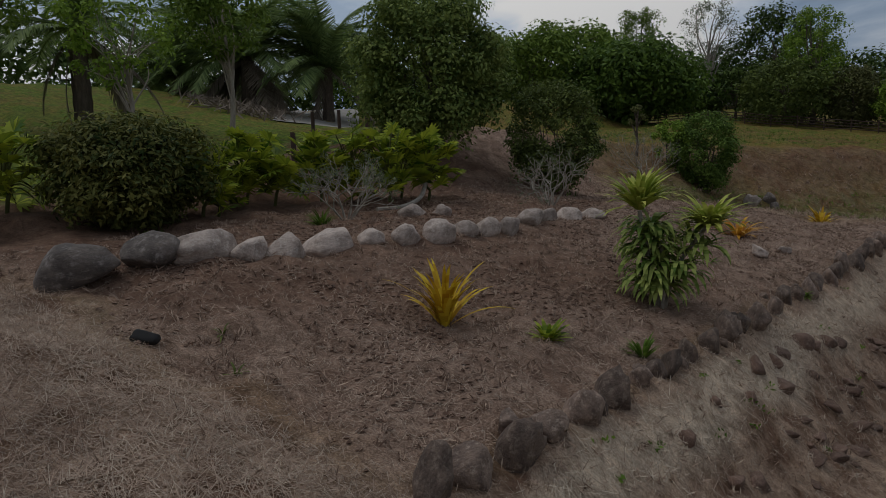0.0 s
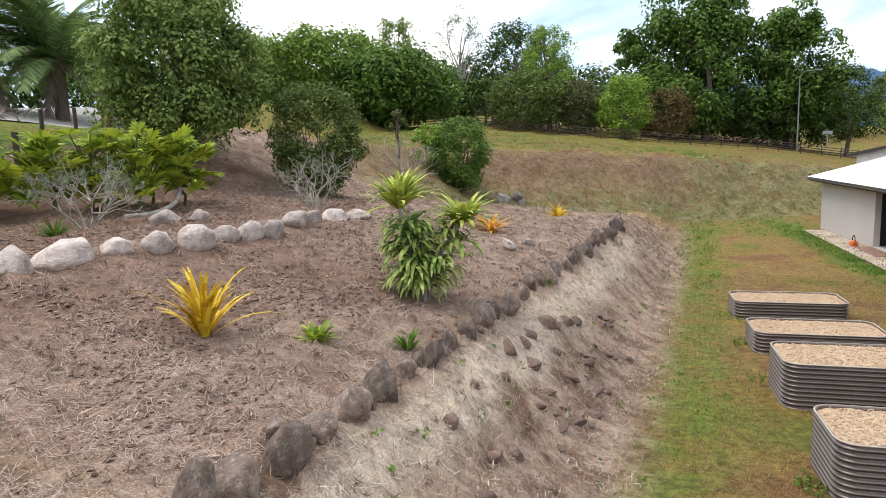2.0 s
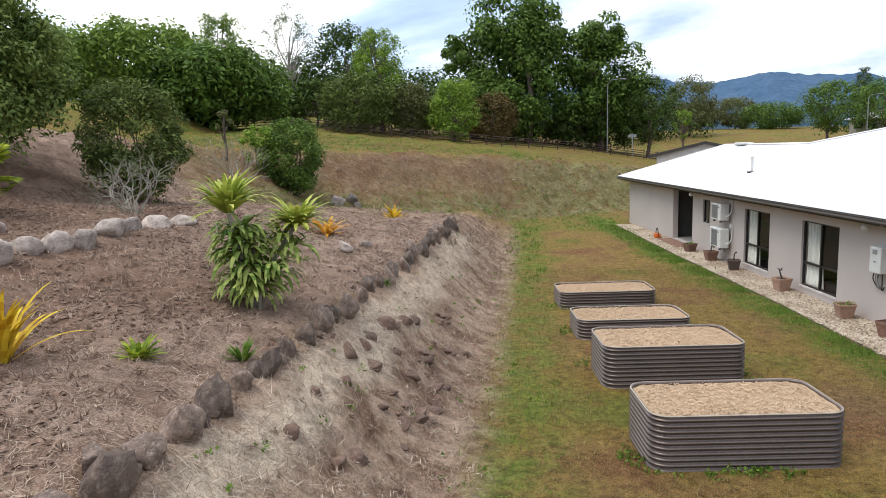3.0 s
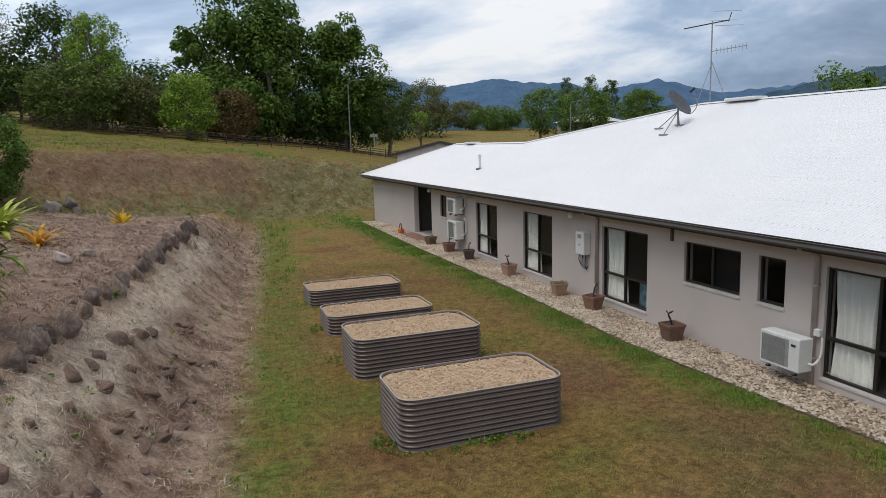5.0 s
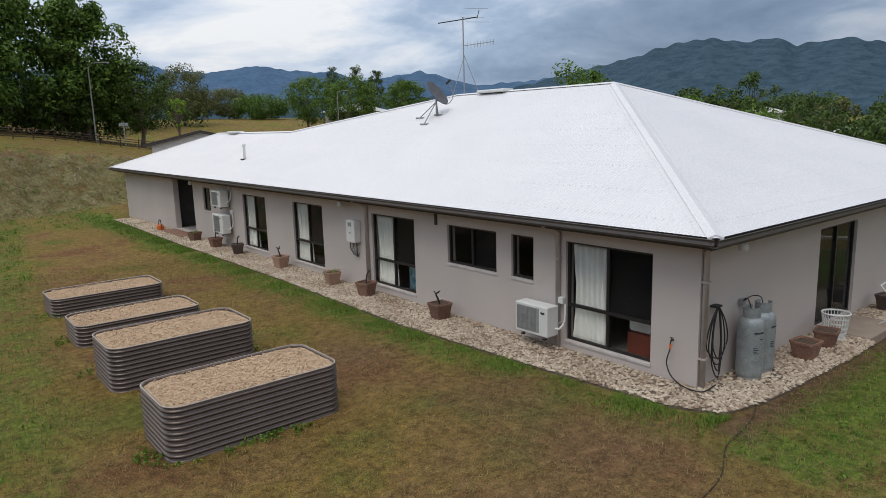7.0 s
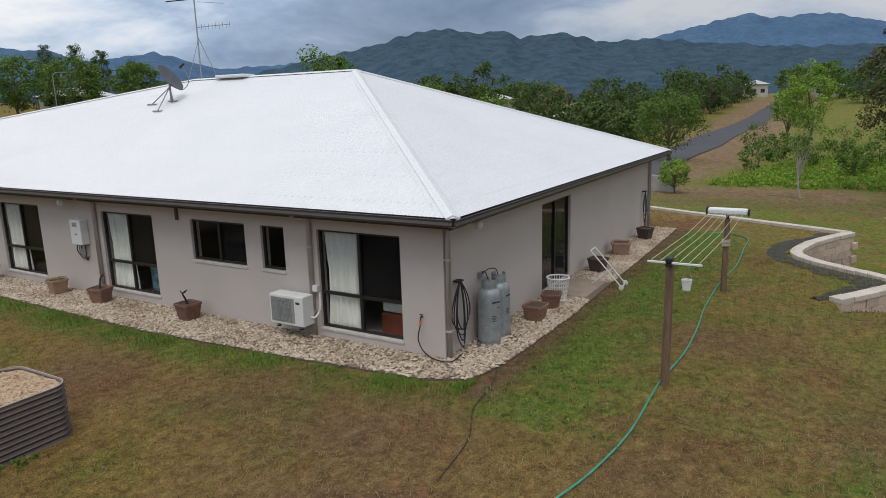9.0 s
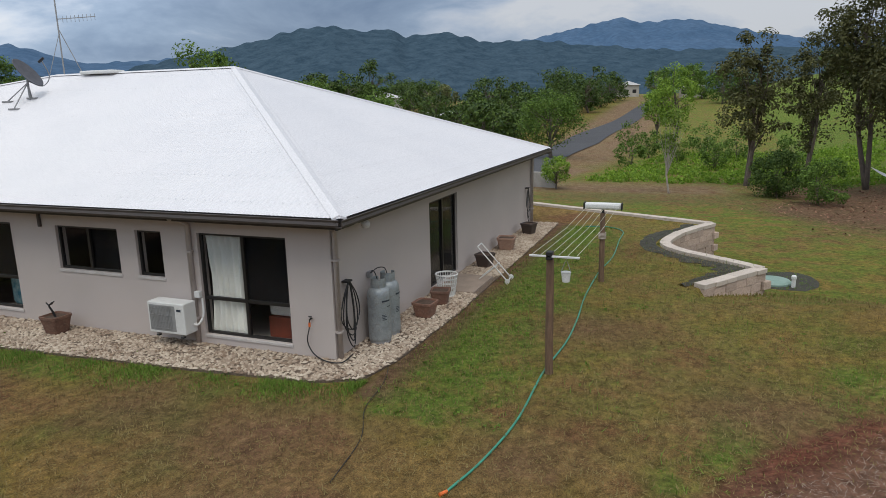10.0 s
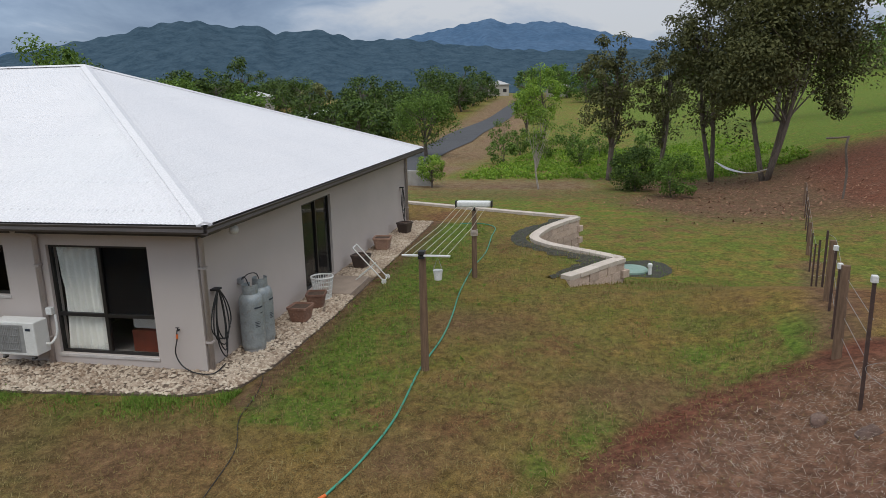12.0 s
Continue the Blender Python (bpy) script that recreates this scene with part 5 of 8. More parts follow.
tube(bm, [(0, 0, 0.72), (-0.07, 0, 0.72), (-0.08, 0, 0.67)], 0.014, 8)
tube(bm, [(-0.05, -0.03, 0.765), (-0.05, 0.03, 0.765)], 0.009, 6)
tube(bm, [(-0.05, 0, 0.72), (-0.05, 0, 0.765)], 0.008, 6)
part("spout", bm, M["black"], tap)
bm = bmesh.new()
tube(bm, [(-0.08, 0, 0.67), (-0.085, 0, 0.60)], 0.02, 8)
part("fitting", bm, M["orange"], tap)
bm = bmesh.new()
tube(bm, catmull([(-0.085, 0, 0.6), (-0.09, 0.05, 0.35), (-0.13, -0.08, 0.16), (-0.2, -0.35, 0.09), (-0.16, -0.62, 0.09), (0.2, -0.62, 0.1)], 8), 0.011, 6)
part("hose_run", bm, M["hose_black"], tap, smooth_shade=True)


def laundry_basket():
    b = empty("laundry_basket", pose(4.0, -0.42, 0.06), "white lattice plastic laundry basket on the step", "basket")
    n, rows = 26, 5
    bm = bmesh.new()
    for z, r, t in ((0.0, 0.17, 0.012), (0.10, 0.183, 0.008), (0.19, 0.195, 0.008), (0.28, 0.207, 0.008), (0.37, 0.219, 0.008), (0.46, 0.235, 0.018)):
        tube(bm, [(r * math.cos(2 * math.pi * k / n), r * math.sin(2 * math.pi * k / n), z + 0.01) for k in range(n + 1)], t, 5, caps=False)
    for k in range(n):
        a = 2 * math.pi * k / n
        tube(bm, [(0.17 * math.cos(a), 0.17 * math.sin(a), 0.01), (0.235 * math.cos(a), 0.235 * math.sin(a), 0.47)], 0.008, 4)
    part("lattice", bm, M["white_plastic"], b)
    bm = bmesh.new()
    lathe(bm, [(0.165, 0.012), (0.165, 0.02)], 24)
    part("bottom", bm, M["white_plastic"], b)


laundry_basket()


def laundry_trolley():
    t = empty("laundry_trolley", pose(5.6, -1.0, on_ground(5.6, -1.2), 0, 0, 95), "white folding laundry trolley frame leaning open", "trolley")
    for s in (-0.2, 0.2):
        bm = bmesh.new()
        tube(bm, [(-0.35, s, 0.06), (0.35, s, 0.85)], 0.014, 8)
        part("rail", bm, M["white_plastic"], t)
        bm = bmesh.new()
        tube(bm, [(0.35, s * 0.8, 0.06), (-0.1, s * 0.8, 0.42)], 0.012, 8)
        part("strut", bm, M["white_plastic"], t)
        bm = bmesh.new()
        lathe(bm, [(0.06, -0.012), (0.06, 0.012)], 16)
        w = part("wheel", bm, M["white_plastic"], t)
        w.matrix_local = pose(-0.35, s * 1.15, 0.06, 90)
    bm = bmesh.new()
    tube(bm, [(0.35, -0.2, 0.85), (0.35, 0.2, 0.85)], 0.014, 8)
    part("crossbar", bm, M["white_plastic"], t)
    bm = bmesh.new()
    tube(bm, [(-0.35, -0.24, 0.06), (-0.35, 0.24, 0.06)], 0.012, 8)
    part("axle", bm, M["white_plastic"], t)


laundry_trolley()


def clothes_line():
    c = empty("clothes_line", Matrix.Identity(4), "retractable clothes line strung between two timber posts", "clothes line")
    x1, y1, x2, y2 = 0.63, -3.38, 6.25, -3.36
    for x, y, h in ((x1, y1, 1.92), (x2, y2, 1.6)):
        bm = bmesh.new()
        tube(bm, [(x, y, -0.1), (x, y, 0.6), (x + 0.01, y, 1.2), (x, y, h)], 0.07, 14, taper=[0.064, 0.062, 0.060, 0.056])
        part("post", bm, M["timber_post"], c, smooth_shade=False)
    part("crossbar", boxed(x1 - 0.03, y1 - 0.45, 1.86, x1 + 0.0, y1 + 0.30, 1.89, bevel=0.006), M["white_plastic"], c).location.x = -0.06
    part("line_bracket", boxed(x1 - 0.09, y1 - 0.05, 1.82, x1 + 0.05, y1 + 0.05, 1.94, bevel=0.01), M["black"], c)
    bm = bmesh.new()
    tube(bm, [(x2, y2, 1.55), (x2, y2, 1.72)], 0.035, 8)
    part("riser", bm, M["black"], c)
    part("reel_case", boxed(x2 - 0.11, y2 - 0.40, 1.69, x2 + 0.09, y2 + 0.40, 1.83, bevel=0.04), M["white_plastic"], c, "white retractable line case")
    for s in (-0.425, 0.405):
        part("end_cap", boxed(x2 - 0.12, y2 + s, 1.68, x2 + 0.10, y2 + s + 0.02, 1.84, bevel=0.01), M["black"], c)
    for k in range(6):
        a = y1 - 0.41 + 0.132 * k
        b = y2 - 0.33 + 0.132 * k
        bm = bmesh.new()
        tube(bm, [(x1 - 0.07, a, 1.90), ((x1 + x2) / 2, (a + b) / 2, 1.76), (x2 - 0.11, b, 1.76)], 0.0045, 4)
        part("line", bm, M["line"], c)
    bm = bmesh.new()
    for k in range(5):
        z = 1.02 + 0.03 * k
        tube(bm, [(x2 + 0.075 * math.cos(t * 0.524), y2 + 0.075 * math.sin(t * 0.524), z + 0.003 * t / 12) for t in range(13)], 0.016, 5)
    part("rope_wrap", bm, M["bed_cap"], c)
    bk = empty("peg_bucket", pose(x1 - 0.05, y1 - 0.25, 1.5), "small white peg bucket hanging from the line bar", "bucket")
    bk.scale = (0.85, 0.85, 0.85)
    bm = bmesh.new()
    lathe(bm, [(0.065, 0), (0.085, 0.17), (0.092, 0.175), (0.078, 0.17), (0.06, 0.01)], 18)
    part("bucket_body", bm, M["white_plastic"], bk)
    bm = bmesh.new()
    tube(bm, [(0, -0.085, 0.17), (0, -0.03, 0.33), (0.0, 0.0, 0.40), (0, 0.03, 0.33), (0, 0.085, 0.17)], 0.005, 5)
    part("handle", bm, M["grey_plastic"], bk)


clothes_line()


def satellite_dish():
    x, y = 4.65, 12.0
    z = EAVE_Z + SLOPE * (x + OVER)
    d = empty("satellite_dish", pose(x, y, z), "dark grey satellite dish on a braced roof mast", "satellite dish")
    bm = bmesh.new()
    tube(bm, [(0, 0, 0), (0, 0, 0.62)], 0.03, 10)
    part("mast", bm, M["grey_plastic"], d)
    for px, py in ((-0.16, 0.68), (-0.7, -0.24), (0.05, -0.02)):
        bm = bmesh.new()
        tube(bm, [(0, 0, 0.45), (px, py, px * SLOPE + 0.02)], 0.016, 6)
        part("brace", bm, M["grey_plastic"], d)
        part("roof_foot", boxed(px - 0.05, py - 0.16, px * SLOPE - 0.01, px + 0.05, py + 0.16, px * SLOPE + 0.035), M["grey_plastic"], d)
    bm = bmesh.new()
    rings = []
    for r, w in ((0.02, 0.0), (0.15, 0.012), (0.3, 0.045), (0.42, 0.092), (0.44, 0.098)):
        rings.append([bm.verts.new((r * math.cos(k * math.pi / 16), r * 1.06 * math.sin(k * math.pi / 16), w)) for k in range(32)])
    for a, b in zip(rings, rings[1:]):
        for k in range(32):
            bm.faces.new((a[k], a[(k + 1) % 32], b[(k + 1) % 32], b[k]))
    bm.faces.new(rings[0][::-1])
    r = part("reflector", bm, M["dish"], d, smooth_shade=True)
    r.modifiers.new("thick", "SOLIDIFY").thickness = 0.012
    aim = Vector((0.30, -0.72, 0.62)).normalized()
    r.matrix_local = Matrix.Translation((-0.02, 0.02, 0.66)) @ aim.to_track_quat("Z", "Y").to_matrix().to_4x4()
    bm = bmesh.new()
    f = Vector((-0.02, 0.02, 0.66)) + aim * 0.62
    tube(bm, catmull([(0.0, 0, 0.5), (0.26, -0.22, 0.36), (0.42, -0.34, 0.62), f], 5), 0.014, 6)
    part("feed_arm", bm, M["grey_plastic"], d)
    bm = bmesh.new()
    tube(bm, [f - aim * 0.1, f + aim * 0.08], 0.035, 10)
    part("receiver", bm, M["black"], d)


M["dish"] = material("dark_mesh_dish", (0.10, 0.10, 0.11), (0.07, 0.07, 0.08), 6, 0.6, bump=0.1)
satellite_dish()


def antenna():
    x, y, z0 = 6.6, 12.87, EAVE_Z + SLOPE * (6.6 + OVER)
    a = empty("tv_antenna", pose(x, y, z0), "tall roof television antenna mast with stays", "antenna")
    bm = bmesh.new()
    tube(bm, [(0, 0, -0.02), (0, 0, 2.55)], 0.022, 8)
    part("mast", bm, M["grey_plastic"], a)
    bm = bmesh.new()
    tube(bm, [(0.42, -0.35, -0.08), (0, 0, 1.35)], 0.012, 6)
    part("stay", bm, M["grey_plastic"], a)
    bm = bmesh.new()
    tube(bm, [(-0.3, 0.3, -0.08), (0, 0, 1.2)], 0.010, 6)
    part("stay", bm, M["grey_plastic"], a)
    along = Vector((0.78, -0.62, 0.0))
    cross = Vector((0.62, 0.78, 0.0))
    bm = bmesh.new()
    top = Vector((0, 0, 2.5))
    tube(bm, [top - along * 0.85 - Vector((0, 0, 0.12)), top + along * 0.5 + Vector((0, 0, 0.05))], 0.018, 6)
    part("boom", bm, M["black"], a)
    for s, l, dz in ((0.45, 0.12, 0.28), (0.5, 0.1, -0.16), (0.32, 0.10, 0.0)):
        bm = bmesh.new()
        c = top + along * s + Vector((0, 0, 0.05 + dz))
        tube(bm, [c - cross * l - along * 0.42, c + cross * l + along * 0.42], 0.007, 5)
        part("element", bm, M["grey_plastic"], a)
    bm = bmesh.new()
    tube(bm, [top + along * 0.48, top + along * 0.56 + Vector((0, 0, 0.28))], 0.014, 6)
    part("reflector_bar", bm, M["black"], a)
    lo = Vector((0, 0, 1.62))
    bm = bmesh.new()
    tube(bm, [lo, lo + along * 1.05 + Vector((0, 0, 0.12))], 0.012, 6)
    part("boom", bm, M["grey_plastic"], a)
    for k in range(9):
        bm = bmesh.new()
        c = lo + along * (0.15 + 0.11 * k) + Vector((0, 0, 0.013 * k))
        tube(bm, [c - Vector((0, 0, 0.10)), c + Vector((0, 0, 0.10))], 0.007, 5)
        part("element", bm, M["grey_plastic"], a)


antenna()


def retaining_wall():
    """Split-face block wall with a cream cap, stepping round the lower yard."""
    w = empty("retaining_wall", Matrix.Identity(4), "curved sandstone block retaining wall with cream cap", "retaining wall", kind="structure")
    pts = [Vector((17.6, 20, 0)), Vector((17.3, 1.2, 0)), Vector((14.2, -5.75, 0))]
    curve = catmull([(14.2, -5.75, 0), (12.6, -4.95, 0), (11.3, -4.55, 0), (10.5, -4.55, 0), (9.8, -5.0, 0), (9.2, -5.75, 0), (8.3, -6.85, 0)], 6)
    pts += curve[1:] + [Vector((6.2, -5.4, 0))]
    def along(step):
        out, cur, i = [], pts[0].copy(), 0
        left = step
        out.append(cur.copy())
        for a, b in zip(pts, pts[1:]):
            d = (b - a).length
            pos = 0
            while d - pos >= left:
                pos += left
                out.append(a.lerp(b, pos / d))
                left = step
            left -= d - pos
        return out
    def row(step, z0, z1, name, mat, thick, shift=0.0, out=0.0, only=None):
        ps = along(step)
        bm = bmesh.new()
        box(bm, -0.5, -0.5, -0.5, 0.5, 0.5, 0.5, bevel=0.035, segs=1)
        me = bpy.data.meshes.new(name)
        bm.to_mesh(me)
        bm.free()
        me.materials.append(mat)
        for k, (a, b) in enumerate(zip(ps, ps[1:])):
            mid = a.lerp(b, 0.5 + shift)
            if only and not only(mid):
                continue
            ang = math.atan2((b - a).y, (b - a).x)
            ob = new(name, me)
            ob.parent = w
            jig = random.uniform(-0.012, 0.012)
            off = Vector((-math.sin(ang), math.cos(ang), 0)) * (out + jig)
            ob.matrix_local = Matrix.Translation(mid + off + Vector((0, 0, (z0 + z1) / 2))) @ Matrix.Rotation(ang, 4, "Z") @ Matrix.Diagonal((step * 0.985, thick, (z1 - z0) * 0.98, 1))
    row(0.4, -0.02, 0.09, "cap_block", M["cap"], 0.29)
    for r in range(6):
        z1 = -0.022 - 0.2 * r
        row(0.4, z1 - 0.2, z1, "block", M["block"], 0.26, 0.5 * (r % 2), -0.0, lambda m, z1=z1: ground_z(m.x + 0.4, m.y - 0.9) < z1 - 0.02 or m.x > 13.5)
    return w


def tank():
    t = empty("septic_tank_lid", pose(12.0, -7.45, ground_z(12.0, -7.45)), "low green tank lid ringed with gravel", "tank lid")
    bm = bmesh.new()
    lathe(bm, [(0.50, -0.05), (0.50, 0.08), (0.44, 0.13), (0.2, 0.16), (0.0001, 0.16)], 32)
    part("lid", bm, M["tank_green"], t, smooth_shade=False)
    bm = bmesh.new()
    tube(bm, [(-0.4, -0.5, -0.1), (-0.4, -0.5, 0.28)], 0.055, 12)
    lathe(bm, [(0.07, 0.28), (0.07, 0.35), (0.05, 0.38)], 12, -0.4, -0.5)
    part("vent_pipe", bm, M["white_plastic"], t, "white capped vent pipe")


tank()


def soil_patch(name, outline, label, mat):
    bm = bmesh.new()
    cx = sum(p[0] for p in outline) / len(outline)
    cy = sum(p[1] for p in outline) / len(outline)
    vs = []
    for k, (x, y) in enumerate([(p.x, p.y) for p in catmull([(*p, 0) for p in outline + outline[:1]], 6)][:-1]):
        j = 1 + 0.05 * noise.noise((x * 3, y * 3, 0))
        x, y = cx + (x - cx) * j, cy + (y - cy) * j
        vs.append(bm.verts.new((x, y, on_ground(x, y) + 0.006)))
    c = bm.verts.new((cx, cy, on_ground(cx, cy) + 0.03))
    for a, b in zip(vs, vs[1:] + vs[:1]):
        bm.faces.new((a, b, c))
    return tagged(part(name, bm, mat), label, "garden bed", kind="structure")


def mulch_band():
    """Rough dark mulch heaped along the inner side of the retaining wall."""
    inner = catmull([(*p, 0) for p in [(13.9, -5.35), (12.5, -4.65), (11.3, -4.3), (10.5, -4.3), (9.7, -4.8), (9.05, -5.6), (8.25, -6.55), (7.2, -5.85), (6.3, -5.2)]], 10)
    outer = catmull([(*p, 0) for p in [(14.1, -4.7), (12.6, -3.95), (11.4, -3.55), (10.2, -3.6), (9.1, -4.3), (8.4, -5.0), (7.9, -5.4), (7.1, -5.1), (6.5, -4.9)]], 10)
    bm = bmesh.new()
    rows = []
    for a, b in zip(inner, outer):
        row = []
        for k in range(9):
            p = a.lerp(b, k / 8 * 0.62 * (1 + 0.45 * noise.noise((a.x * 2.5, a.y * 2.5, 0))))
            z = on_ground(p.x, p.y) + 0.012 + 0.05 * math.sin(math.pi * k / 8) * (0.6 + noise.noise((p.x * 7, p.y * 7, 2)))
            row.append(bm.verts.new((p.x, p.y, max(z, 0.012 * (1 - k / 8)))))
        rows.append(row)
    for r, q in zip(rows, rows[1:]):
        for k in range(8):
            bm.faces.new((r[k], r[k + 1], q[k + 1], q[k]))
    tagged(part("mulch_patch", bm, M["black_mulch"]), "dark mulch bed behind the retaining wall", "garden bed", kind="structure")


mulch_band()
soil_patch("mulch_patch", [(11.2, -8.2), (12.2, -8.7), (13.4, -8.4), (13.3, -7.2), (12.4, -6.7), (11.4, -7.0)], "dark gravel round the tank lid", M["black_mulch"])


def fence():
    f = empty("wire_fence", Matrix.Identity(4), "old wire fence on steel and timber posts", "fence")
    tops = []
    xs = (-0.78, 0.85, 1.73, 2.99, 3.7, 5.6, 7.9, 10.3, 12.6, 15.0, 17.6, 20.3, 23.2, 26.3)
    for k, x in enumerate(xs):
        y = -9.08 - 0.288 * (x + 0.78) + 0.2 * float(smooth(-0.7, 1.2, x))
        tall = (1.62, 1.36, 1.15, 1.1)[k] if k < 4 else 1.2
        z = on_ground(x, y)
        lean = random.uniform(-0.05, 0.05)
        if k in (1, 4, 9, 13):
            bm = bmesh.new()
            tube(bm, [(x, y, z - 0.1), (x + lean, y, z + (tall if k < 4 else 1.12))], 0.065, 10, taper=[0.068, 0.06])
            part("timber_post", bm, M["timber_post"], f)
        else:
            bm = bmesh.new()
            for ang in (0, 2.1, 4.2):
                dx, dy = 0.026 * math.cos(ang), 0.026 * math.sin(ang)
                tube(bm, [(x + dx / 2, y + dy / 2, z - 0.1), (x + lean + dx / 2, y + dy / 2, z + tall)], 0.016, 4)
            sp = part("steel_post", bm, M["post_steel"], f)
            if k < 4:
                part("post_cap", boxed(x + lean - 0.035, y - 0.035, z + tall - 0.03, x + lean + 0.035, y + 0.035, z + tall + 0.06, bevel=0.01), M["white_plastic"], sp)
        tops.append((x, y, z))
    for h in (0.3, 0.6, 0.9, 1.15):
        bm = bmesh.new()
        tube(bm, [(x, y - 0.03, z + h + 0.02 * math.sin(i * 2.2)) for i, (x, y, z) in enumerate(tops)], 0.003, 4)
        part("wire", bm, M["grey_plastic"], f)
    return f


M["post_steel"] = material("rusty_post_steel", (0.05, 0.03, 0.025), (0.08, 0.045, 0.035), 6, 0.8, bump=0.2)
fence()
bm = bmesh.new()
tube(bm, catmull([(-1.5, -9.2, 1.3), (-1.0, -9.1, 1.1), (-0.8, -9.1, 0.9), (-1.3, -9.4, 0.7)], 6), 0.003, 4)
tagged(part("loose_wire", bm, M["grey_plastic"]), "loose curl of fence wire by the post", "wire")
gate = empty("gate_post", pose(26.4, -18.4, on_ground(26.4, -18.4)), "bent grey pole standing where the fence ends", "post")
bm = bmesh.new()
tube(bm, catmull([(0, 0, -0.2), (0.1, -0.1, 1.2), (-0.05, 0.1, 2.4), (0.05, 0.0, 3.0)], 6), 0.055, 8)
part("pole", bm, M["bark"], gate)
bm = bmesh.new()
tube(bm, [(0.05, 0, 2.95), (0.0, 1.0, 2.9)], 0.045, 8)
part("crossbar", bm, M["bark"], gate)
# garden gear by the porch
gear = empty("garden_tools", pose(-0.5, 24.6, 0.05), "small orange and green garden tools by the porch", "tools")
part("tool_body", boxed(-0.12, -0.1, 0, 0.12, 0.25, 0.22, bevel=0.05), M["orange"], gear)
bm = bmesh.new()
tube(bm, catmull([(0, -0.1, 0.1), (0, 0.0, 0.42), (0, 0.2, 0.38), (0, 0.28, 0.12)], 5), 0.02, 6)
part("handle", bm, M["black"], gear)
part("tool_case", boxed(0.05, 0.28, 0, 0.2, 0.5, 0.2, bevel=0.04), M["hose_green"], gear)


# ---- rocks ----
def rock_mesh(name, seed, mat, rough=0.25, subdiv=3, facets=14, keep=0.92):
    bm = bmesh.new()
    bmesh.ops.create_icosphere(bm, subdivisions=subdiv, radius=0.5)
    rng = random.Random(seed)
    o = Vector((rng.uniform(-50, 50), rng.uniform(-50, 50), rng.uniform(-50, 50)))
    cuts = [(Vector((rng.gauss(0, 1), rng.gauss(0, 1), rng.gauss(0, 0.7))).normalized(), rng.uniform(0.24, 0.42)) for _ in range(facets)]
    for v in bm.verts:
        n = v.co.normalized()
        v.co += n * (rough * 0.5 * noise.noise(n * 1.6 + o) + rough * 0.30 * noise.noise(n * 3.7 + o) + rough * 0.20 * noise.noise(n * 9 + o))
        for d, lim in cuts:
            over = v.co.dot(d) - lim
            if over > 0:
                v.co -= d * over * keep
    for f in bm.faces:
        f.smooth = True
    me = bpy.data.meshes.new(name)
    bm.to_mesh(me)
    bm.free()
    me.materials.append(mat)
    return me


def rock(name, x, y, w, d, h, turn, mat, label, group, seed, sink=0.25, worn=False):
    ob = new(name, rock_mesh(name, seed, mat, 0.20, 3, 9, 0.7) if worn else rock_mesh(name, seed, mat, 0.36))
    z = on_ground(x, y)
    ob.matrix_world = pose(x, y, z + h * (0.5 - sink), random.uniform(-10, 10), random.uniform(-10, 10), turn) @ Matrix.Diagonal((w, d, h, 1))
    return tagged(ob, label, "rock", group)


DARK = [(-1.23, 0.45), (-0.78, 0.52), (-0.25, 0.5), (0.33, 0.44), (0.89, 0.5), (1.53, 0.5), (2.04, 0.30), (2.46, 0.34), (2.87, 0.42), (3.40, 0.36), (4.05, 0.34), (4.60, 0.46),
        (5.3, 0.36), (5.91, 0.42), (6.60, 0.36), (7.4, 0.42), (7.95, 0.35), (8.45, 0.46), (9.2, 0.42), (10.1, 0.5), (10.7, 0.42), (11.26, 0.44), (12.0, 0.48), (12.89, 0.52), (13.7, 0.46), (14.4, 0.5), (15.04, 0.5), (15.9, 0.5), (16.7, 0.5), (17.57, 0.55), (18.3, 0.5)]
for k, (y, w) in enumerate(DARK):
    x = float(row_x(y)) + random.uniform(-0.05, 0.05)
    rock("dark_rock", x, y, w * 1.2, w * random.uniform(0.8, 1.0), w * random.uniform(1.1, 1.35), 80 + random.uniform(-25, 25), M["rock_dark"], "dark rounded basalt rock in the garden edging", "dark edging rocks", 100 + k, 0.42)
    if k % 2 == 0:
        rock("dark_rock", x + random.uniform(-0.2, 0.1), y + 0.28, w * 0.7, w * 0.6, w * 0.55, 40 * k, M["rock_dark"], "small dark basalt rock wedged into the edging", "dark edging rocks", 150 + k, 0.4)
for k, (x, y, w, d, h) in enumerate([(-18.05, -0.9, 1.15, 0.8, 0.62), (-17.75, 0.0, 0.85, 0.75, 0.62)]):
    rock("dark_boulder", x, y, w, d, h, 60 + 10 * k, M["rock_weathered"], "blackened granite boulder at the end of the row", "pale edging boulders", 200 + k, worn=True)
PALE = [(-17.55, 0.65, 0.9, 0.5), (-17.2, 1.18, 0.55, 0.5), (-16.85, 1.6, 0.62, 0.5), (-16.82, 2.45, 0.85, 0.46), (-16.5, 3.08, 0.55, 0.36), (-16.2, 3.5, 0.5, 0.4), (-15.95, 4.15, 0.60, 0.46), (-15.85, 4.85, 0.45, 0.36),
        (-15.65, 5.3, 0.42, 0.42), (-15.48, 5.78, 0.44, 0.42), (-15.36, 6.48, 0.55, 0.34), (-15.28, 7.0, 0.4, 0.38), (-15.15, 7.75, 0.62, 0.38), (-14.9, 8.5, 0.6, 0.28)]
for k, (x, y, w, h) in enumerate(PALE):
    rock("pale_boulder", x, y, w * 1.16, w * random.uniform(0.85, 1.05), h * 1.2, 62 + random.uniform(-12, 12), M["rock_pale"], "pale rounded granite boulder in the garden edging", "pale edging boulders", 300 + k, 0.40, worn=True)
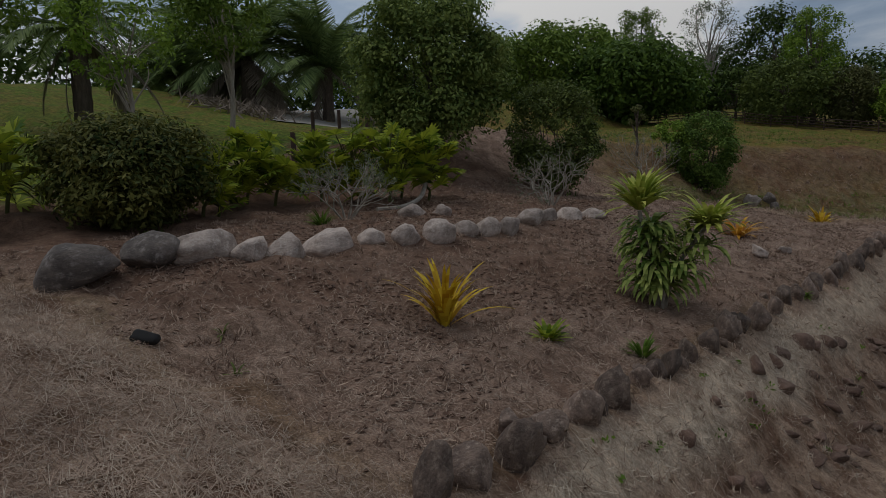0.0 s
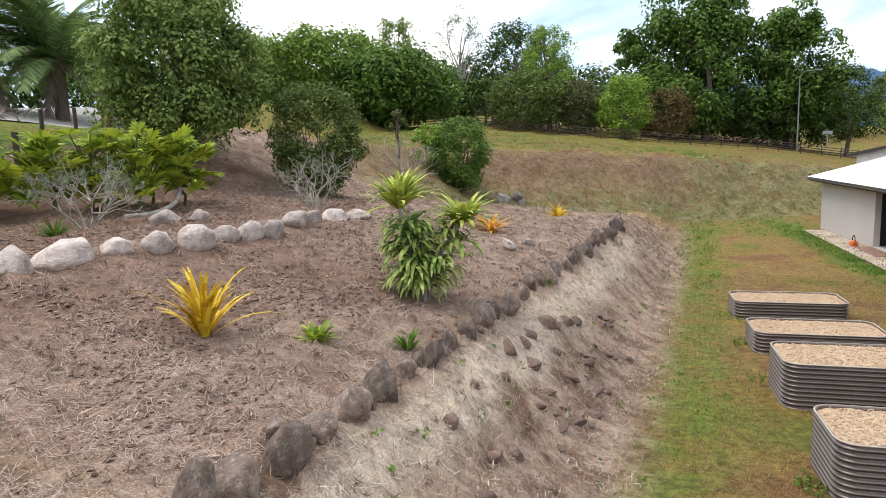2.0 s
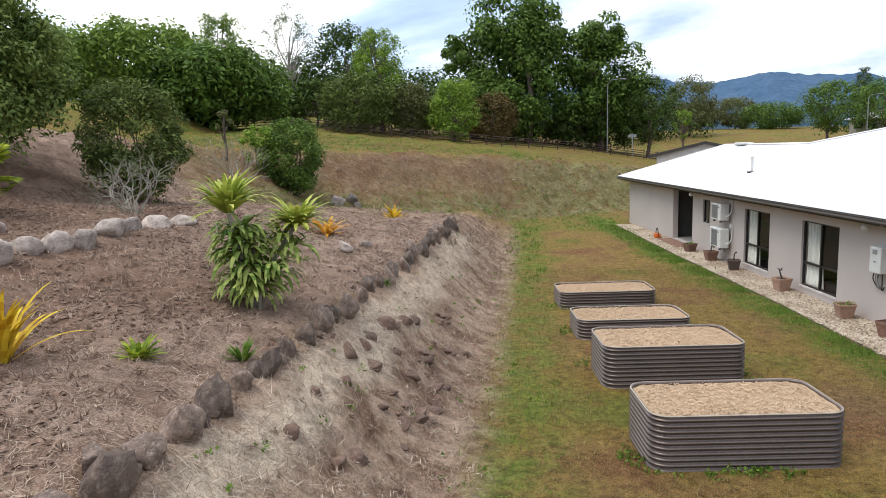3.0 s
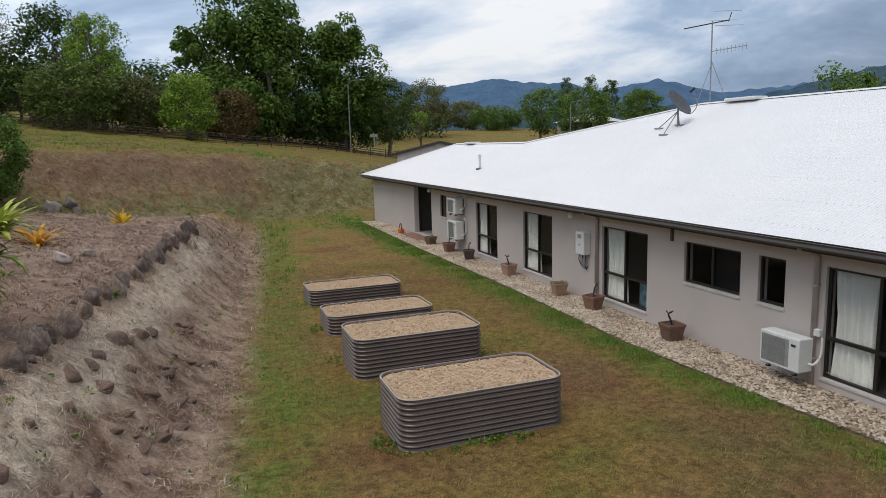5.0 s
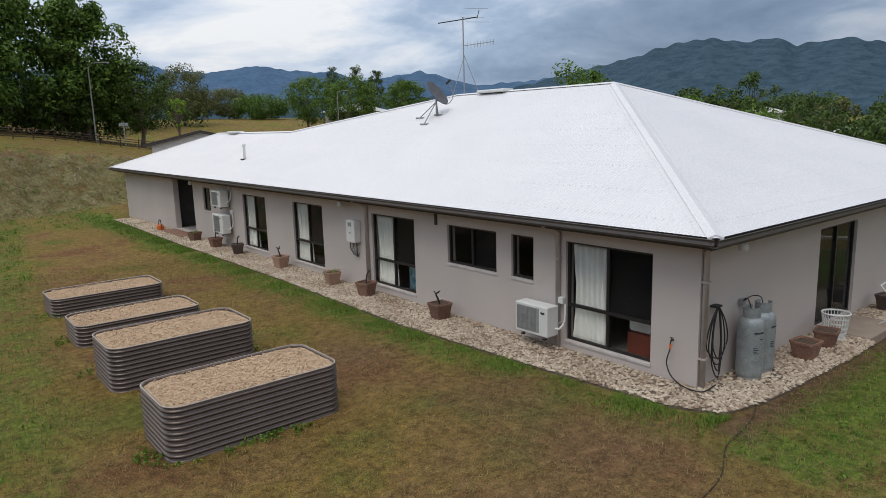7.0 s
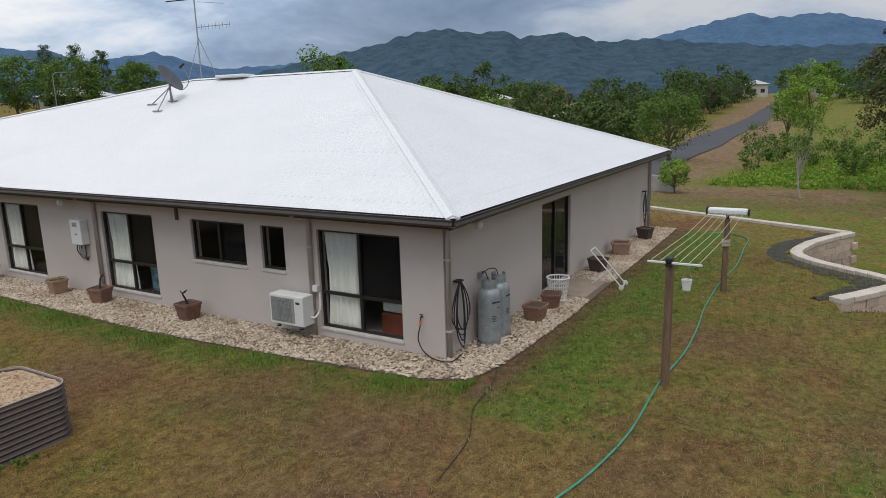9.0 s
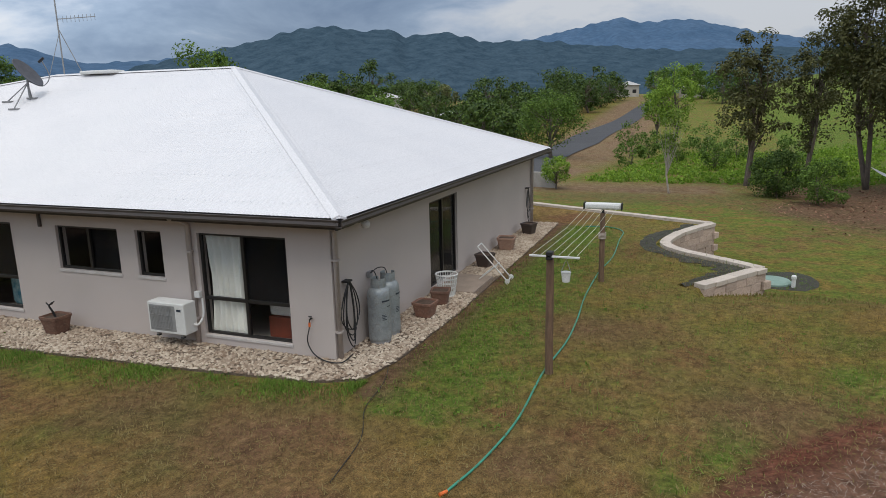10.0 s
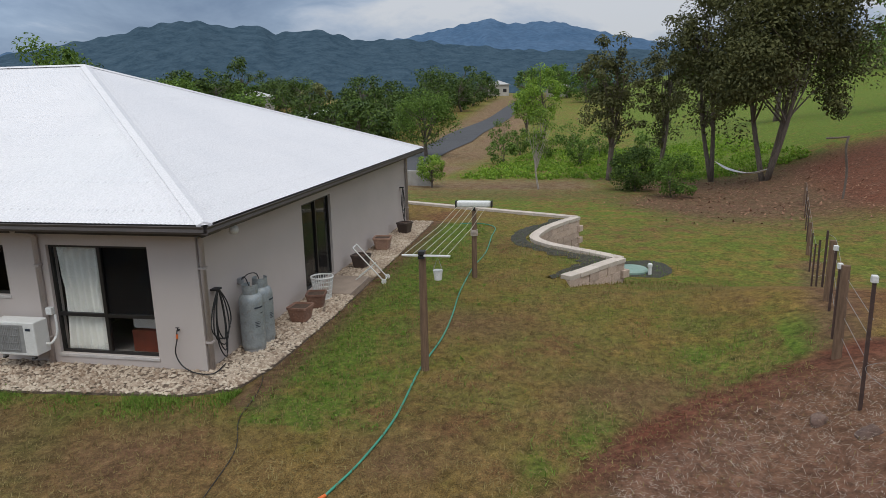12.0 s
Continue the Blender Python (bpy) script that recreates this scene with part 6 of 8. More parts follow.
for k, (x, y, w, h) in enumerate([(-17.8, 5.85, 0.75, 0.3), (-17.2, 6.2, 0.55, 0.26), (-14.9, 26.5, 0.9, 0.5), (-14.3, 27.3, 0.8, 0.5), (-14.0, 26.6, 0.5, 0.4)]):
    rock("loose_boulder", x, y, w, w * 0.8, h * 1.3, 40 * k, M["rock_pale"] if k < 3 else M["rock_weathered"], "half-buried granite boulder on the garden slope", "loose boulders", 400 + k, 0.35)
rock("white_stone", -11.85, 9.65, 0.46, 0.36, 0.30, 20, M["rock_pale"], "pale whitish stone lying on the mulch", "loose stones", 420)
rock("white_stone", -11.5, 11.0, 0.5, 0.3, 0.2, 70, M["rock_pale"], "flat pale stone lying on the mulch", "loose stones", 421)
for k, (x, y, w) in enumerate([(-10.8, 5.47, 0.28), (-10.63, 6.15, 0.4), (-10.35, 6.9, 0.37), (-10.98, 4.5, 0.34), (-10.69, 4.69, 0.35), (-11.16, 2.92, 0.2), (-11.2, 1.72, 0.22), (-10.5, 6.45, 0.3), (-10.2, 7.4, 0.3), (-10.85, 5.1, 0.25), (-10.9, 3.6, 0.22), (-10.4, 5.6, 0.24), (-10.6, 2.4, 0.3), (-10.5, 1.2, 0.25), (-1.3, -9.0, 0.35), (-0.9, -8.6, 0.3)]):
    rock("bank_rock", x, y, w * 1.35, w * 1.0, w * 0.95, 35 * k, M["rock_bank"], "brown rock poking out of the dry bank", "rocks in the bank", 500 + k, 0.62)

# lumps of red earth broken out of the bank
crng = random.Random(17)
for k in range(34):
    y = crng.uniform(1.0, 9.5)
    x = float(row_x(y)) + crng.uniform(0.95, 1.65)
    w = crng.uniform(0.10, 0.26)
    rock("earth_lump", x, y, w * 1.9, w * 1.1, w * 0.7, crng.uniform(0, 180), M["rock_bank"], "red-brown lump of earth on the dry bank", "earth lumps on the bank", 600 + k, 0.5)


# ---- plants ----
def leaf_quads(centers, size, rng, up=0.3, aspect=0.45, droop=0.0, out_from=None):
    """Diamond leaves at the given centres."""
    n = len(centers)
    d = rng.normal(size=(n, 3))
    if out_from is not None:
        o = centers - out_from
        d = d * 0.8 + o / (np.linalg.norm(o, axis=1, keepdims=True) + 1e-6)
    d[:, 2] += up - droop
    d /= np.linalg.norm(d, axis=1, keepdims=True)
    s = np.cross(d, rng.normal(size=(n, 3)))
    s /= np.linalg.norm(s, axis=1, keepdims=True) + 1e-6
    L = size * rng.uniform(0.6, 1.3, (n, 1))
    a, b = centers - d * L * 0.5, centers + d * L * 0.5
    m = centers - d * L * 0.05
    w = s * L * aspect * 0.5
    return np.stack([a, m + w, b, m - w], 1)


def clump_points(centers, radii, per, rng, flat=0.8):
    pts = []
    for c, r in zip(centers, radii):
        v = rng.normal(size=(per, 3))
        v /= np.linalg.norm(v, axis=1, keepdims=True)
        v *= (rng.uniform(0.03, 1.0, (per, 1)) ** 0.55) * r * 0.95
        v[:, 2] *= flat
        pts.append(c + v)
    return np.concatenate(pts)


def crown_quads(centers, radii, per, size, aspect, rng, flat=0.85):
    """Leaves spread over the outer skin of each clump and turned to the open sky, as real foliage holds them."""
    n = len(centers) * per
    v = rng.normal(size=(n, 3))
    v[:, 2] += 0.35
    v /= np.linalg.norm(v, axis=1, keepdims=True)
    r = np.repeat(radii, per)[:, None]
    depth = 1.06 - 0.62 * rng.random((n, 1)) ** 2.2
    c = np.repeat(centers, per, axis=0) + v * r * depth * np.array([1, 1, flat])
    nrm = v + np.array([0, 0, 0.45]) + rng.normal(size=(n, 3)) * 0.42
    nrm /= np.linalg.norm(nrm, axis=1, keepdims=True)
    u = np.cross(nrm, rng.normal(size=(n, 3)))
    u /= np.linalg.norm(u, axis=1, keepdims=True) + 1e-6
    w = np.cross(nrm, u)
    L = size * rng.uniform(0.6, 1.35, (n, 1))
    tip = u * L * 0.5 - np.array([0, 0, 0.12]) * L
    return np.stack([c - u * L * 0.5, c + w * L * aspect * 0.5, c + tip, c - w * L * aspect * 0.5], 1)


def tree_meshes(seed, h, w, trunk_share=0.25, clumps=60, per=90, leaf=0.22, mat="leaf_mid", bark="bark", trunk_r=None, stems=1, shape=1.0, fill=0.5, aspect=0.5, open_crown=0.0, lean=0.0, lobes=None, puff=1.0):
    """Meshes for trunk with limbs, and a crown of leaf clumps; the tree stands at the origin.
    lobes: (dx, dy, height, radius) of the crown's main masses, where the crown is not one dome."""
    rng = np.random.default_rng(seed)
    cb, ct = h * trunk_share, h
    cz, rz, rx = (cb + ct) / 2, (ct - cb) / 2, w / 2
    v = rng.normal(size=(clumps, 3))
    v /= np.linalg.norm(v, axis=1, keepdims=True)
    r = rng.uniform(fill, 1.0, (clumps, 1)) ** 0.7
    c = v * r
    if lobes:
        share = np.array([q[3] ** 2 for q in lobes])
        pick = rng.choice(len(lobes), clumps, p=share / share.sum())
        mass = np.array(lobes, float)[pick]
        centers = mass[:, :3] + c * mass[:, 3:4] * 0.86
        cr = mass[:, 3] * rng.uniform(0.24, 0.44, clumps)
        cz = h * 0.6
    else:
        rad_here = 1.0 - 0.25 * (shape - 1) * c[:, 2]
        lump = np.array([1 + 0.34 * noise.noise(Vector(q) * 1.7 + Vector((seed % 91, 3.1, 7.7))) for q in v.tolist()])
        centers = np.stack([c[:, 0] * rx * rad_here * lump, c[:, 1] * rx * rad_here * lump, cz + c[:, 2] * rz * (0.5 + 0.5 * lump)], -1)
        cr = puff * w * 0.5 * rng.uniform(0.14, 0.34, clumps) * (1 - 0.4 * open_crown)
        centers[:, :2] *= 0.88
        centers[:, 2] = np.clip(centers[:, 2], cb * 0.9, ct - cr * 0.5)
    centers[:, 0] += lean * centers[:, 2]
    crown = quads_mesh("crown", crown_quads(centers, cr, per, leaf, aspect, rng), M[mat])
    bm = bmesh.new()
    tr = trunk_r or h * 0.018 + 0.03
    for s in range(stems):
        a0 = rng.uniform(0, 6.28)
        spread = 0.0 if stems == 1 else w * 0.14
        base = Vector((math.cos(a0) * 0.12 * (stems > 1), math.sin(a0) * 0.12 * (stems > 1), -0.25))
        top = Vector((math.cos(a0) * spread + lean * h * 0.6, math.sin(a0) * spread, h * 0.62))
        mid = base.lerp(top, 0.5) + Vector((rng.normal() * 0.03 * h, rng.normal() * 0.03 * h, 0))
        tp = catmull([base, mid, top], 4)
        k = tr / (stems ** 0.5)
        tube(bm, tp, k, 7, taper=[k * (1.25 - 0.9 * i / len(tp)) for i in range(len(tp))])
        for q in centers[rng.choice(clumps, min(clumps, 16 // stems + 3), replace=False)]:
            q = Vector(q)
            f = rng.uniform(0.35, 0.9)
            st = tp[min(int(f * len(tp)), len(tp) - 1)]
            if st.z > q.z:
                st = tp[len(tp) // 3]
            m = st.lerp(q, 0.5) + Vector((rng.normal() * 0.04 * w, rng.normal() * 0.04 * w, 0.03 * h))
            tube(bm, catmull([st, m, q], 3), k * 0.4, 5, taper=[k * 0.42 * (1 - 0.13 * i) for i in range(7)], caps=False)
    me = bpy.data.meshes.new("trunk")
    for f in bm.faces:
        f.smooth = True
    bm.to_mesh(me)
    bm.free()
    me.materials.append(M[bark])
    return me, crown


def tree(name, x, y, top, w, label, category="tree", group="", base=None, **kw):
    z = on_ground(x, y) if base is None else base
    seed = int(abs(x * 131 + y * 71)) % 9973
    trunk, crown = tree_meshes(seed, max(top - z, 0.5), w, **kw)
    t = empty(name, pose(x, y, z), label, category, group)
    mpart("trunk", trunk, t)
    mpart("crown", crown, t)
    return t


def dense(name, x, y, top, w, label, mat="leaf_mid", **kw):
    base = dict(trunk_share=0.05, clumps=95, per=84, leaf=max(0.22, w * 0.038), fill=0.6)
    base.update(kw)
    return tree(name, x, y, top, w, label, "tree", "trees beyond the paddock", mat=mat, **base)


def strap_plant(name, x, y, n, length, width, mat, label, category, seed, **kw):
    p = empty(name, pose(x, y, on_ground(x, y) - 0.02), label, category)
    mpart("leaves", quads_mesh("leaves", strap_quads(n, length, width, seed, **kw), M[mat]), p)
    return p


strap_plant("yellow_strap_plant", -14.14, 1.62, 64, 0.86, 0.045, "leaf_yellow", "golden yellow strap-leaved plant growing in mulch", "plant", 3, upright=1.35, droop=0.6, segs=8, jitter=0.6)
strap_plant("yellow_strap_plant", -12.6, 11.6, 40, 0.75, 0.06, "leaf_orange", "orange-yellow strap-leaved plant growing in mulch", "plant", 4, upright=0.8, droop=0.8, segs=6)
strap_plant("yellow_strap_plant", -11.56, 19.1, 36, 0.7, 0.06, "leaf_yellow", "small golden strap-leaved plant near the bank", "plant", 5, upright=0.75, droop=0.5, segs=5)
strap_plant("green_tuft", -13.02, 2.25, 34, 0.32, 0.05, "leaf_philo", "small bright green tuft on the mulch", "plant", 6, upright=0.8, droop=0.5)
strap_plant("green_tuft", -12.0, 2.8, 30, 0.33, 0.035, "grass_lush", "small thin green weed beside the rocks", "plant", 7, upright=1.0, droop=0.4)
strap_plant("green_tuft", -10.83, 8.2, 40, 0.2, 0.03, "grass_lush", "low green weed beside the edging rocks", "plant", 8, upright=0.7)
strap_plant("green_tuft", -18.7, 4.2, 60, 0.5, 0.025, "grass_lush", "green grassy clump under the pale shrub", "plant", 9, upright=0.9, droop=0.7)
strap_plant("green_tuft", -12.4, 8.0, 14, 0.25, 0.03, "grass_lush", "sparse seedling on the mulch", "plant", 10, upright=0.9)
strap_plant("green_tuft", -14.9, -1.0, 9, 0.17, 0.02, "grass", "yellowish weed in the straw", "plant", 12, upright=0.9)
strap_plant("green_tuft", -15.6, -0.6, 8, 0.15, 0.02, "grass", "yellowish weed in the straw", "plant", 13, upright=0.9)
stump = new("charred_stump", rock_mesh("charred_stump", 77, M["black"], 0.5))
stump.matrix_world = pose(-15.9, -1.35, on_ground(-15.9, -1.35) + 0.05, 20, 10, 30) @ Matrix.Diagonal((0.4, 0.22, 0.2, 1))
tagged(stump, "charred black stump end in the straw", "stump")


def striped_cane(x, y):
    """Cane plant: leafy column with two rosettes on top."""
    z = on_ground(x, y)
    p = empty("striped_cane_plant", pose(x, y, z), "tall cane plant with cream-striped green strap leaves", "plant")
    canes = [((0, 0, -0.1), (-0.08, -0.1, 0.6), (-0.25, -0.12, 1.45)), ((0.08, 0.05, -0.1), (0.25, 0.1, 0.6), (0.64, 0.32, 1.25)), ((-0.05, 0.1, -0.1), (-0.1, 0.1, 0.3), (-0.12, 0.15, 0.75)), ((0.1, -0.1, -0.1), (0.12, -0.1, 0.3), (0.16, -0.15, 0.6)), ((0.0, 0.0, -0.1), (0.02, 0.05, 0.5), (0.05, 0.02, 1.0))]
    for c in canes:
        bm = bmesh.new()
        tube(bm, catmull(c, 5), 0.03, 7)
        part("cane", bm, M["twig"], p)
    for k, (tip, ln, n) in enumerate((((-0.25, -0.12, 1.46), 0.72, 120), ((0.64, 0.32, 1.2), 0.68, 110))):
        q = strap_quads(n, ln, 0.056, 40 + k, upright=1.0 - 0.3 * k, droop=0.68, segs=6, jitter=0.4)
        ob = mpart("rosette", quads_mesh("rosette", q, M["leaf_stripe"]), p)
        ob.location = tip
    rng = np.random.default_rng(8)
    out = []
    for k in range(21):
        s = k / 14 if k < 15 else (k - 15) / 7 + 0.1
        cx, cy = -0.05 + 0.12 * math.sin(k * 2.4), 0.12 * math.cos(k * 2.4)
        if k >= 15:
            cx, cy = cx + 0.16 + 0.62 * s, cy + 0.05 + 0.3 * s
        q = strap_quads(26, 0.55, 0.056, 60 + k, upright=0.35, droop=1.15, segs=6)
        out.append(q + np.array([cx - 0.12 * s, cy, 0.25 + 1.0 * s]))
    mpart("lower_leaves", quads_mesh("lower_leaves", np.concatenate(out), M["leaf_cane"]), p, "mid green drooping lower leaves")


M["leaf_cane"] = leaf_material("cane_green_leaf", (0.08, 0.16, 0.025), (0.54, 0.61, 0.18), 0.55, 0.25)
striped_cane(-12.41, 4.75)


def philodendron(x, y, h, w, seed):
    """Clump of large lobed leaves on long stalks."""
    z = on_ground(x, y)
    p = empty("philodendron", pose(x, y, z - 0.05), "bright green split-leaf philodendron clump on mulch", "shrub", "philodendrons on the upper garden bed")
    rng = np.random.default_rng(seed)
    bm = bmesh.new()
    quads = []
    tr = h * 0.3
    tube(bm, [(0, 0, -0.1), (0.05, 0.03, tr * 0.6), (0.1 * rng.normal(), 0.1 * rng.normal(), tr)], 0.035, 7)
    for k in range(42):
        az = rng.uniform(0, 6.28)
        r = w * 0.5 * rng.uniform(0.1, 0.85)
        tip = np.array([r * np.cos(az), r * np.sin(az), h * (rng.uniform(0.28, 1.02) - 0.30 * (2 * r / w) ** 2)])
        tube(bm, catmull([(0, 0, tr), tuple(tip * 0.5 + np.array([0, 0, tr * 0.85])), tuple(tip)], 3), 0.012, 4, caps=False)
        # a deeply cut fan: broad fingers spring from the stalk's end, joined near the base
        el = rng.uniform(0.25, 1.3) * (1.2 - 1.2 * r / w)
        turn = az + rng.normal() * 0.4
        d = np.array([np.cos(turn) * np.cos(el), np.sin(turn) * np.cos(el), np.sin(el)])
        side = np.array([-np.sin(turn), np.cos(turn), 0.25 * rng.normal()])
        side /= np.linalg.norm(side)
        top = np.cross(d, side)
        L = rng.uniform(0.30, 0.48)
        for j in range(11):
            a = (j - 5) / 5 * 1.9
            f = d * np.cos(a) + side * np.sin(a) + top * (0.22 * abs(np.sin(a)))
            ln = L * (1.0 - 0.13 * abs(a)) * rng.uniform(0.88, 1.05)
            wv = (side * np.cos(a) - d * np.sin(a)) * ln * 0.115
            m = tip + f * ln * 0.55
            quads.append((tip, m + wv, tip + f * ln - np.array([0, 0, 0.22 * ln]), m - wv))
    tagged(part("stem", bm, M["leaf_olive"], p), kind="stuff")
    mpart("leaves", quads_mesh("leaves", quads, M["leaf_philo"]), p)
    return p


for k, (x, y, h, w) in enumerate([(-22.3, 0.2, 1.45, 1.7), (-21.9, -1.1, 1.3, 1.6), (-20.9, 3.5, 1.4, 1.5), (-21.1, 4.4, 1.6, 1.6), (-20.9, 5.0, 1.5, 1.6), (-20.3, 5.8, 1.55, 1.7), (-20.0, 6.5, 1.6, 1.6), (-19.2, 6.9, 1.6, 1.6), (-18.95, 8.1, 1.6, 1.8), (-19.4, 7.6, 1.7, 1.7), (-20.6, 2.9, 1.3, 1.3)]):
    philodendron(x, y, h, w, 20 + k)
bm = bmesh.new()
tube(bm, catmull([(-18.9, 8.0, on_ground(-18.9, 8.0) + 0.5), (-18.6, 7.3, on_ground(-18.6, 7.3) + 0.2), (-18.6, 6.6, on_ground(-18.6, 6.6) + 0.08), (-18.8, 6.0, on_ground(-18.8, 6.0) + 0.05)], 6), 0.05, 8)
tagged(part("fallen_stem", bm, M["twig"]), "grey philodendron stem leaning along the ground", "stem")


def twig_bush(x, y, h, w, label, seed, leaves=500, mat="leaf_sparse", n=11):
    """Shrub of many bare forked grey branches with a few leaves."""
    z = on_ground(x, y)
    p = empty("bare_shrub", pose(x, y, z - 0.03), label, "shrub", "bare grey shrubs")
    rng = np.random.default_rng(seed)
    bm = bmesh.new()
    tips = []
    def fork(st, d, ln, r, level):
        e = st + d * ln
        m = st.lerp(e, 0.5) + Vector(rng.normal(size=3) * ln * 0.09)
        tube(bm, [st, m, e], r, 4 if level < 2 else 3, taper=[r, r * 0.85, r * 0.7], caps=False)
        if level == 3:
            tips.append(e)
            return
        for j in range(2 if rng.random() < 0.55 else 3):
            q = Vector(rng.normal(size=3) * 0.55) + d + Vector((0, 0, 0.12))
            fork(e, q.normalized(), ln * rng.uniform(0.6, 0.85), r * 0.66, level + 1)
    for k in range(n):
        az = 6.28 * k / n + rng.uniform(-0.4, 0.4)
        sp = rng.uniform(0.15, 0.85) * w / h
        d = Vector((math.cos(az) * sp, math.sin(az) * sp, 1)).normalized()
        fork(Vector((math.cos(az) * 0.06, math.sin(az) * 0.06, 0)), d, h * rng.uniform(0.3, 0.42), 0.020, 0)
    part("branchwork", bm, M["twig"], p)
    c = np.array([tips[i] for i in rng.integers(0, len(tips), leaves)]) + rng.normal(size=(leaves, 3)) * 0.04
    mpart("leaves", quads_mesh("leaves", leaf_quads(c, 0.13, rng, 0.5, 0.16), M[mat]), p)


twig_bush(-18.5, 4.7, 1.45, 1.6, "grey bare-branched shrub with few leaves", 1, 700)
twig_bush(-16.6, 10.0, 1.55, 1.7, "grey bare-branched shrub in front of a round bush", 2, 350)
twig_bush(-18.0, 21.6, 2.0, 2.8, "wide grey bare-branched shrub on the slope", 3, 500)
# bushes of the upper bed
bush = dict(category="bush", group="bushes on the upper garden bed")
tree("bronze_bush", -20.9, 1.75, 5.02, 3.0, "dense dark bush with bronze new leaves", trunk_share=0.04, clumps=160, per=150, leaf=0.12, aspect=0.4, mat="leaf_bronze_dark", fill=0.6, stems=3, trunk_r=0.05, **bush)
tree("round_bush", -18.7, 14.6, 6.35, 3.0, "dense olive-green rounded bush on the slope", trunk_share=0.05, clumps=150, per=120, leaf=0.115, mat="leaf_olive_dark", fill=0.6, stems=3, trunk_r=0.06, **bush)
tree("round_bush", -16.6, 25.4, 5.75, 2.9, "dense dark green round bush with bare base", trunk_share=0.05, clumps=150, per=120, leaf=0.115, mat="leaf_dark", fill=0.62, stems=4, trunk_r=0.06, **bush)
tree("yellow_green_bush", -17.9, 25.0, 5.5, 1.9, "yellow-green bush behind the dark bush", trunk_share=0.15, clumps=40, per=60, leaf=0.13, mat="leaf_bright", fill=0.5, stems=2, trunk_r=0.04, **bush)
tree("thin_sapling", -19.3, 24.5, 6.2, 0.9, "thin sapling with a leafy tip", trunk_share=0.5, clumps=12, per=40, leaf=0.1, mat="leaf_olive", trunk_r=0.06, **bush)
tree("shade_tree", -21.7, 12.0, 9.35, 5.0, "broad leafy many-stemmed tree on the slope", trunk_share=0.03, clumps=210, per=190, leaf=0.145, mat="leaf_shade", fill=0.5, stems=5, trunk_r=0.13, category="tree")
tree("pale_trunk_tree", -25.8, 7.9, 9.9, 3.4, "slender pale-trunked tree with an open crown", trunk_share=0.45, clumps=60, per=80, leaf=0.15, mat="leaf_mid", bark="bark_pale", fill=0.4, open_crown=0.5, trunk_r=0.075, group="trees along the upper lawn")
tree("pale_trunk_tree", -25.6, 4.6, 8.4, 3.0, "slender pale-trunked tree with yellowing crown", trunk_share=0.4, clumps=36, per=60, leaf=0.14, mat="leaf_bright", bark="bark_pale", fill=0.4, open_crown=0.4, trunk_r=0.065, group="trees along the upper lawn")
tree("pale_trunk_tree", -27.5, 1.8, 9.8, 3.6, "slender pale-trunked tree with thin foliage", trunk_share=0.4, clumps=36, per=60, leaf=0.15, mat="leaf_mid", bark="bark", fill=0.4, open_crown=0.4, trunk_r=0.12, group="trees along the upper lawn")


def palm(x, y, top, spread, label, seed, fronds=46, mat="leaf_palm", trunk_r=0.28, skirt=10, crown_at=0.52):
    z = on_ground(x, y)
    h = top - z
    p = empty("date_palm", pose(x, y, z), label, "palm", "palms on the upper lawn")
    rng = np.random.default_rng(seed)
    head = h * crown_at
    bm = bmesh.new()
    pts = [Vector((0, 0, -0.3 + (head + 0.3) * k / 14)) for k in range(15)]
    tube(bm, pts, trunk_r, 12, taper=[trunk_r * (1.15 - 0.15 * k / 14 + 0.09 * (k % 2)) for k in range(15)])
    part("trunk", bm, M["bark"], p)
    def frond_set(n, e0, e1, dead):
        q = []
        for k in range(n):
            az = rng.uniform(0, 6.28)
            el = rng.uniform(e0, e1)
            L = spread * 0.56 * rng.uniform(0.8, 1.1)
            pos = np.array([0, 0, head])
            segs = 22
            for s in range(segs):
                t = s / segs
                e = el - 1.2 * t ** 1.4 * (1.0 if not dead else 0.6)
                d = np.array([np.cos(az) * np.cos(e), np.sin(az) * np.cos(e), np.sin(e)])
                nxt = pos + d * L / segs
                side = np.array([-np.sin(az), np.cos(az), 0])
                upv = np.cross(side, d)
                q.append((pos - side * 0.02, pos + side * 0.02, nxt + side * 0.012, nxt - side * 0.012))
                ll = L * 0.24 * np.sin(np.pi * min(0.12 + 0.85 * t, 0.97)) ** 0.6
                for sg in (-1, 1):
                    for sub in (0.1, 0.35, 0.6, 0.85):
                        o = pos + (nxt - pos) * sub
                        dirv = side * sg * 0.8 + d * 0.75 - upv * 0.0 + np.array([0, 0, -0.25 + 0.15 * rng.normal()])
                        dirv /= np.linalg.norm(dirv)
                        wv = d * 0.026 * (spread / 5)
                        q.append((o - wv, o + wv, o + dirv * ll + wv * 0.2, o + dirv * ll - wv * 0.2))
                pos = nxt
        return q
    mpart("fronds", quads_mesh("fronds", frond_set(fronds, -0.1, 1.45, False), M[mat]), p)
    if skirt:
        mpart("dead_fronds", quads_mesh("dead_fronds", frond_set(skirt, -1.3, -0.5, True), M["leaf_dead"]), p, "hanging dry grey fronds")


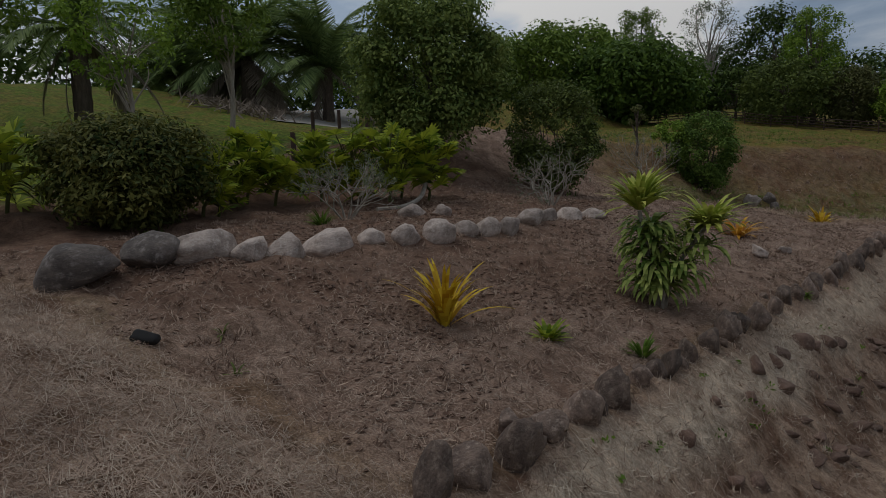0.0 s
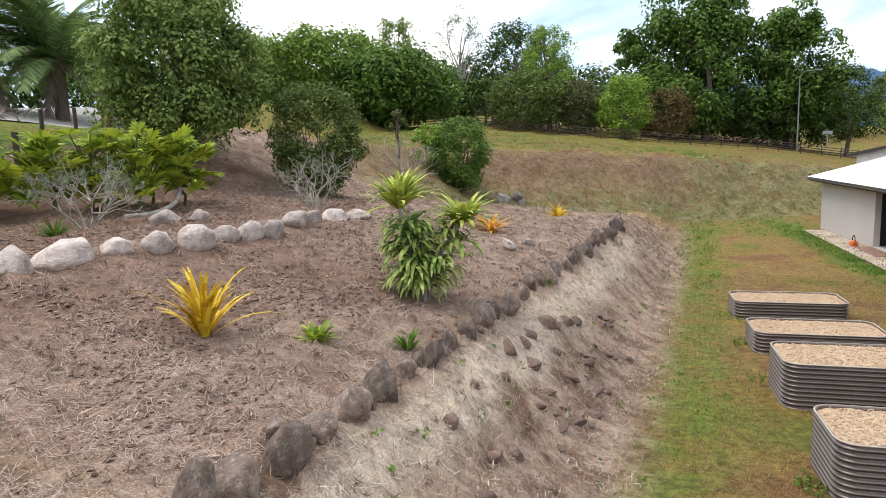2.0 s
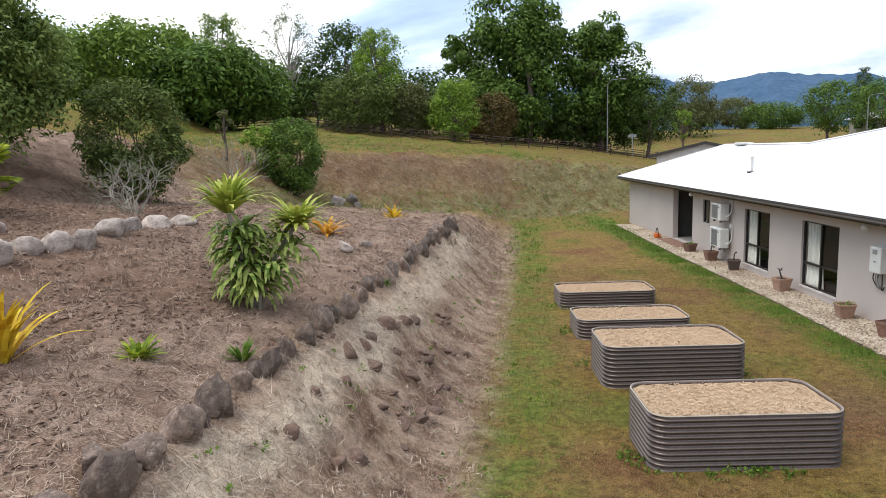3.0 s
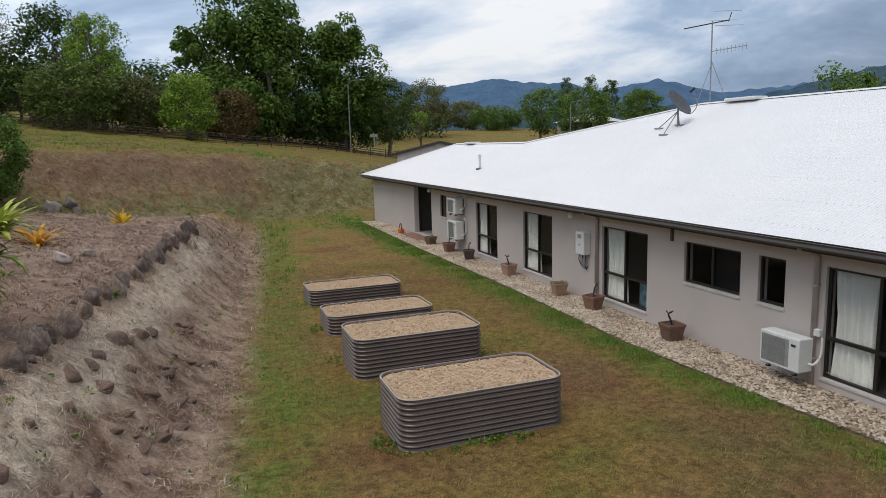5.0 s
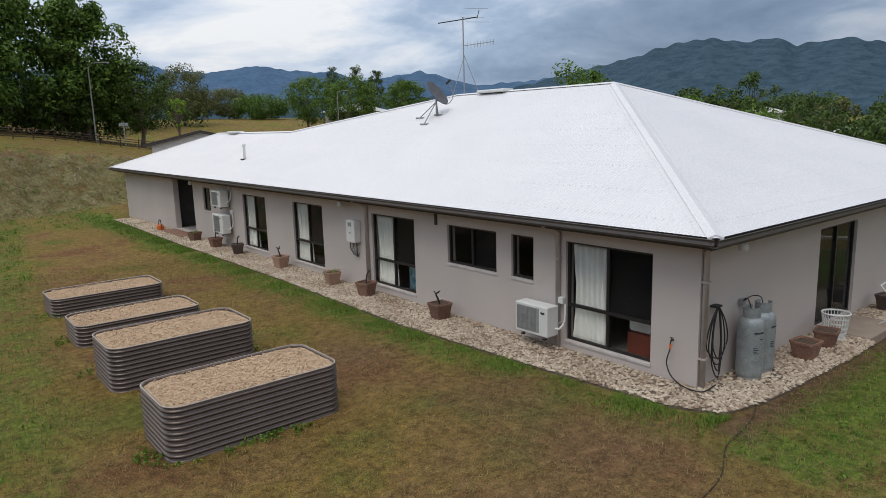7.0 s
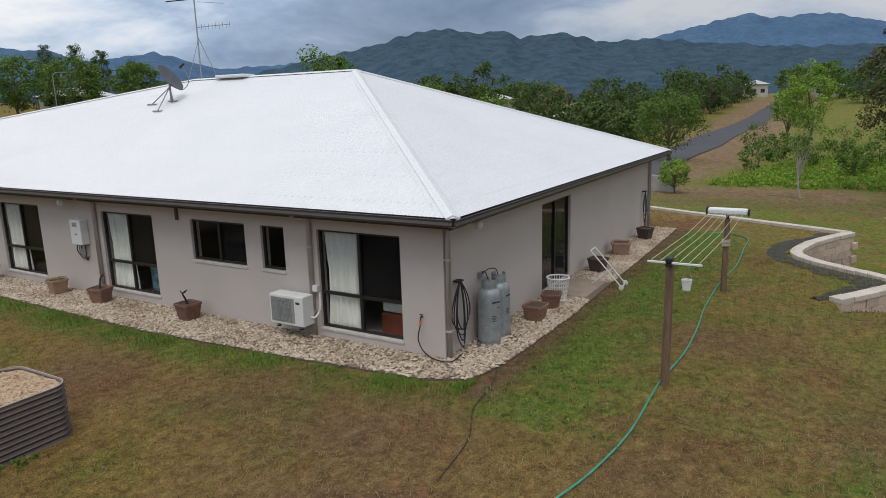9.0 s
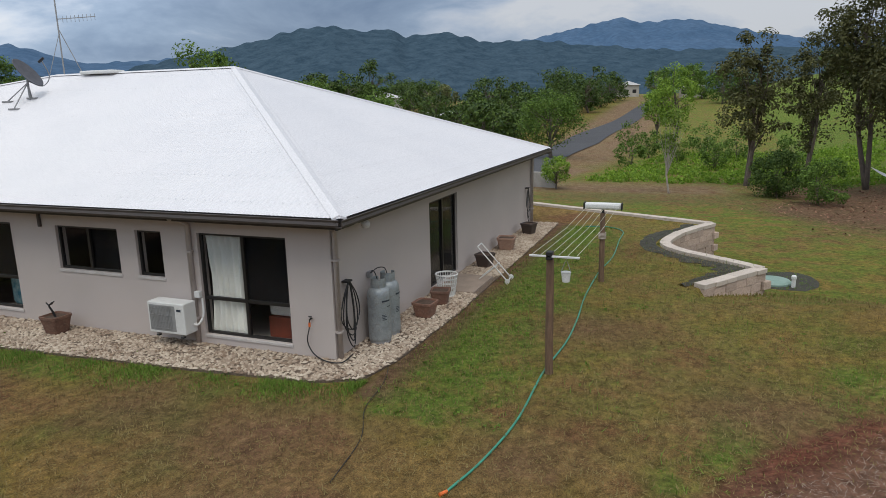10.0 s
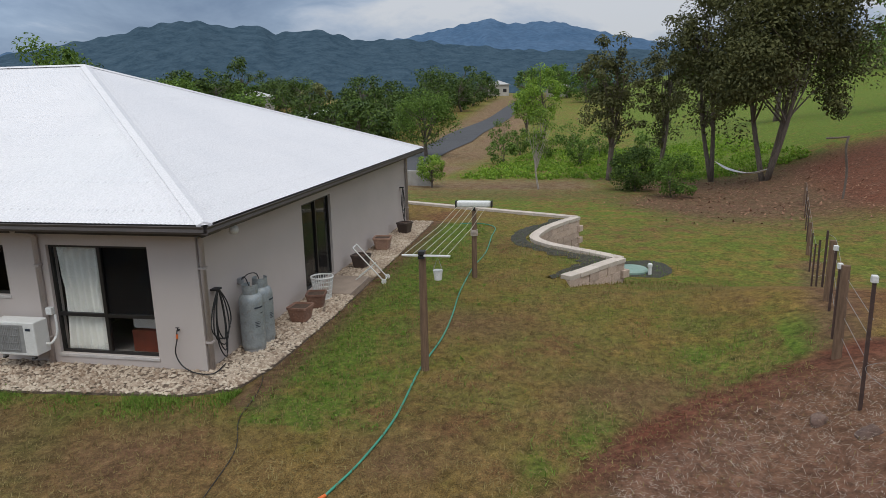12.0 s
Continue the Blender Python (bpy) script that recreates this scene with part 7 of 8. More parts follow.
palm(-36.9, 23.8, 13.9, 9.0, "large feathery date palm with drooping fronds", 1, 42, trunk_r=0.30, skirt=2, crown_at=0.40)
palm(-41.5, 22.0, 13.8, 9.5, "large date palm with a skirt of dead fronds", 2, 50, trunk_r=0.32, skirt=16, crown_at=0.46)
palm(-46.5, 21.0, 12.2, 8.0, "shorter leaning date palm behind others", 3, 44, trunk_r=0.3, skirt=3, crown_at=0.36)
palm(-30.5, 6.2, 11.2, 6.0, "brown-trunked palm with thin hanging fronds", 4, 22, trunk_r=0.24, skirt=5)

# ---- trees beyond the paddock ----
dense("spreading_tree", -34.5, 51.5, 14.9, 11, "broad spreading dark green tree", "leaf_mid", shape=0.6)
dense("conical_tree", -32.9, 66.0, 18.8, 5.0, "tall narrow green tree", "leaf_mid", trunk_share=0.3)
dense("mango_tree", -28.2, 49.8, 12.6, 11.5, "dense rounded mango tree", "leaf_dark", clumps=130, per=120)
dense("broad_tree", -36.0, 47.5, 14.4, 10.5, "broad dense green tree", "leaf_mid")
dense("mixed_tree", -43.5, 54.0, 15.8, 8, "tall mixed green tree", "leaf_mid")
dense("mixed_tree", -41.0, 42.0, 13.0, 7, "leafy green tree beyond the lawn", "leaf_mid")
dense("mixed_tree", -47.0, 38.0, 13.5, 8, "leafy green tree beyond the lawn", "leaf_dark")
dense("mixed_tree", -54.0, 30.0, 9.5, 9, "tall dark tree behind the palms", "leaf_dark")
dense("mixed_tree", -58.0, 20.0, 9.5, 9, "tall dark tree behind the palms", "leaf_dark")
dense("mixed_tree", -52.0, 8.0, 11.5, 9, "tall dark tree on the mound", "leaf_dark")
dense("mixed_tree", -26.0, 62.0, 12.5, 7, "dark green tree beyond the fence", "leaf_dark")
tree("bare_gum_tree", -24.4, 59.1, 17.8, 6.6, "tall pale gum tree with sparse open crown", category="tree", group="trees beyond the paddock", trunk_share=0.42, clumps=70, per=60, leaf=0.16, mat="leaf_sparse", bark="bark_pale", fill=0.3, open_crown=0.7, trunk_r=0.2)
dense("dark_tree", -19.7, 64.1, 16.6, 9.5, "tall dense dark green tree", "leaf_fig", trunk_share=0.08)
dense("bright_tree", -15.9, 57.5, 15.0, 5.4, "bright green upright tree", "leaf_bright", trunk_share=0.25)
dense("bronze_tree", -17.6, 54.3, 10.6, 7.5, "low spreading tree with olive-bronze foliage", "leaf_olive_dark")
dense("flowering_bush", -13.1, 56.7, 10.1, 4.6, "grey-green flowering bush by the fence", "leaf_olive")
dense("bright_tree", -9.3, 54.8, 10.1, 4.8, "small bright green tree", "leaf_bright")
dense("olive_bush", -5.6, 60.7, 9.3, 5.4, "olive brown bush by the fence", "leaf_bronze")
FIG = [(-4.2, 1.0, 8.0, 4.3), (-1.8, -0.6, 11.0, 4.4), (-7.0, 0.4, 9.0, 2.2), (0.8, 1.6, 8.4, 4.6), (-0.6, -2.0, 5.0, 4.2), (-4.6, -1.5, 4.2, 3.4), (1.4, 0.0, 11.4, 3.2)]
dense("giant_fig_tree", -1.6, 66.2, 18.0, 14.5, "very large spreading dark green tree", "leaf_dark", clumps=210, per=150, trunk_share=0.1, leaf=0.44, trunk_r=0.5, stems=3, fill=0.35, lobes=FIG)
FIG = [(-1.4, 0.5, 9.6, 3.8), (1.4, -0.6, 8.0, 3.8), (-2.6, -1.0, 6.2, 3.6), (0.6, 1.0, 4.4, 3.8), (3.2, 0.4, 4.8, 3.2), (-0.6, -0.4, 11.4, 2.8)]
dense("giant_fig_tree", 6.4, 68.2, 17.2, 9.0, "large upright dark green tree", "leaf_dark", clumps=160, per=140, trunk_share=0.1, leaf=0.43, trunk_r=0.35, stems=2, fill=0.35, lobes=FIG)
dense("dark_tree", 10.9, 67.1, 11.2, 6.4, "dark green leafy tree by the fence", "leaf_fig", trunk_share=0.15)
dense("olive_tree", 26.1, 99.0, 14.0, 8.4, "olive green crowned tree in the field", "leaf_olive")
dense("field_bush", 39.5, 115.3, 11.5, 8.0, "olive bush on the far field edge", "leaf_olive")
dense("field_bush", 43.5, 110.7, 10.0, 9.5, "dark hedge on the far field edge", "leaf_dark")
dense("field_bush", 33.0, 118.0, 10.8, 9.5, "olive hedge on the far field edge", "leaf_olive")
dense("round_tree", 35.8, 78.4, 10.8, 7.0, "rounded bright green tree above the roof", "leaf_dark", trunk_share=0.25)
dense("green_tree", 48.6, 88.3, 11.9, 9.0, "green tree behind the roof", "leaf_dark")
for k, (x, y, top, w) in enumerate([(60.0, 113.0, 15.6, 4.5), (64.5, 112.0, 16.2, 4.5), (68.5, 110.7, 15.4, 4.5), (71.5, 106.0, 13.2, 4.5)]):
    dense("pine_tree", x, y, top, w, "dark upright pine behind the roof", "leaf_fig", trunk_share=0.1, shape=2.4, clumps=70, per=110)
dense("green_tree", 66.6, 98.4, 12.0, 9.0, "leafy tree behind the roof", "leaf_dark")
dense("young_tree", 17.5, 76.0, 8.4, 2.4, "young yellow-green tree in the paddock", "leaf_bright", clumps=26, per=50, trunk_share=0.35)
# hedge that runs along the fence line
hedge_pts = [(-30.0, 52.0), (-22.0, 56.0), (-12.0, 60.0), (-3.0, 63.0), (4.0, 65.5), (-17.0, 58.0), (-7.5, 62.0), (0.5, 66.0), (7.5, 68.0)]
for k, (x, y) in enumerate(hedge_pts):
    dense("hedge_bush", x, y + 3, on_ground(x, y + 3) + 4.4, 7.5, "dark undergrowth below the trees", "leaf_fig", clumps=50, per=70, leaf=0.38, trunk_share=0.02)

# ---- trees of the lower yard and valley ----
YARD = dict(category="tree", group="trees of the lower yard")
OPEN = dict(mat="leaf_yard", fill=0.2, open_crown=0.2, leaf=0.24, aspect=0.5)
tree("yard_tree", 41.5, -8.0, 8.0, 5.6, "thin-crowned tree with pinkish leaf litter", trunk_share=0.3, clumps=60, per=110, bark="bark", stems=2, trunk_r=0.2, **OPEN, **YARD)
tree("yard_tree", 52.0, -12.8, 9.6, 5.0, "slender tree with loose foliage", trunk_share=0.15, clumps=70, per=110, stems=2, trunk_r=0.16, **OPEN, **YARD)
tree("yard_tree", 40.4, -15.1, 14.0, 8.0, "tall tree with open dark crown", trunk_share=0.2, clumps=150, per=140, stems=2, trunk_r=0.2, **OPEN, **YARD)
BOUGHS = [(-1.5, 0.5, 10.4, 3.8), (1.2, -1.4, 12.0, 4.0), (-2.6, 1.6, 7.4, 2.8), (2.0, -2.8, 9.4, 3.8), (2.4, -4.8, 7.6, 3.0), (0.2, 0.4, 7.6, 3.2), (-0.6, 2.8, 5.6, 1.9), (1.2, -3.4, 5.6, 2.2), (0.6, -4.6, 12.0, 2.6)]
tree("yard_tree", 37.2, -17.6, 14.5, 10.5, "large spreading tree above the hammock", trunk_share=0.2, clumps=270, per=160, stems=3, trunk_r=0.26, lobes=BOUGHS, **OPEN, **YARD)
for x, y, h, w in ((58, 1.5, 2.6, 3.2), (63, -2.5, 3.2, 3.8), (71, 0.5, 3.0, 3.6), (55.5, -6.0, 2.8, 3.4), (67, -8.5, 3.4, 4.2), (77, -5.0, 3.6, 4.4), (84, 4.0, 3.8, 4.2), (61, -13.0, 3.0, 4.0)):
    tree("hillside_shrub", x, y, on_ground(x, y) + h, w, "dark green shrub on the weedy hillside", trunk_share=0.08, clumps=26, per=44, leaf=0.24, mat="leaf_dark", fill=0.5, stems=3, trunk_r=0.05, category="bush", group="shrubs on the hillside")
tree("slim_tree", 35.4, -3.4, 3.6, 2.8, "slim pale-trunked young tree", trunk_share=0.4, clumps=30, per=50, leaf=0.14, mat="leaf_mid", bark="bark_pale", fill=0.3, open_crown=0.5, trunk_r=0.06, **YARD)
tree("round_bush", 34.7, -9.4, 0.8, 3.3, "dense dark round bush in the yard", trunk_share=0.06, clumps=80, per=100, leaf=0.14, mat="leaf_fig", fill=0.6, stems=3, trunk_r=0.06, **YARD)
tree("round_bush", 31.3, -11.3, 0.6, 2.9, "loose green bush in the yard", trunk_share=0.06, clumps=50, per=80, leaf=0.14, mat="leaf_dark", fill=0.5, stems=3, trunk_r=0.05, **YARD)
tree("round_tree", 36.1, 3.9, 0.25, 2.3, "small round bright green tree", trunk_share=0.25, clumps=50, per=60, leaf=0.14, mat="leaf_bright", fill=0.55, trunk_r=0.06, **YARD)
tree("street_tree", 68.1, 11.2, 4.8, 8.0, "leafy street tree beside the road", trunk_share=0.2, clumps=80, per=90, leaf=0.26, mat="leaf_dark", fill=0.5, trunk_r=0.2, **YARD)
tree("street_tree", 88.0, -1.0, 8.0, 6.5, "light green tree beside the road", trunk_share=0.25, clumps=60, per=70, leaf=0.32, mat="leaf_bright", fill=0.4, trunk_r=0.18, **YARD)
tree("street_tree", 96.0, 1.5, 5.5, 5.0, "light green tree beside the road", trunk_share=0.3, clumps=50, per=60, leaf=0.32, mat="leaf_bright", fill=0.4, trunk_r=0.15, **YARD)
VALLEY = dict(clumps=36, per=46, leaf=0.58)
vrng = random.Random(4)
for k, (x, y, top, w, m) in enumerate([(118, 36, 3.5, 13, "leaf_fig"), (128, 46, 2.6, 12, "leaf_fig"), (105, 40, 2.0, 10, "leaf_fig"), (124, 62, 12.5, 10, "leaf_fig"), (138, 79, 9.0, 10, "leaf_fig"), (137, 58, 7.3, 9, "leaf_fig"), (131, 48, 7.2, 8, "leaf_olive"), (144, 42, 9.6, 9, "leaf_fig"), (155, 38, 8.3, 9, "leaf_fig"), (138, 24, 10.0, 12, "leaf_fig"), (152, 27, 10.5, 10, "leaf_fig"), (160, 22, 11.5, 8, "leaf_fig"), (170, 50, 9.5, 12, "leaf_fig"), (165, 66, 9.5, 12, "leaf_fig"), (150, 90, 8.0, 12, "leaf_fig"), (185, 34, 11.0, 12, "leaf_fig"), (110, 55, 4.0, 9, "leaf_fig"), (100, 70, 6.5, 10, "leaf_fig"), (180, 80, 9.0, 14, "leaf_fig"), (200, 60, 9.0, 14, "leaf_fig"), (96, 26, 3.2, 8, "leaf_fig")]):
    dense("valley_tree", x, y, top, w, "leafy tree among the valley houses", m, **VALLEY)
for k in range(26):
    x = vrng.uniform(90, 240)
    y = 26 + (x - 90) * 0.12 + vrng.uniform(4, 55)
    dense("valley_tree", x, y, on_ground(x, y) + vrng.uniform(5, 9), vrng.uniform(7, 12), "leafy tree among the valley houses", vrng.choice(["leaf_dark", "leaf_fig", "leaf_fig", "leaf_dark"]), **VALLEY)
for k in range(15):
    x = 84 + 8.5 * k
    y = 24 + vrng.uniform(0, 9) - 0.03 * (x - 84)
    dense("roadside_tree", x, y, on_ground(x, y) + vrng.uniform(5.5, 8.5), vrng.uniform(7, 10), "dark leafy tree beside the valley road", "leaf_fig", **VALLEY)
for k in range(12):
    x, y = 175 + vrng.uniform(0, 70), vrng.uniform(-45, 14)
    dense("ridge_tree", x, y, on_ground(x, y) + vrng.uniform(6, 10), vrng.uniform(7, 11), "leafy tree along the far ridge road", vrng.choice(["leaf_dark", "leaf_dark", "leaf_olive"]), **VALLEY)
dense("roof_side_tree", 36.7, 33.0, 9.1, 8.0, "dark tree showing above the roof ridge", "leaf_dark")
dense("roof_side_tree", 64.2, 46.5, 8.6, 2.4, "slim tree showing above the roof", "leaf_dark", clumps=20)
tree("hill_tree", 62, -36, 16.0, 9, "tree on the green hillside", trunk_share=0.2, clumps=60, per=70, leaf=0.34, mat="leaf_dark", fill=0.5, trunk_r=0.25, **YARD)
tree("hill_tree", 75, -28, 11.0, 8, "tree on the green hillside", trunk_share=0.2, clumps=60, per=70, leaf=0.34, mat="leaf_olive", fill=0.5, trunk_r=0.25, **YARD)
for k in range(7):
    x, y = 95 + 6 * k, -74 + 2.5 * k
    dense("crest_tree", x, y, on_ground(x, y) + vrng.uniform(6, 9), 9, "dark tree on the hill crest", "leaf_dark", **VALLEY)
# weeds on the ditch bank
rng = np.random.default_rng(40)
wx, wy = rng.uniform(42, 78, 3200), rng.uniform(-22, 4.5, 3200)
k = (wy < 3 - (wx - 42) * 0.12) & (np.sin(wx * 0.9 + np.sin(wy)) + np.sin(wy * 1.1 + 0.7 * wx) + rng.normal(0, 0.7, 3200) > -0.6)
wx, wy = wx[k], wy[k]
c = np.stack([wx, wy, surf(wx, wy) + 0.1], -1)
pts = clump_points(c, rng.uniform(0.2, 0.8, len(c)), 16, rng, 0.7)
tagged(mpart("ditch_weeds", quads_mesh("ditch_weeds", leaf_quads(pts, 0.26, rng, 0.5, 0.5), M["leaf_ditch"])), "lush green weeds on the ditch bank", "weeds", kind="stuff")


# ---- loose straw and grass ----
def blades(n, xr, yr, key, size, width, mat, name, label, seed, stand=0.15, lo=0.4, power=1.0):
    """Dry stalks or grass blades lying on or standing from the ground where a cover is thick."""
    rng = np.random.default_rng(seed)
    x, y = rng.uniform(*xr, n), rng.uniform(*yr, n)
    if key == "lawn":
        g = np.clip(1 - surf(x, y, "mulch") - surf(x, y, "straw"), 0, 1)
        g = g * (~((x > -1.1) & (y > -1.0))) * (~((x > -7.0) & (x < -4.1) & (y > 2.9) & (y < 13.6)))
    else:
        g = surf(x, y, key)
        if key == "mulch":
            g = g * (1 - 0.75 * surf(x, y, "dirt"))
        g = g * (~((x > -1.2) & (y > -1.0)))
    k = rng.uniform(0, 1, n) < (g - lo) / (1 - lo)
    x, y = x[k], y[k]
    n = len(x)
    z = surf(x, y)
    th = rng.uniform(0, 2 * np.pi, n)
    el = np.abs(rng.normal(0, stand, n))
    L = size * rng.uniform(0.5, 1.4, n)
    d = np.stack([np.cos(th) * np.cos(el), np.sin(th) * np.cos(el), np.sin(el)], -1)
    # lie along the slope
    e = 0.15
    gx = (surf(x + e, y) - surf(x - e, y)) / (2 * e)
    gy = (surf(x, y + e) - surf(x, y - e)) / (2 * e)
    d[:, 2] += gx * d[:, 0] + gy * d[:, 1]
    s = np.stack([-np.sin(th), np.cos(th), gx * -np.sin(th) + gy * np.cos(th)], -1) * (width / 2)
    o = np.stack([x, y, z + 0.012 + rng.uniform(0, 0.02, n)], -1)
    a, b = o, o + d * L[:, None]
    q = np.stack([a - s, a + s, b + s * 0.35, b - s * 0.35], 1)
    return tagged(mpart(name, quads_mesh(name, q, M[mat])), label, "grass" if "grass" in name else "straw", kind="stuff")


blades(26000, (-13.5, -8), (-4, 20), "path", 0.16, 0.006, "pale_straw", "bleached_straw", "bleached straw lying along the edging rocks", 61, 0.2, 0.15)
blades(30000, (-19, -9.5), (-6, -0.8), "spur", 0.12, 0.005, "straw", "spur_straw", "long dry grass combed over the garden spur", 62, 0.25, 0.05)
blades(52000, (-19, -9.5), (-6, -0.8), "spur", 0.11, 0.006, "mulch_straw", "spur_grass", "brown dry grass matted on the garden spur", 65, 0.3, 0.05)
blades(5200, (18, 46), (-24, -6), "litter", 0.14, 0.09, "litter", "leaf_litter", "red-brown leaf litter under the yard trees", 63, 0.3, 0.1)
blades(96000, (-20, -9), (-4, 20), "mulch", 0.09, 0.006, "mulch_straw", "mulch_straw", "brown dry mulch stalks on the garden soil", 1, 0.25, 0.2)
blades(42000, (-20, -9), (-4, 20), "mulch", 0.095, 0.0045, "straw", "loose_straw", "pale loose straw on the garden soil", 2, 0.2, 0.2)
blades(90000, (-19, -6), (-6, 22), "straw", 0.11, 0.006, "mulch_straw", "brown_straw", "brown dry cut grass on the bank", 64, 0.45, 0.1)
blades(52000, (-19, -6), (-6, 22), "straw", 0.10, 0.005, "straw", "dry_straw", "dry pale cut grass on the bank", 3, 0.45, 0.1)
blades(60000, (-24, 6), (20, 44), "straw", 0.12, 0.012, "mulch_straw", "bank_straw", "brown dry grass on the far bank", 4, 0.5, 0.1)
blades(45000, (-24, 6), (20, 46), "green", 0.15, 0.014, "grass", "bank_grass", "green grass tufts on the far bank", 24, 0.9, 0.1)
blades(200000, (-10, 10), (-9, 18), "lawn", 0.055, 0.010, "grass_dry", "lawn_grass", "short brownish lawn grass blades", 5, 0.8, 0.3)
blades(70000, (-10, 14), (-10, 30), "green", 0.09, 0.011, "grass_lush", "lush_grass", "green lawn grass blades", 6, 0.9, 0.25)


def weeds(n, xr, yr, key, mat, seed, lo):
    rng = np.random.default_rng(seed)
    x, y = rng.uniform(*xr, n), rng.uniform(*yr, n)
    k = rng.uniform(0, 1, n) < surf(x, y, key) - lo
    x, y = x[k], y[k]
    c = np.stack([x, y, surf(x, y) + 0.03], -1)
    pts = clump_points(c, rng.uniform(0.05, 0.16, len(c)), 12, rng, 0.5)
    tagged(mpart("low_weeds", quads_mesh("low_weeds", leaf_quads(pts, 0.06, rng, 0.5, 0.5), M[mat])), "small low green weeds in the grass", "weeds", kind="stuff")


def clods(n, seed):
    """Dark clods and scraps of mulch, lying loose."""
    rng = np.random.default_rng(seed)
    x, y = rng.uniform(-20, -9, n), rng.uniform(-3, 19, n)
    # they gather in drifts
    drift = np.sin(x * 1.7 + 1.3 * np.sin(y * 0.9)) + np.sin(y * 2.1 + 1.1 * np.sin(x * 1.3)) + rng.normal(0, 0.8, n)
    k = (surf(x, y, "mulch") > 0.6) & (drift > 0.6)
    x, y = x[k], y[k]
    n = len(x)
    base = np.array([(1, 0, 0), (0, 1, 0), (-1, 0, 0), (0, -1, 0), (0, 0, 1), (0, 0, -1)], float)
    v = base[None] * rng.uniform(0.008, 0.045, (n, 1, 1)) * rng.uniform(0.6, 1.4, (n, 6, 1)) * np.array([1, 1, 0.6])
    v = v + np.stack([x, y, surf(x, y) + 0.01], -1)[:, None, :]
    f0 = np.array([(0, 1, 4), (1, 2, 4), (2, 3, 4), (3, 0, 4), (1, 0, 5), (2, 1, 5), (3, 2, 5), (0, 3, 5)])
    F = (np.arange(n)[:, None, None] * 6 + f0[None]).reshape(-1, 3)
    tagged(mpart("mulch_clods", mesh_from("mulch_clods", v.reshape(-1, 3).tolist(), F.tolist(), M["clod"])), "dark loose clods and scraps of mulch", "mulch", kind="stuff")


M["clod"] = leaf_material("mulch_clod", (0.10, 0.06, 0.045), (0.28, 0.19, 0.145), 0.95, 0.0)
clods(40000, 21)


def edge_grass(n, seed):
    """Taller green tufts where the lawn meets the pebbles."""
    rng = np.random.default_rng(seed)
    line = [(-1.05, 30), (-1.2, 20), (-1.2, 12), (-1.35, 6), (-1.1, 2), (-0.9, -0.2), (-0.55, -0.85)]
    t = rng.uniform(0, 1, n)
    y = np.where(t < 0.93, rng.uniform(-0.2, 30, n), rng.uniform(-0.85, -0.2, n))
    x = np.interp(y, [p[1] for p in line[::-1]], [p[0] for p in line[::-1]]) - np.abs(rng.normal(0, 0.3, n))
    clump = np.sin(y * 5.1) + np.sin(y * 2.3 + 1) + rng.normal(0, 0.7, n)
    k = clump > 0.3
    x, y = x[k], y[k]
    n = len(x)
    th, el = rng.uniform(0, 2 * np.pi, n), rng.uniform(0.5, 1.4, n)
    L = rng.uniform(0.03, 0.10, n)
    d = np.stack([np.cos(th) * np.cos(el), np.sin(th) * np.cos(el), np.sin(el)], -1) * L[:, None]
    s = np.stack([-np.sin(th), np.cos(th), 0 * th], -1) * 0.005
    o = np.stack([x, y, surf(x, y)], -1)
    tagged(mpart("edge_grass", quads_mesh("edge_grass", np.stack([o - s, o + s, o + d + s * 0.3, o + d - s * 0.3], 1), M["grass_lush"])), "taller green grass along the pebble edge", "grass", kind="stuff")




def bed_weeds(n, seed):
    """Low weeds left standing round the foot of the raised beds."""
    rng = np.random.default_rng(seed)
    cx, cy = np.array([(-5.67, 3.75), (-5.63, 6.83), (-5.53, 9.85), (-5.45, 12.75)])[rng.integers(0, 4, n)].T
    side, u = rng.integers(0, 4, n), rng.uniform(-1, 1, n)
    out = np.abs(rng.normal(0, 0.12, n)) + 0.03
    x = cx + np.where(side == 0, 1.25 + out, np.where(side == 1, -1.25 - out, 1.25 * u))
    y = cy + np.where(side == 2, 0.66 + out, np.where(side == 3, -0.66 - out, 0.66 * u))
    k = np.sin(x * 3.1) + np.sin(y * 2.7 + x) + rng.normal(0, 0.6, n) > 0.5
    c = np.stack([x[k], y[k], surf(x[k], y[k]) + 0.04], -1)
    pts = clump_points(c, rng.uniform(0.05, 0.14, len(c)), 14, rng, 0.7)
    tagged(mpart("bed_weeds", quads_mesh("bed_weeds", leaf_quads(pts, 0.055, rng, 0.5, 0.5), M["grass_lush"])), "green weeds round the foot of the raised beds", "weeds", kind="stuff")


bed_weeds(700, 27)
edge_grass(60000, 22)
weeds(2600, (-10, 13), (-5, 30), "green", "grass_lush", 9, 0.3)
blades(100000, (-16, 3), (-13, -5.2), "straw", 0.07, 0.0045, "straw", "mound_straw", "dry straw strewn over the red mound", 14, 0.3, 0.15)
def tufts(n, xr, yr, key, mat, name, label, seed, lo, size, radius):
    """Standing tufts of dead or green grass."""
    rng = np.random.default_rng(seed)
    x, y = rng.uniform(*xr, n), rng.uniform(*yr, n)
    k = rng.uniform(0, 1, n) < surf(x, y, key) - lo
    x, y = x[k], y[k]
    c = np.stack([x, y, surf(x, y) + 0.02], -1)
    pts = clump_points(c, rng.uniform(0.4, 1.3, len(c)) * radius, 9, rng, 0.4)
    tagged(mpart(name, quads_mesh(name, leaf_quads(pts, size, rng, 0.7, 0.12), M[mat])), label, "grass", kind="stuff")


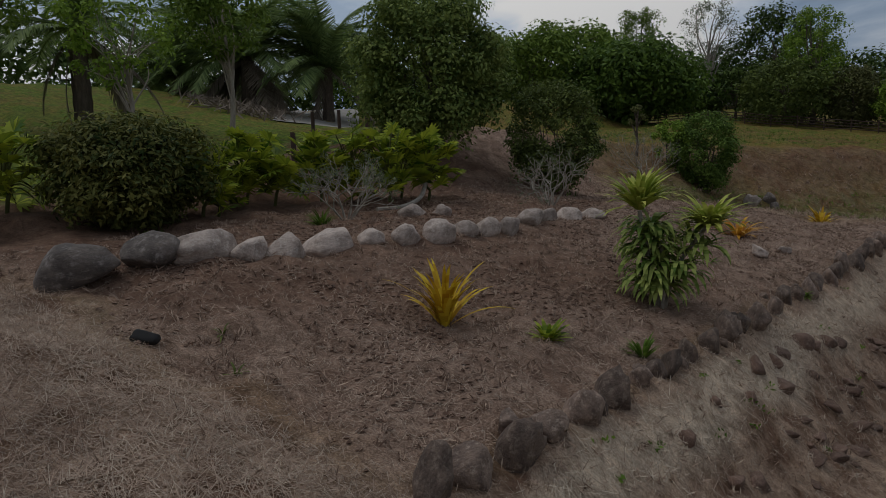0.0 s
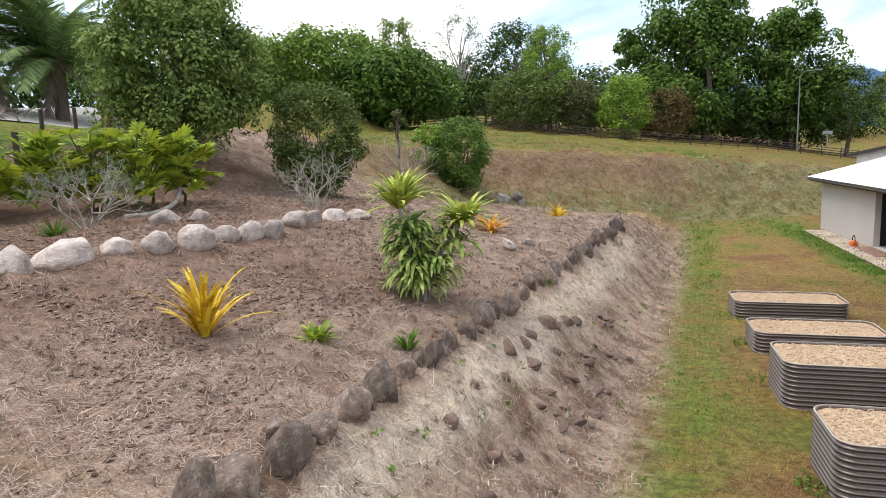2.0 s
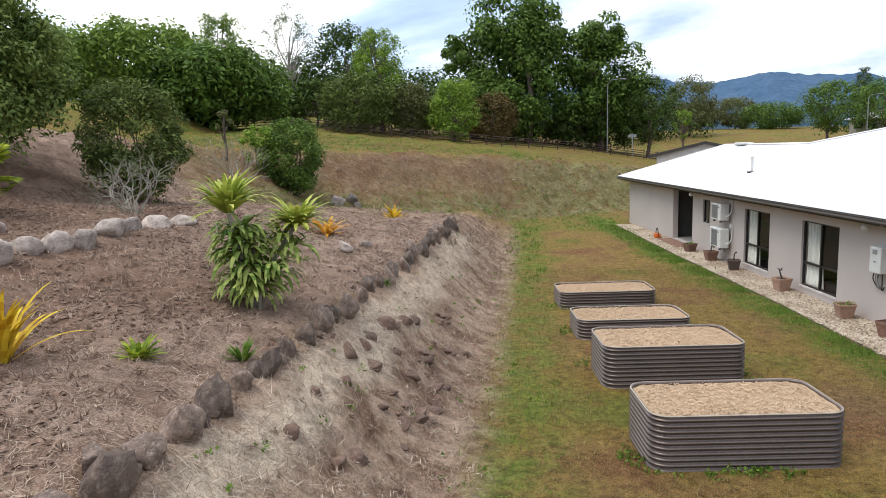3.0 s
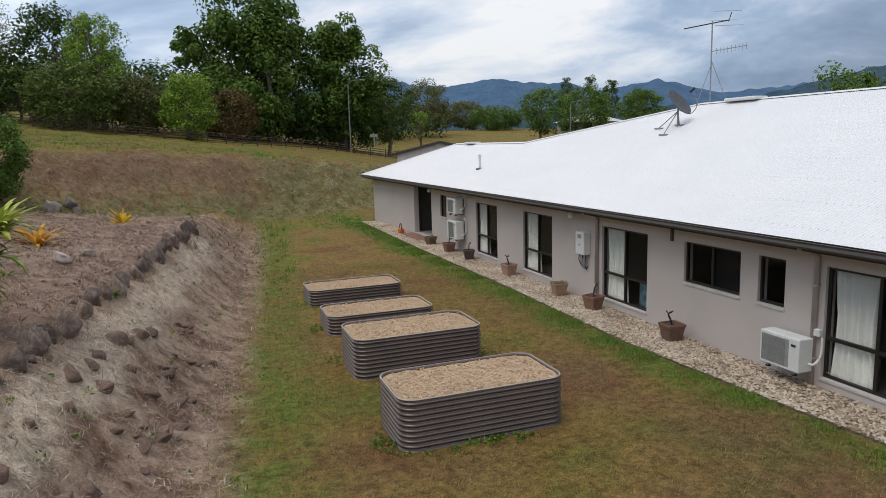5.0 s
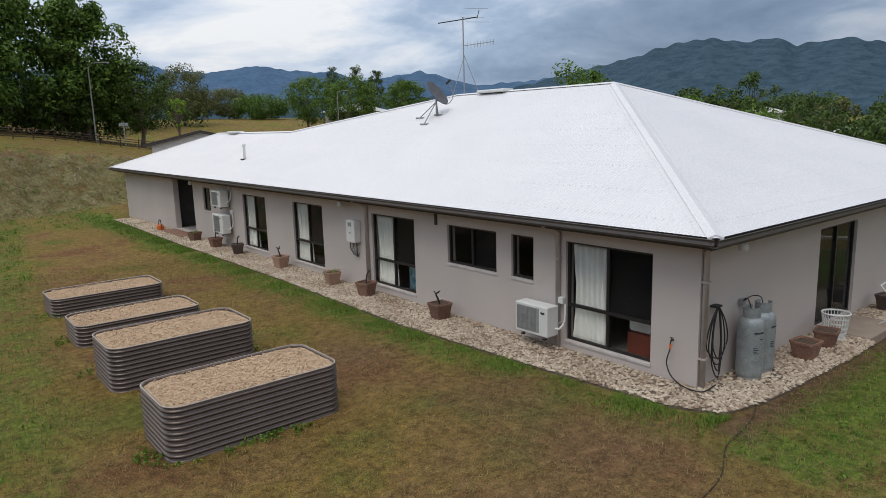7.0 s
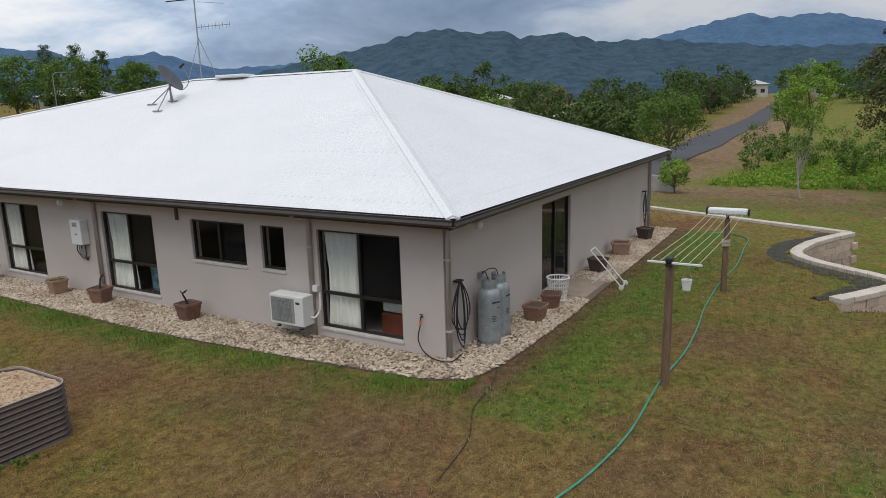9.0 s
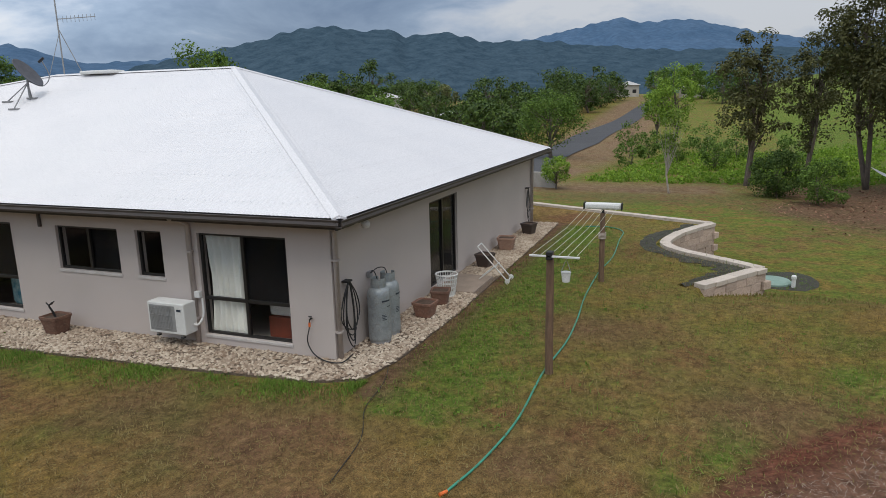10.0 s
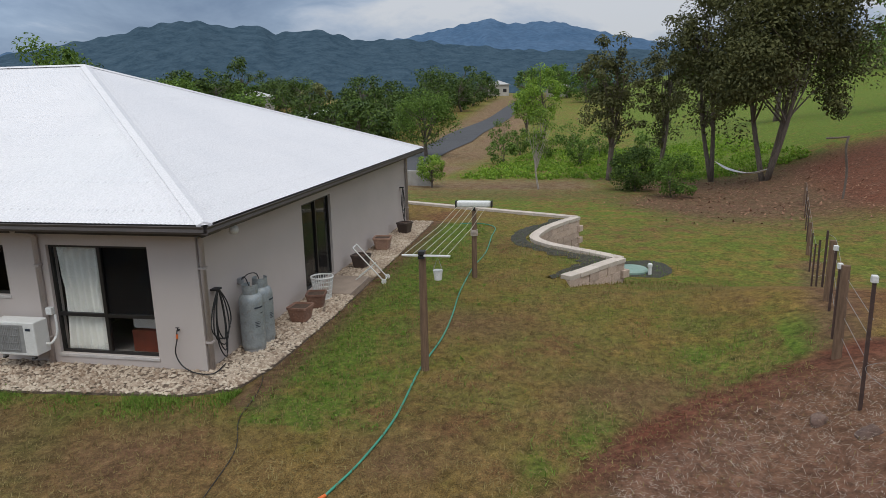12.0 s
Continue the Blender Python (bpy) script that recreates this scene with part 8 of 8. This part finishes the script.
tufts(4600, (-20, -10.5), (-1.5, 19), "mulch", "mulch_straw", "mulch_clump", "brown fibrous clumps of garden mulch", 56, 0.1, 0.13, 0.10)
tufts(9000, (-10, 13), (-9, 26), "green", "grass_lush", "lawn_tuft", "fresh green grass tufts in the lawn", 55, 0.15, 0.07, 0.09)
tufts(3600, (-14, -7.5), (-5, 24), "straw", "mulch_straw", "dead_grass", "brown dead grass tufts on the dry bank", 51, 0.1, 0.10, 0.14)
tufts(2200, (-14, -7.5), (-5, 24), "straw", "straw", "pale_dead_grass", "pale dead grass tufts on the dry bank", 52, 0.1, 0.10, 0.14)
tufts(5200, (-26, 8), (16, 46), "straw", "mulch_straw", "far_dead_grass", "brown dead grass tufts on the far bank", 53, 0.05, 0.26, 0.26)
tufts(4200, (-26, 8), (16, 46), "green", "grass_lush", "far_green_grass", "green grass tufts on the far bank", 54, 0.2, 0.24, 0.26)
weeds(700, (-13, -7), (-3, 18), "straw", "grass_lush", 10, 0.75)


# ---- road, far houses, poles and hills ----
def road():
    left = [(44, 12.2), (64, 13.8), (86, 15.9), (110, 16.6), (138.6, 13.2), (172.3, 12.3), (197.7, 11.4), (225, 11.0)]
    right = [(44, 7.8), (58.5, 8.8), (80, 10.2), (109.6, 10.5), (137.9, 8.3), (171.4, 7.8), (196.8, 7.4), (225, 7.2)]
    a = catmull([(*p, 0) for p in left], 12)
    b = catmull([(*p, 0) for p in right], 12)
    bm = bmesh.new()
    rows = []
    for p, q in zip(a, b):
        rows.append([bm.verts.new((v.x, v.y, on_ground(v.x, v.y) + 0.10)) for v in (p.lerp(q, t) for t in (0, 0.25, 0.5, 0.75, 1))])
    for r, s in zip(rows, rows[1:]):
        for k in range(4):
            bm.faces.new((r[k], s[k], s[k + 1], r[k + 1]))
    tagged(part("road", bm, M["asphalt"]), "grey asphalt road climbing away through the valley", "road", kind="structure")


road()
c = empty("culvert", pose(37.6, 5.6, ground_z(37.6, 5.6) - 0.1, 0, 0, 75), "concrete culvert with round pipe mouths", "culvert")
part("headwall", boxed(-1.6, 0, 0, 1.6, 0.3, 1.15, bevel=0.04), M["concrete"], c)
for s in (-0.9, 0.0, 0.9):
    bm = bmesh.new()
    lathe(bm, [(0.33, 0), (0.40, 0), (0.40, 0.25), (0.33, 0.25), (0.31, 0.02)], 20)
    pm = part("pipe_mouth", bm, M["black"], c)
    pm.matrix_local = pose(s, -0.004, 0.5, 90)


def far_house(x, y, w, d, h, turn, label, base=None, group="far valley houses"):
    z = ground_z(x, y) if base is None else base
    g = empty("far_house", pose(x, y, z, 0, 0, turn), label, "house", group)
    part("wall", boxed(-w / 2, -d / 2, -0.5, w / 2, d / 2, h), M["far_wall"], g)
    o, rh = 0.5, d * 0.2
    vs = [(-w / 2 - o, -d / 2 - o, h), (w / 2 + o, -d / 2 - o, h), (w / 2 + o, d / 2 + o, h), (-w / 2 - o, d / 2 + o, h), (-w / 2 + d / 2, 0, h + rh), (w / 2 - d / 2, 0, h + rh)]
    mpart("roof", mesh_from("roof", vs, [(0, 1, 5, 4), (1, 2, 5), (2, 3, 4, 5), (3, 0, 4), (3, 2, 1, 0)], M["far_roof"]), g)
    for s in (-0.3, 0.05, 0.32):
        part("window", boxed(-w / 2 - 0.03, s * d - 0.6, 0.9, -w / 2 + 0.02, s * d + 0.6, 2.0), M["frame_dark"], g)
    return g


far_house(122, 43, 12, 8, 3.0, 20, "cream valley house with pale hip roof")
far_house(150, 57, 13, 9, 3.0, 35, "cream valley house with pale hip roof")
far_house(140, 68, 12, 8, 3.0, 10, "cream valley house with pale hip roof")
far_house(226, 20, 8, 7, 3.4, 5, "white two-storey house beside the ridge road")
far_house(215, 0, 8, 7, 3.0, 0, "white house beside the ridge road")
far_house(-30, 87, 10, 7, 2.6, 10, "pale house among the far trees", base=9.2)
far_house(52, 92, 9, 7, 2.2, 30, "pale building behind the roof")


def street_lamp(x, y, top, label, arm=1.3):
    z = on_ground(x, y)
    p = empty("street_lamp", pose(x, y, z), label, "street lamp", "street lamps by the far road")
    h = top - z
    bm = bmesh.new()
    tube(bm, [(0, 0, -0.3), (0, 0, h * 0.93), (arm * 0.3, 0, h * 0.99), (arm, 0, h)], 0.05, 8, taper=[0.075, 0.05, 0.04, 0.035])
    part("pole", bm, M["grey_plastic"], p)
    part("lamp_head", boxed(arm - 0.05, -0.12, h - 0.05, arm + 0.55, 0.12, h + 0.07, bevel=0.03), M["grey_plastic"], p)


street_lamp(6.3, 65.1, 10.7, "tall galvanised street lamp beyond the paddock")
street_lamp(44.3, 85.1, 9.6, "galvanised street lamp behind the roof")
bm = bmesh.new()
tube(bm, [(8.7, 64.6, on_ground(8.7, 64.6) - 0.2), (8.7, 64.6, on_ground(8.7, 64.6) + 2.3)], 0.05, 8)
box(bm, 8.3, 64.58, on_ground(8.7, 64.6) + 1.9, 9.1, 64.66, on_ground(8.7, 64.6) + 2.2)
tagged(part("road_sign", bm, M["galv"]), "small grey sign on a post by the fence", "sign")


def paddock_fence():
    f = empty("paddock_fence", Matrix.Identity(4), "dark low wire mesh fence below the trees", "fence")
    line = [(-29, 49.0), (-18, 51.5), (-8, 52.5), (0, 57.0), (10.5, 62.0), (17, 66.0)]
    pts = catmull([(*p, 0) for p in line], 6)
    for k, p in enumerate(pts):
        z = on_ground(p.x, p.y)
        bm = bmesh.new()
        tube(bm, [(p.x, p.y, z - 0.2), (p.x, p.y, z + 0.95)], 0.04, 6)
        part("post", bm, M["post_steel"], f)
    for h in (0.2, 0.4, 0.6, 0.8):
        bm = bmesh.new()
        tube(bm, [(p.x, p.y, on_ground(p.x, p.y) + h) for p in pts], 0.03, 4)
        part("rail", bm, M["post_steel"], f)


paddock_fence()
for k, (x, y) in enumerate([(-22.5, 7.2), (-27.5, 13.0), (-28.5, 15.5), (-29.0, 17.8)]):
    bm = bmesh.new()
    z = on_ground(x, y)
    tube(bm, [(x, y, z - 0.2), (x, y, z + 0.75)], 0.07, 8)
    tagged(part("bollard", bm, M["post_steel"]), "short dark timber bollard along the lawn", "bollard", "bollards along the upper lawn")
# continuous woods that close the view behind the paddock
rng = np.random.default_rng(31)
arc = []
for k in range(400):
    u = (k / 330) if k < 330 else 0.72 + 0.2 * (k - 330) / 70
    ax, ay = np.interp(u, [0, 0.3, 0.6, 0.85, 1.0], [-62, -58, -40, -5, 24]), np.interp(u, [0, 0.3, 0.6, 0.85, 1.0], [-6, 34, 74, 92, 96])
    x, y = ax + rng.normal(0, 2.5), ay + rng.normal(0, 2.5)
    arc.append((x, y, on_ground(x, y) + rng.uniform(0.3, 5.5)))
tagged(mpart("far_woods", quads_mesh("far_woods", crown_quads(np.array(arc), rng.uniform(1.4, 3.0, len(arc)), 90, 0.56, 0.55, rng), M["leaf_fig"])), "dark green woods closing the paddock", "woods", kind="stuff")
# pale driveway that crosses behind the palms
bm = bmesh.new()
rows = []
for i in range(15):
    u = i / 14
    a, b = Vector((-30.2, 18.6, 0)).lerp(Vector((-45.3, 36.2, 0)), u), Vector((-33.4, 16.4, 0)).lerp(Vector((-49.7, 32.0, 0)), u)
    rows.append([bm.verts.new((p.x, p.y, on_ground(p.x, p.y) + 0.06)) for p in (a.lerp(b, v / 8) for v in range(9))])
for r, q in zip(rows, rows[1:]):
    for k in range(8):
        bm.faces.new((r[k], r[k + 1], q[k + 1], q[k]))
tagged(part("driveway", bm, M["concrete"]), "pale concrete driveway behind the palms", "driveway", kind="structure")
# heap of cut palm fronds
rng = np.random.default_rng(6)
c = np.stack([rng.normal(-36.5, 1.5, 420), rng.normal(17.0, 0.9, 420), np.zeros(420)], -1)
c[:, 2] = surf(c[:, 0], c[:, 1]) + rng.uniform(0, 0.5, 420)
tagged(mpart("frond_heap", quads_mesh("frond_heap", leaf_quads(c, 0.9, rng, 0.0, 0.08), M["leaf_dead"])), "heap of dry cut palm fronds", "heap", kind="stuff")
# hammock between the yard trees
bm = bmesh.new()
hz = ground_z(37, -16) + 0.95
hp = catmull([(40.2, -15.1, hz + 0.25), (38.8, -15.7, hz - 0.15), (37.4, -16.3, hz - 0.25), (36.2, -16.8, hz - 0.1), (35.3, -17.2, hz + 0.25)], 5)
rows = []
for i, p in enumerate(hp):
    w = 0.24 * math.sin(math.pi * i / (len(hp) - 1)) + 0.03
    rows.append([bm.verts.new(p + Vector((0.35 * w * s, 0.9 * w * s, 0.25 * abs(s) * w))) for s in (-1, -0.5, 0, 0.5, 1)])
for r, s in zip(rows, rows[1:]):
    for k in range(4):
        bm.faces.new((r[k], s[k], s[k + 1], r[k + 1]))
hm = part("hammock", bm, M["white_cloth"])
hm.modifiers.new("thick", "SOLIDIFY").thickness = 0.02
tagged(hm, "white cloth hammock slung between two trees", "hammock")


def hills():
    """Forested ranges closing the view; azimuth in degrees east of north, crest height in degrees."""
    front = [(-40, 1.5), (-12, 2.5), (-5.2, 4.6), (-3.0, 4.5), (-0.9, 3.6), (2, 2.5), (10, 2.6), (40, 2.2), (44, 2.6), (48.3, 3.5), (53.0, 4.5), (56.6, 5.4), (60.0, 5.9), (62.9, 5.4), (64.8, 5.55), (66, 4.9), (69.2, 5.3), (72.7, 4.4), (76.4, 4.5), (80, 4.0), (86, 3.4), (93, 3.2), (110, 2.6), (140, 2.0)]
    back = [(-40, 2.5), (-5.2, 5.0), (8, 4.5), (16.4, 5.1), (17.7, 4.6), (21.2, 4.5), (24.4, 5.0), (27.4, 4.5), (30.1, 4.5), (32.9, 3.7), (37.5, 4.35), (42.1, 3.1), (47, 3.4), (60, 4.0), (74, 4.2), (78, 4.9), (83.0, 5.95), (84.6, 5.5), (88.2, 5.55), (92.8, 4.4), (97.7, 3.4), (120, 2.2), (140, 1.8)]
    # no air haze is rendered; each range carries it in its material colour
    for name, prof, R, mat, lab, seed in (("forest_range", front, 1900, "hill_near", "forested mountain range across the valley", 0), ("far_range", back, 3000, "hill_far", "distant mountain range with blue haze painted in", 9)):
        az = np.arange(-40, 140.01, 0.22)
        crest = np.interp(az, [p[0] for p in prof], [p[1] for p in prof])
        nr = 26
        verts, faces = [], []
        for j in range(nr + 1):
            t = j / nr
            for i, a in enumerate(az):
                r = R * (0.62 + 0.38 * t)
                x, y = r * math.sin(radians(a)), r * math.cos(radians(a))
                hh = math.tan(radians(crest[i])) * R
                ridge = abs(noise.noise((x * 0.0045 + seed, y * 0.0045, 0))) * 0.20 + 0.08 * noise.noise((x * 0.013, y * 0.013, 3))
                shape = t ** 0.85
                z = hh * (shape * (1 - ridge * (1 - t) * 1.6)) - 20 * (1 - t) + 9 * noise.noise((x * 0.03, y * 0.03, 5)) * t + 0.6 * noise.noise((x * 0.11, y * 0.11, 8))
                verts.append((x - 9, y - 5, z + 4))
        n = len(az)
        for j in range(nr):
            for i in range(n - 1):
                k = j * n + i
                faces.append((k, k + 1, k + n + 1, k + n))
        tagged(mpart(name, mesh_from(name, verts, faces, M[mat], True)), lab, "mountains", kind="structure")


hills()
# the retaining wall's blocks
retaining_wall()
